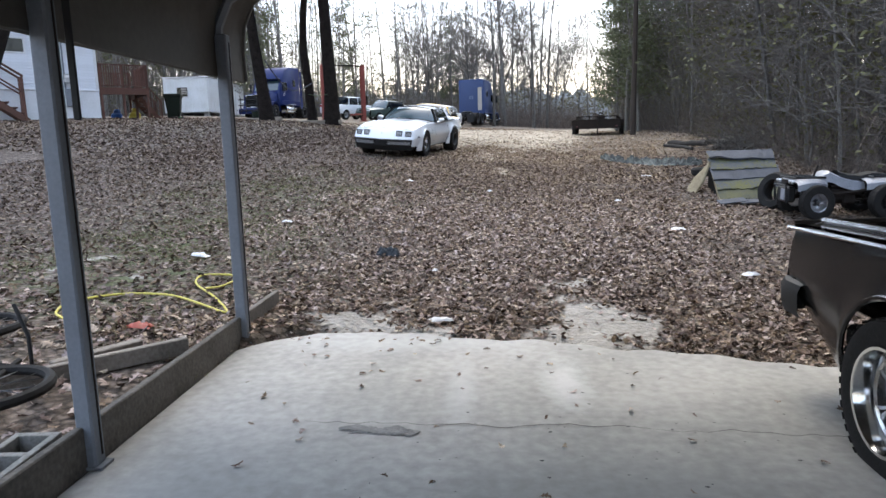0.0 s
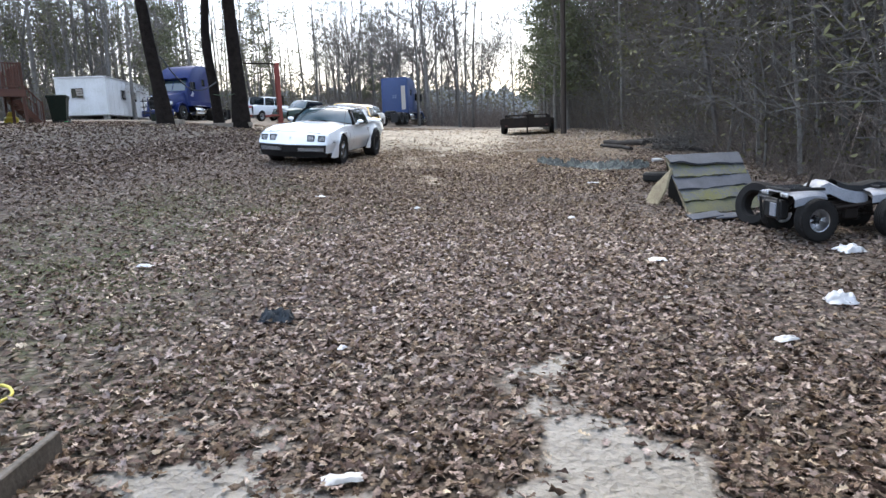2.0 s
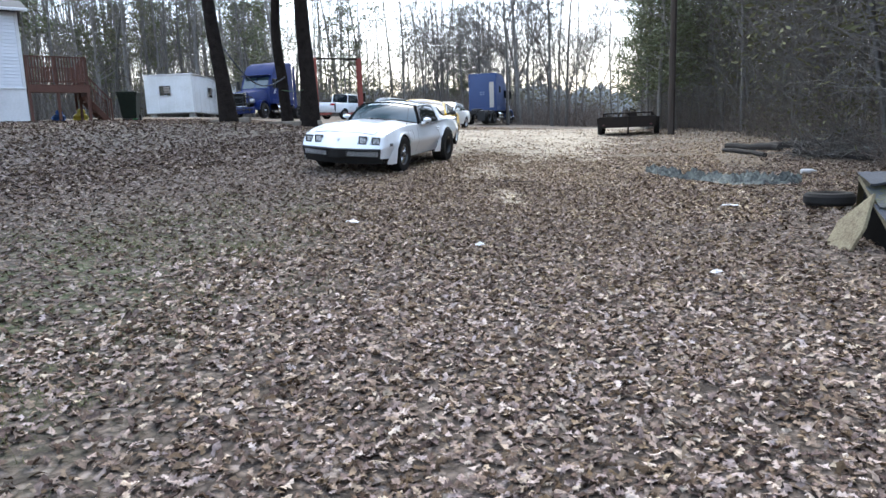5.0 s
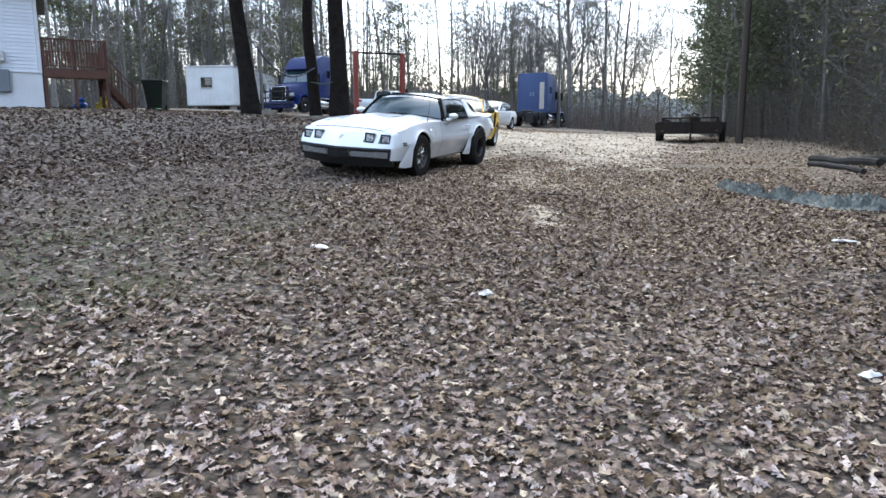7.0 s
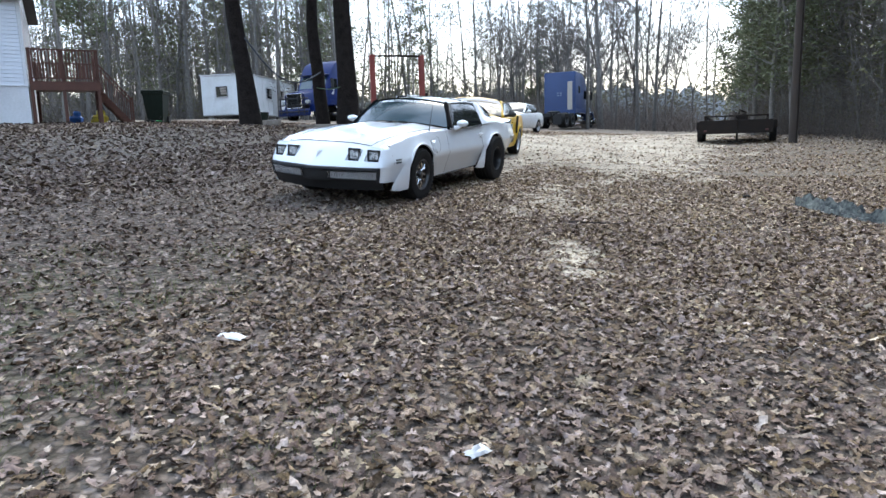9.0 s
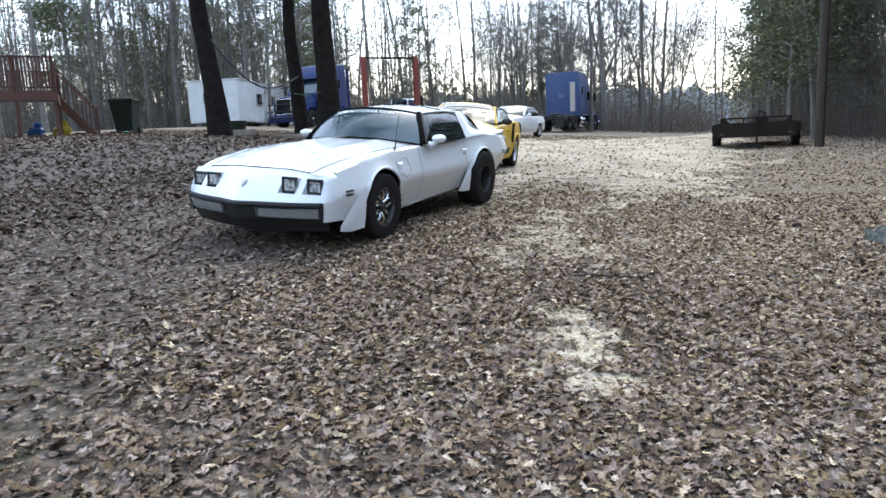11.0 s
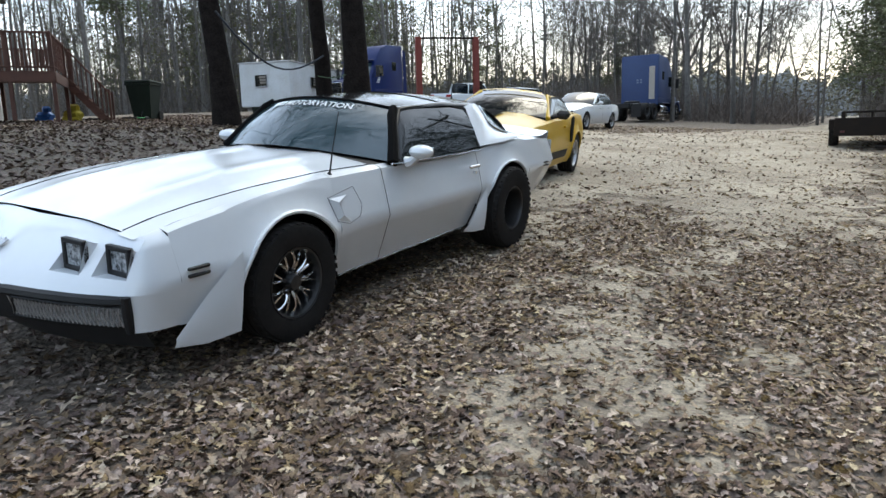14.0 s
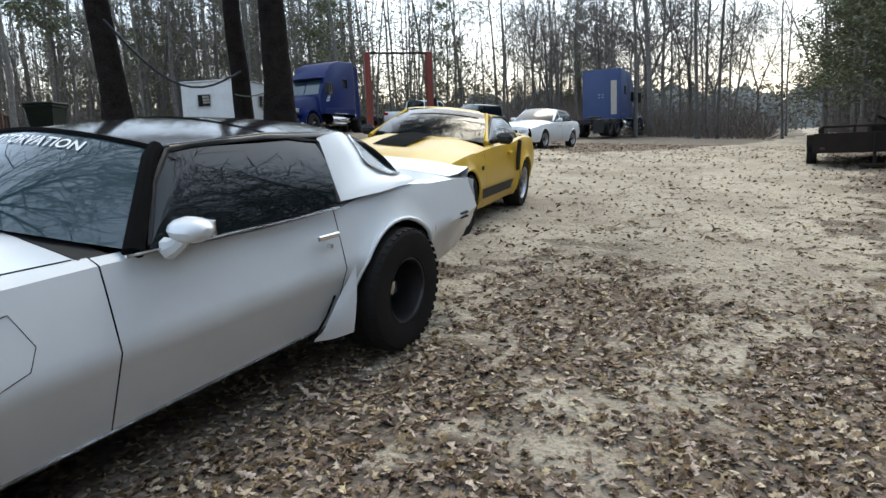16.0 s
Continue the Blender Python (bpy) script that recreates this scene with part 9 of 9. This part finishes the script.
# ---- fallen leaves ----
def leaf_material(name="fallen_leaves", k=1.0, rich=1.0, tilt=0.0, alike=0.0):
    """Dry leaf, one shade to a leaf; alike draws the shades together."""
    shade = lambda *c: tuple(lerp(a, b, alike) * k for a, b in zip(c, (0.16, 0.127, 0.105))) + (1,)
    m = bpy.data.materials.new(name)
    m.use_nodes = True
    t = m.node_tree
    b = t.nodes["Principled BSDF"]
    geo = t.nodes.new("ShaderNodeNewGeometry")
    ramp = t.nodes.new("ShaderNodeValToRGB")
    e = ramp.color_ramp.elements
    e[0].position, e[0].color = 0.0, shade(0.05, 0.036, 0.029)
    e[1].position, e[1].color = 1.0, shade(0.45, 0.385, 0.33)
    for pos, c in ((0.25, (0.13, 0.098, 0.08)), (0.55, (0.215, 0.17, 0.143)), (0.82, (0.31, 0.255, 0.22))):
        stop = e.new(pos)
        stop.color = shade(*c)
    t.links.new(geo.outputs["Random Per Island"], ramp.inputs[0])
    # a second draw from the same leaf swings its hue between umber and ochre
    spin = t.nodes.new("ShaderNodeMath")
    spin.operation = "MULTIPLY"
    spin.inputs[1].default_value = 37.0
    part_of = t.nodes.new("ShaderNodeMath")
    part_of.operation = "FRACT"
    t.links.new(geo.outputs["Random Per Island"], spin.inputs[0])
    t.links.new(spin.outputs[0], part_of.inputs[0])
    hue = t.nodes.new("ShaderNodeMapRange")
    hue.inputs[3].default_value, hue.inputs[4].default_value = 0.482 + tilt, 0.524 + tilt
    sat = t.nodes.new("ShaderNodeMapRange")
    sat.inputs[3].default_value, sat.inputs[4].default_value = 0.8 * rich, 1.3 * rich
    t.links.new(part_of.outputs[0], hue.inputs[0])
    t.links.new(part_of.outputs[0], sat.inputs[0])
    co = t.nodes.new("ShaderNodeTexCoord")
    n = t.nodes.new("ShaderNodeTexNoise")
    n.inputs["Scale"].default_value, n.inputs["Detail"].default_value = 45, 3
    t.links.new(co.outputs["Object"], n.inputs["Vector"])
    hs = t.nodes.new("ShaderNodeHueSaturation")
    mr = t.nodes.new("ShaderNodeMapRange")
    mr.inputs[1].default_value, mr.inputs[2].default_value = 0.3, 0.7
    mr.inputs[3].default_value, mr.inputs[4].default_value = 0.72, 1.32
    t.links.new(n.outputs["Fac"], mr.inputs[0])
    t.links.new(mr.outputs[0], hs.inputs["Value"])
    t.links.new(hue.outputs[0], hs.inputs["Hue"])
    t.links.new(sat.outputs[0], hs.inputs["Saturation"])
    t.links.new(ramp.outputs[0], hs.inputs["Color"])
    t.links.new(hs.outputs[0], b.inputs["Base Color"])
    b.inputs["Roughness"].default_value, b.inputs["Specular IOR Level"].default_value = 0.9, 0.06
    crumple_tex = t.nodes.new("ShaderNodeTexNoise")
    crumple_tex.inputs["Scale"].default_value, crumple_tex.inputs["Detail"].default_value = 70, 2
    t.links.new(co.outputs["Object"], crumple_tex.inputs["Vector"])
    bp = t.nodes.new("ShaderNodeBump")
    bp.inputs["Strength"].default_value, bp.inputs["Distance"].default_value = 0.9, 0.012
    t.links.new(crumple_tex.outputs["Fac"], bp.inputs["Height"])
    t.links.new(bp.outputs[0], b.inputs["Normal"])
    return m


GRASS = material("short_winter_grass", (0.1, 0.13, 0.045), 0.8, second=(0.15, 0.14, 0.065), scale=4, fine=30, island=0.3, spec=0.2)
LEAF = leaf_material(k=1.15, rich=1.12, tilt=-0.005)
# darker leaves off the lane: damp, with tree shade painted in
LEAF_DAMP_SHADE = leaf_material("damp_shaded_leaves", 0.64, 1.15, -0.004)
LEAF_TAN = leaf_material("bleached_leaves", 1.18, 1.35, 0.01)
LEAF_DUSTY = leaf_material("dusty_leaves", 1.2, 1.2, -0.002, 0.15)
LEAF_RUST = leaf_material("rusty_leaves", 0.92, 1.25, 0.002, 0.35)


LEAF_PLANS = {
    # stations along the rib, half-widths for a deeply lobed blade
    "oak": ((-0.5, -0.36, -0.24, -0.1, 0.04, 0.2, 0.32, 0.5), (0.012, 0.06, 0.3, 0.1, 0.36, 0.12, 0.24, 0.01)),
    "ragged": ((-0.5, -0.16, 0.12, 0.46), (0.03, 0.33, 0.13, 0.22)),
    "chip": ((-0.5, 0.5), (0.22, 0.24)),
}


def leaf_shapes(plan, narrow=1.0):
    """Lobed dry leaves, folded along the rib and curled."""
    out = []
    ys, base = LEAF_PLANS[plan]
    n = len(ys)
    rnd = random.Random(n)
    for curl, cup, twist in ((0.25, 0.35, 0.2), (-0.3, 0.5, -0.3), (0.55, 0.4, 0.5), (0.7, -0.35, -0.4), (-0.5, 0.3, 0.3), (0.15, 0.75, 0.1), (0.9, 0.2, -0.6), (0.3, -0.6, 0.5)):
        at = (-0.14, 0.2) if plan == "chip" else ys
        rib = [(0, y, curl * y * y) for y in ys]
        sides = []
        for s in (-1, 1):
            row = []
            for k, (y, w) in enumerate(zip(at, base)):
                w = w * narrow * rnd.uniform(0.72, 1.2)
                lobe = 0.09 if n > 4 and k in (2, 4, 6) else rnd.uniform(0, 0.06)
                row.append((s * w, y + lobe, curl * y * y + cup * w + s * twist * w * y))
            sides.append(row)
        out.append(np.array(rib + sides[0] + sides[1]))
    f = []
    for k in range(n - 1):
        f.append([k, k + 1, n + k + 1, n + k])
        f.append([k + 1, k, 2 * n + k, 2 * n + k + 1])
    return np.array(out), np.array(f)


def scatter(name, label, x, y, lo, hi, rng, tilt=0.32, lift=0.022, plan="oak", narrow=1.0, mat=None):
    shapes, f = leaf_shapes(plan, narrow)
    n = len(x)
    k = shapes.shape[1]
    v = shapes[rng.integers(0, len(shapes), n)]
    v = v * rng.uniform(lo, hi, n)[:, None, None]
    v[..., 2] *= np.where(rng.random(n) < 0.5, -1, 1)[:, None]
    a, b, c = rng.uniform(0, 2 * math.pi, n), rng.normal(0, tilt, n), rng.normal(0, tilt, n)
    ca, sa, cb, sb, cc, sc = np.cos(a), np.sin(a), np.cos(b), np.sin(b), np.cos(c), np.sin(c)
    X, Y, Z = v[..., 0], v[..., 1], v[..., 2]
    Y, Z = Y * cb[:, None] - Z * sb[:, None], Y * sb[:, None] + Z * cb[:, None]
    X, Z = X * cc[:, None] + Z * sc[:, None], -X * sc[:, None] + Z * cc[:, None]
    X, Y = X * ca[:, None] - Y * sa[:, None], X * sa[:, None] + Y * ca[:, None]
    Z = Z - np.minimum(0, Z.min(1) + 0.008)[:, None] * 0.9
    v = np.stack([X + x[:, None], Y + y[:, None], Z + (heights(x, y) + lift * rng.random(n))[:, None]], -1).reshape(-1, 3)
    faces = (f[None] + (np.arange(n) * k)[:, None, None]).reshape(-1, 4)
    ob = new(name, fast_mesh(name, v, faces, mat or LEAF))
    return tagged(ob, label, "leaves", kind="stuff")


def on_slab(x, y):
    dx, dy = x - PORT_O.x, y - PORT_O.y
    px, py = dx * math.cos(PORT_A) + dy * math.sin(PORT_A), -dx * math.sin(PORT_A) + dy * math.cos(PORT_A)
    edge = slab_end(px) - 0.10 + 0.3 * (patch_noise(px, py * 0, 0.35) - 0.45) + 0.12 * (patch_noise(px, py, 0.1) - 0.5)
    return (px > 0.0 + 0.09 * patch_noise(py, px * 0, 0.25)) & (py < edge)


def leaf_cover():
    rng = np.random.default_rng(31)

    def field(n, x0, x1, y0, y1, keep_bare):
        x, y = rng.uniform(x0, x1, n), rng.uniform(y0, y1, n)
        bare = bareness(x, y)
        keep = rng.random(n) > np.clip(bare * 1.1 - 0.04, 0, 1 - keep_bare)
        keep &= ~on_slab(x, y)
        return x[keep], y[keep]
    def lane(x, y):
        """Distance from the middle of the trodden way."""
        return np.abs(x - np.interp(y, [3, 8, 12, 16, 20], [1.0, 0.4, -0.6, -1.1, -1.6]))
    def ragged_edge(x, y):
        return 2.4 * (patch_noise(x, y, 1.1) - 0.5) + rng.normal(0, 0.55, len(x))
    x, y = field(64000, -4.0, 4.0, 3.2, 17.5, 0.04)
    near = lane(x, y) < 2.4 + ragged_edge(x, y)
    x, y = x[near], y[near]
    rust = y > 10.5 + rng.normal(0, 1.0, len(y))
    scatter("leaf_litter", "curled brown oak leaves covering the yard", x[~rust], y[~rust], 0.036, 0.076, rng, 0.36)
    scatter("leaf_litter", "curled rust-brown oak leaves beside the parked car", x[rust], y[rust], 0.038, 0.082, rng, 0.34, mat=LEAF_RUST)
    x, y = field(98000, -10, 6.6, 3.0, 24.5, 0.04)
    kept = (y < 21.3 + rng.normal(0, 0.8, len(y))) | (x < -4) | (x > 3.5)
    x, y = x[kept], y[kept]
    dusty = (lane(x, y) < 2.6 + ragged_edge(x, y)) & (y > 8 + rng.normal(0, 1.2, len(y)))
    brown = y > 12 + rng.normal(0, 1.2, len(y))
    pale = brown & (y > 17.5 + rng.normal(0, 1.0, len(y)))
    scatter("leaf_litter", "drift of dry brown leaves across the slope", x[~dusty], y[~dusty], 0.038, 0.082, rng, plan="ragged", mat=LEAF_DAMP_SHADE)
    scatter("leaf_litter", "dusty pale leaves along the trodden way", x[dusty & ~brown], y[dusty & ~brown], 0.036, 0.078, rng, plan="ragged", mat=LEAF_DUSTY)
    scatter("leaf_litter", "tan leaves trodden into the drive's edge", x[dusty & brown & ~pale], y[dusty & brown & ~pale], 0.036, 0.074, rng, plan="ragged", mat=LEAF_RUST)
    scatter("leaf_litter", "bleached leaves thinly spread on the sandy lane", x[dusty & pale], y[dusty & pale], 0.032, 0.066, rng, plan="ragged", narrow=0.85, mat=LEAF_TAN)
    x, y = field(26000, -3.8, 2.6, 14, 23.5, 0.3)
    scatter("leaf_litter", "curled oak leaves on the drive", x, y, 0.045, 0.085, rng, 0.26, 0.014, narrow=0.9, mat=LEAF_TAN)
    x, y = field(90000, -4.2, 4.8, 15, 30, 0.4)
    thin = rng.random(len(y)) < np.interp(y + rng.normal(0, 0.8, len(y)), [15, 20, 23, 30], [0.9, 0.8, 0.4, 0.2])
    x, y = x[thin], y[thin]
    scatter("leaf_litter", "small narrow dry leaves strewn on the drive", x, y, 0.028, 0.058, rng, 0.18, 0.008, plan="chip", narrow=0.85, mat=LEAF_TAN)
    x, y = field(30000, -16, 8, 24, 48, 0.26)
    scatter("leaf_litter", "thin scatter of leaves on the far drive", x, y, 0.05, 0.1, rng, plan="chip", mat=LEAF_TAN)
    x, y = field(42000, -26, -7, 12, 36, 0.05)
    scatter("leaf_litter", "brown leaves under the oaks and before the house", x, y, 0.07, 0.13, rng, plan="chip", mat=LEAF_DAMP_SHADE)
    x, y = field(3500, -6, 0.2, -1, 4, 0.05)
    scatter("leaf_litter", "brown leaves piled beside the slab", x, y, 0.05, 0.1, rng)
    # thin grass and moss shoots between the leaves
    n, c = 9000, 60
    cx = np.concatenate([rng.normal(-2.9, 0.9, c // 2), rng.normal(-3.9, 1.0, c - c // 2)])
    cy = np.concatenate([rng.normal(6.6, 1.8, c // 2), rng.normal(10.6, 2.2, c - c // 2)])
    q = rng.integers(0, c, n)
    gx, gy = cx[q] + rng.normal(0, 0.22, n), cy[q] + rng.normal(0, 0.22, n)
    weeds = rng.random(n) < 0.05      # a fringe of weeds between board and slab
    along = rng.uniform(0, 1, n)
    gx, gy = np.where(weeds, -0.72 + 0.12 * along + rng.normal(0, 0.02, n), gx), np.where(weeds, 3.0 + 0.5 * along, gy)
    v, f = sticks(np.stack([gx, gy, heights(gx, gy)], 1), rng.normal(size=(n, 3)) * [0.5, 0.5, 0.1] + [0, 0, 1], rng.uniform(0.03, 0.085, n), rng.uniform(0.0012, 0.0024, n), rng, 0.5, (0.0, 0.5, 1.0))
    tagged(new("grass_tufts", fast_mesh("grass_tufts", v, f, GRASS)), "sparse short green grass among the leaves", "grass", kind="stuff")
    # strays on the slab
    n = 90
    px, py = rng.uniform(0.25, 3.4, n), -rng.exponential(0.9, n) + 0.2
    c, s = math.cos(PORT_A), math.sin(PORT_A)
    x, y = PORT_O.x + px * c - py * s, PORT_O.y + px * s + py * c
    ob = scatter("stray_leaves", "few dead leaves and bits on the concrete", x, y, 0.025, 0.06, rng, 0.2, 0.0)
    ob.location.z = 0.098


leaf_cover()
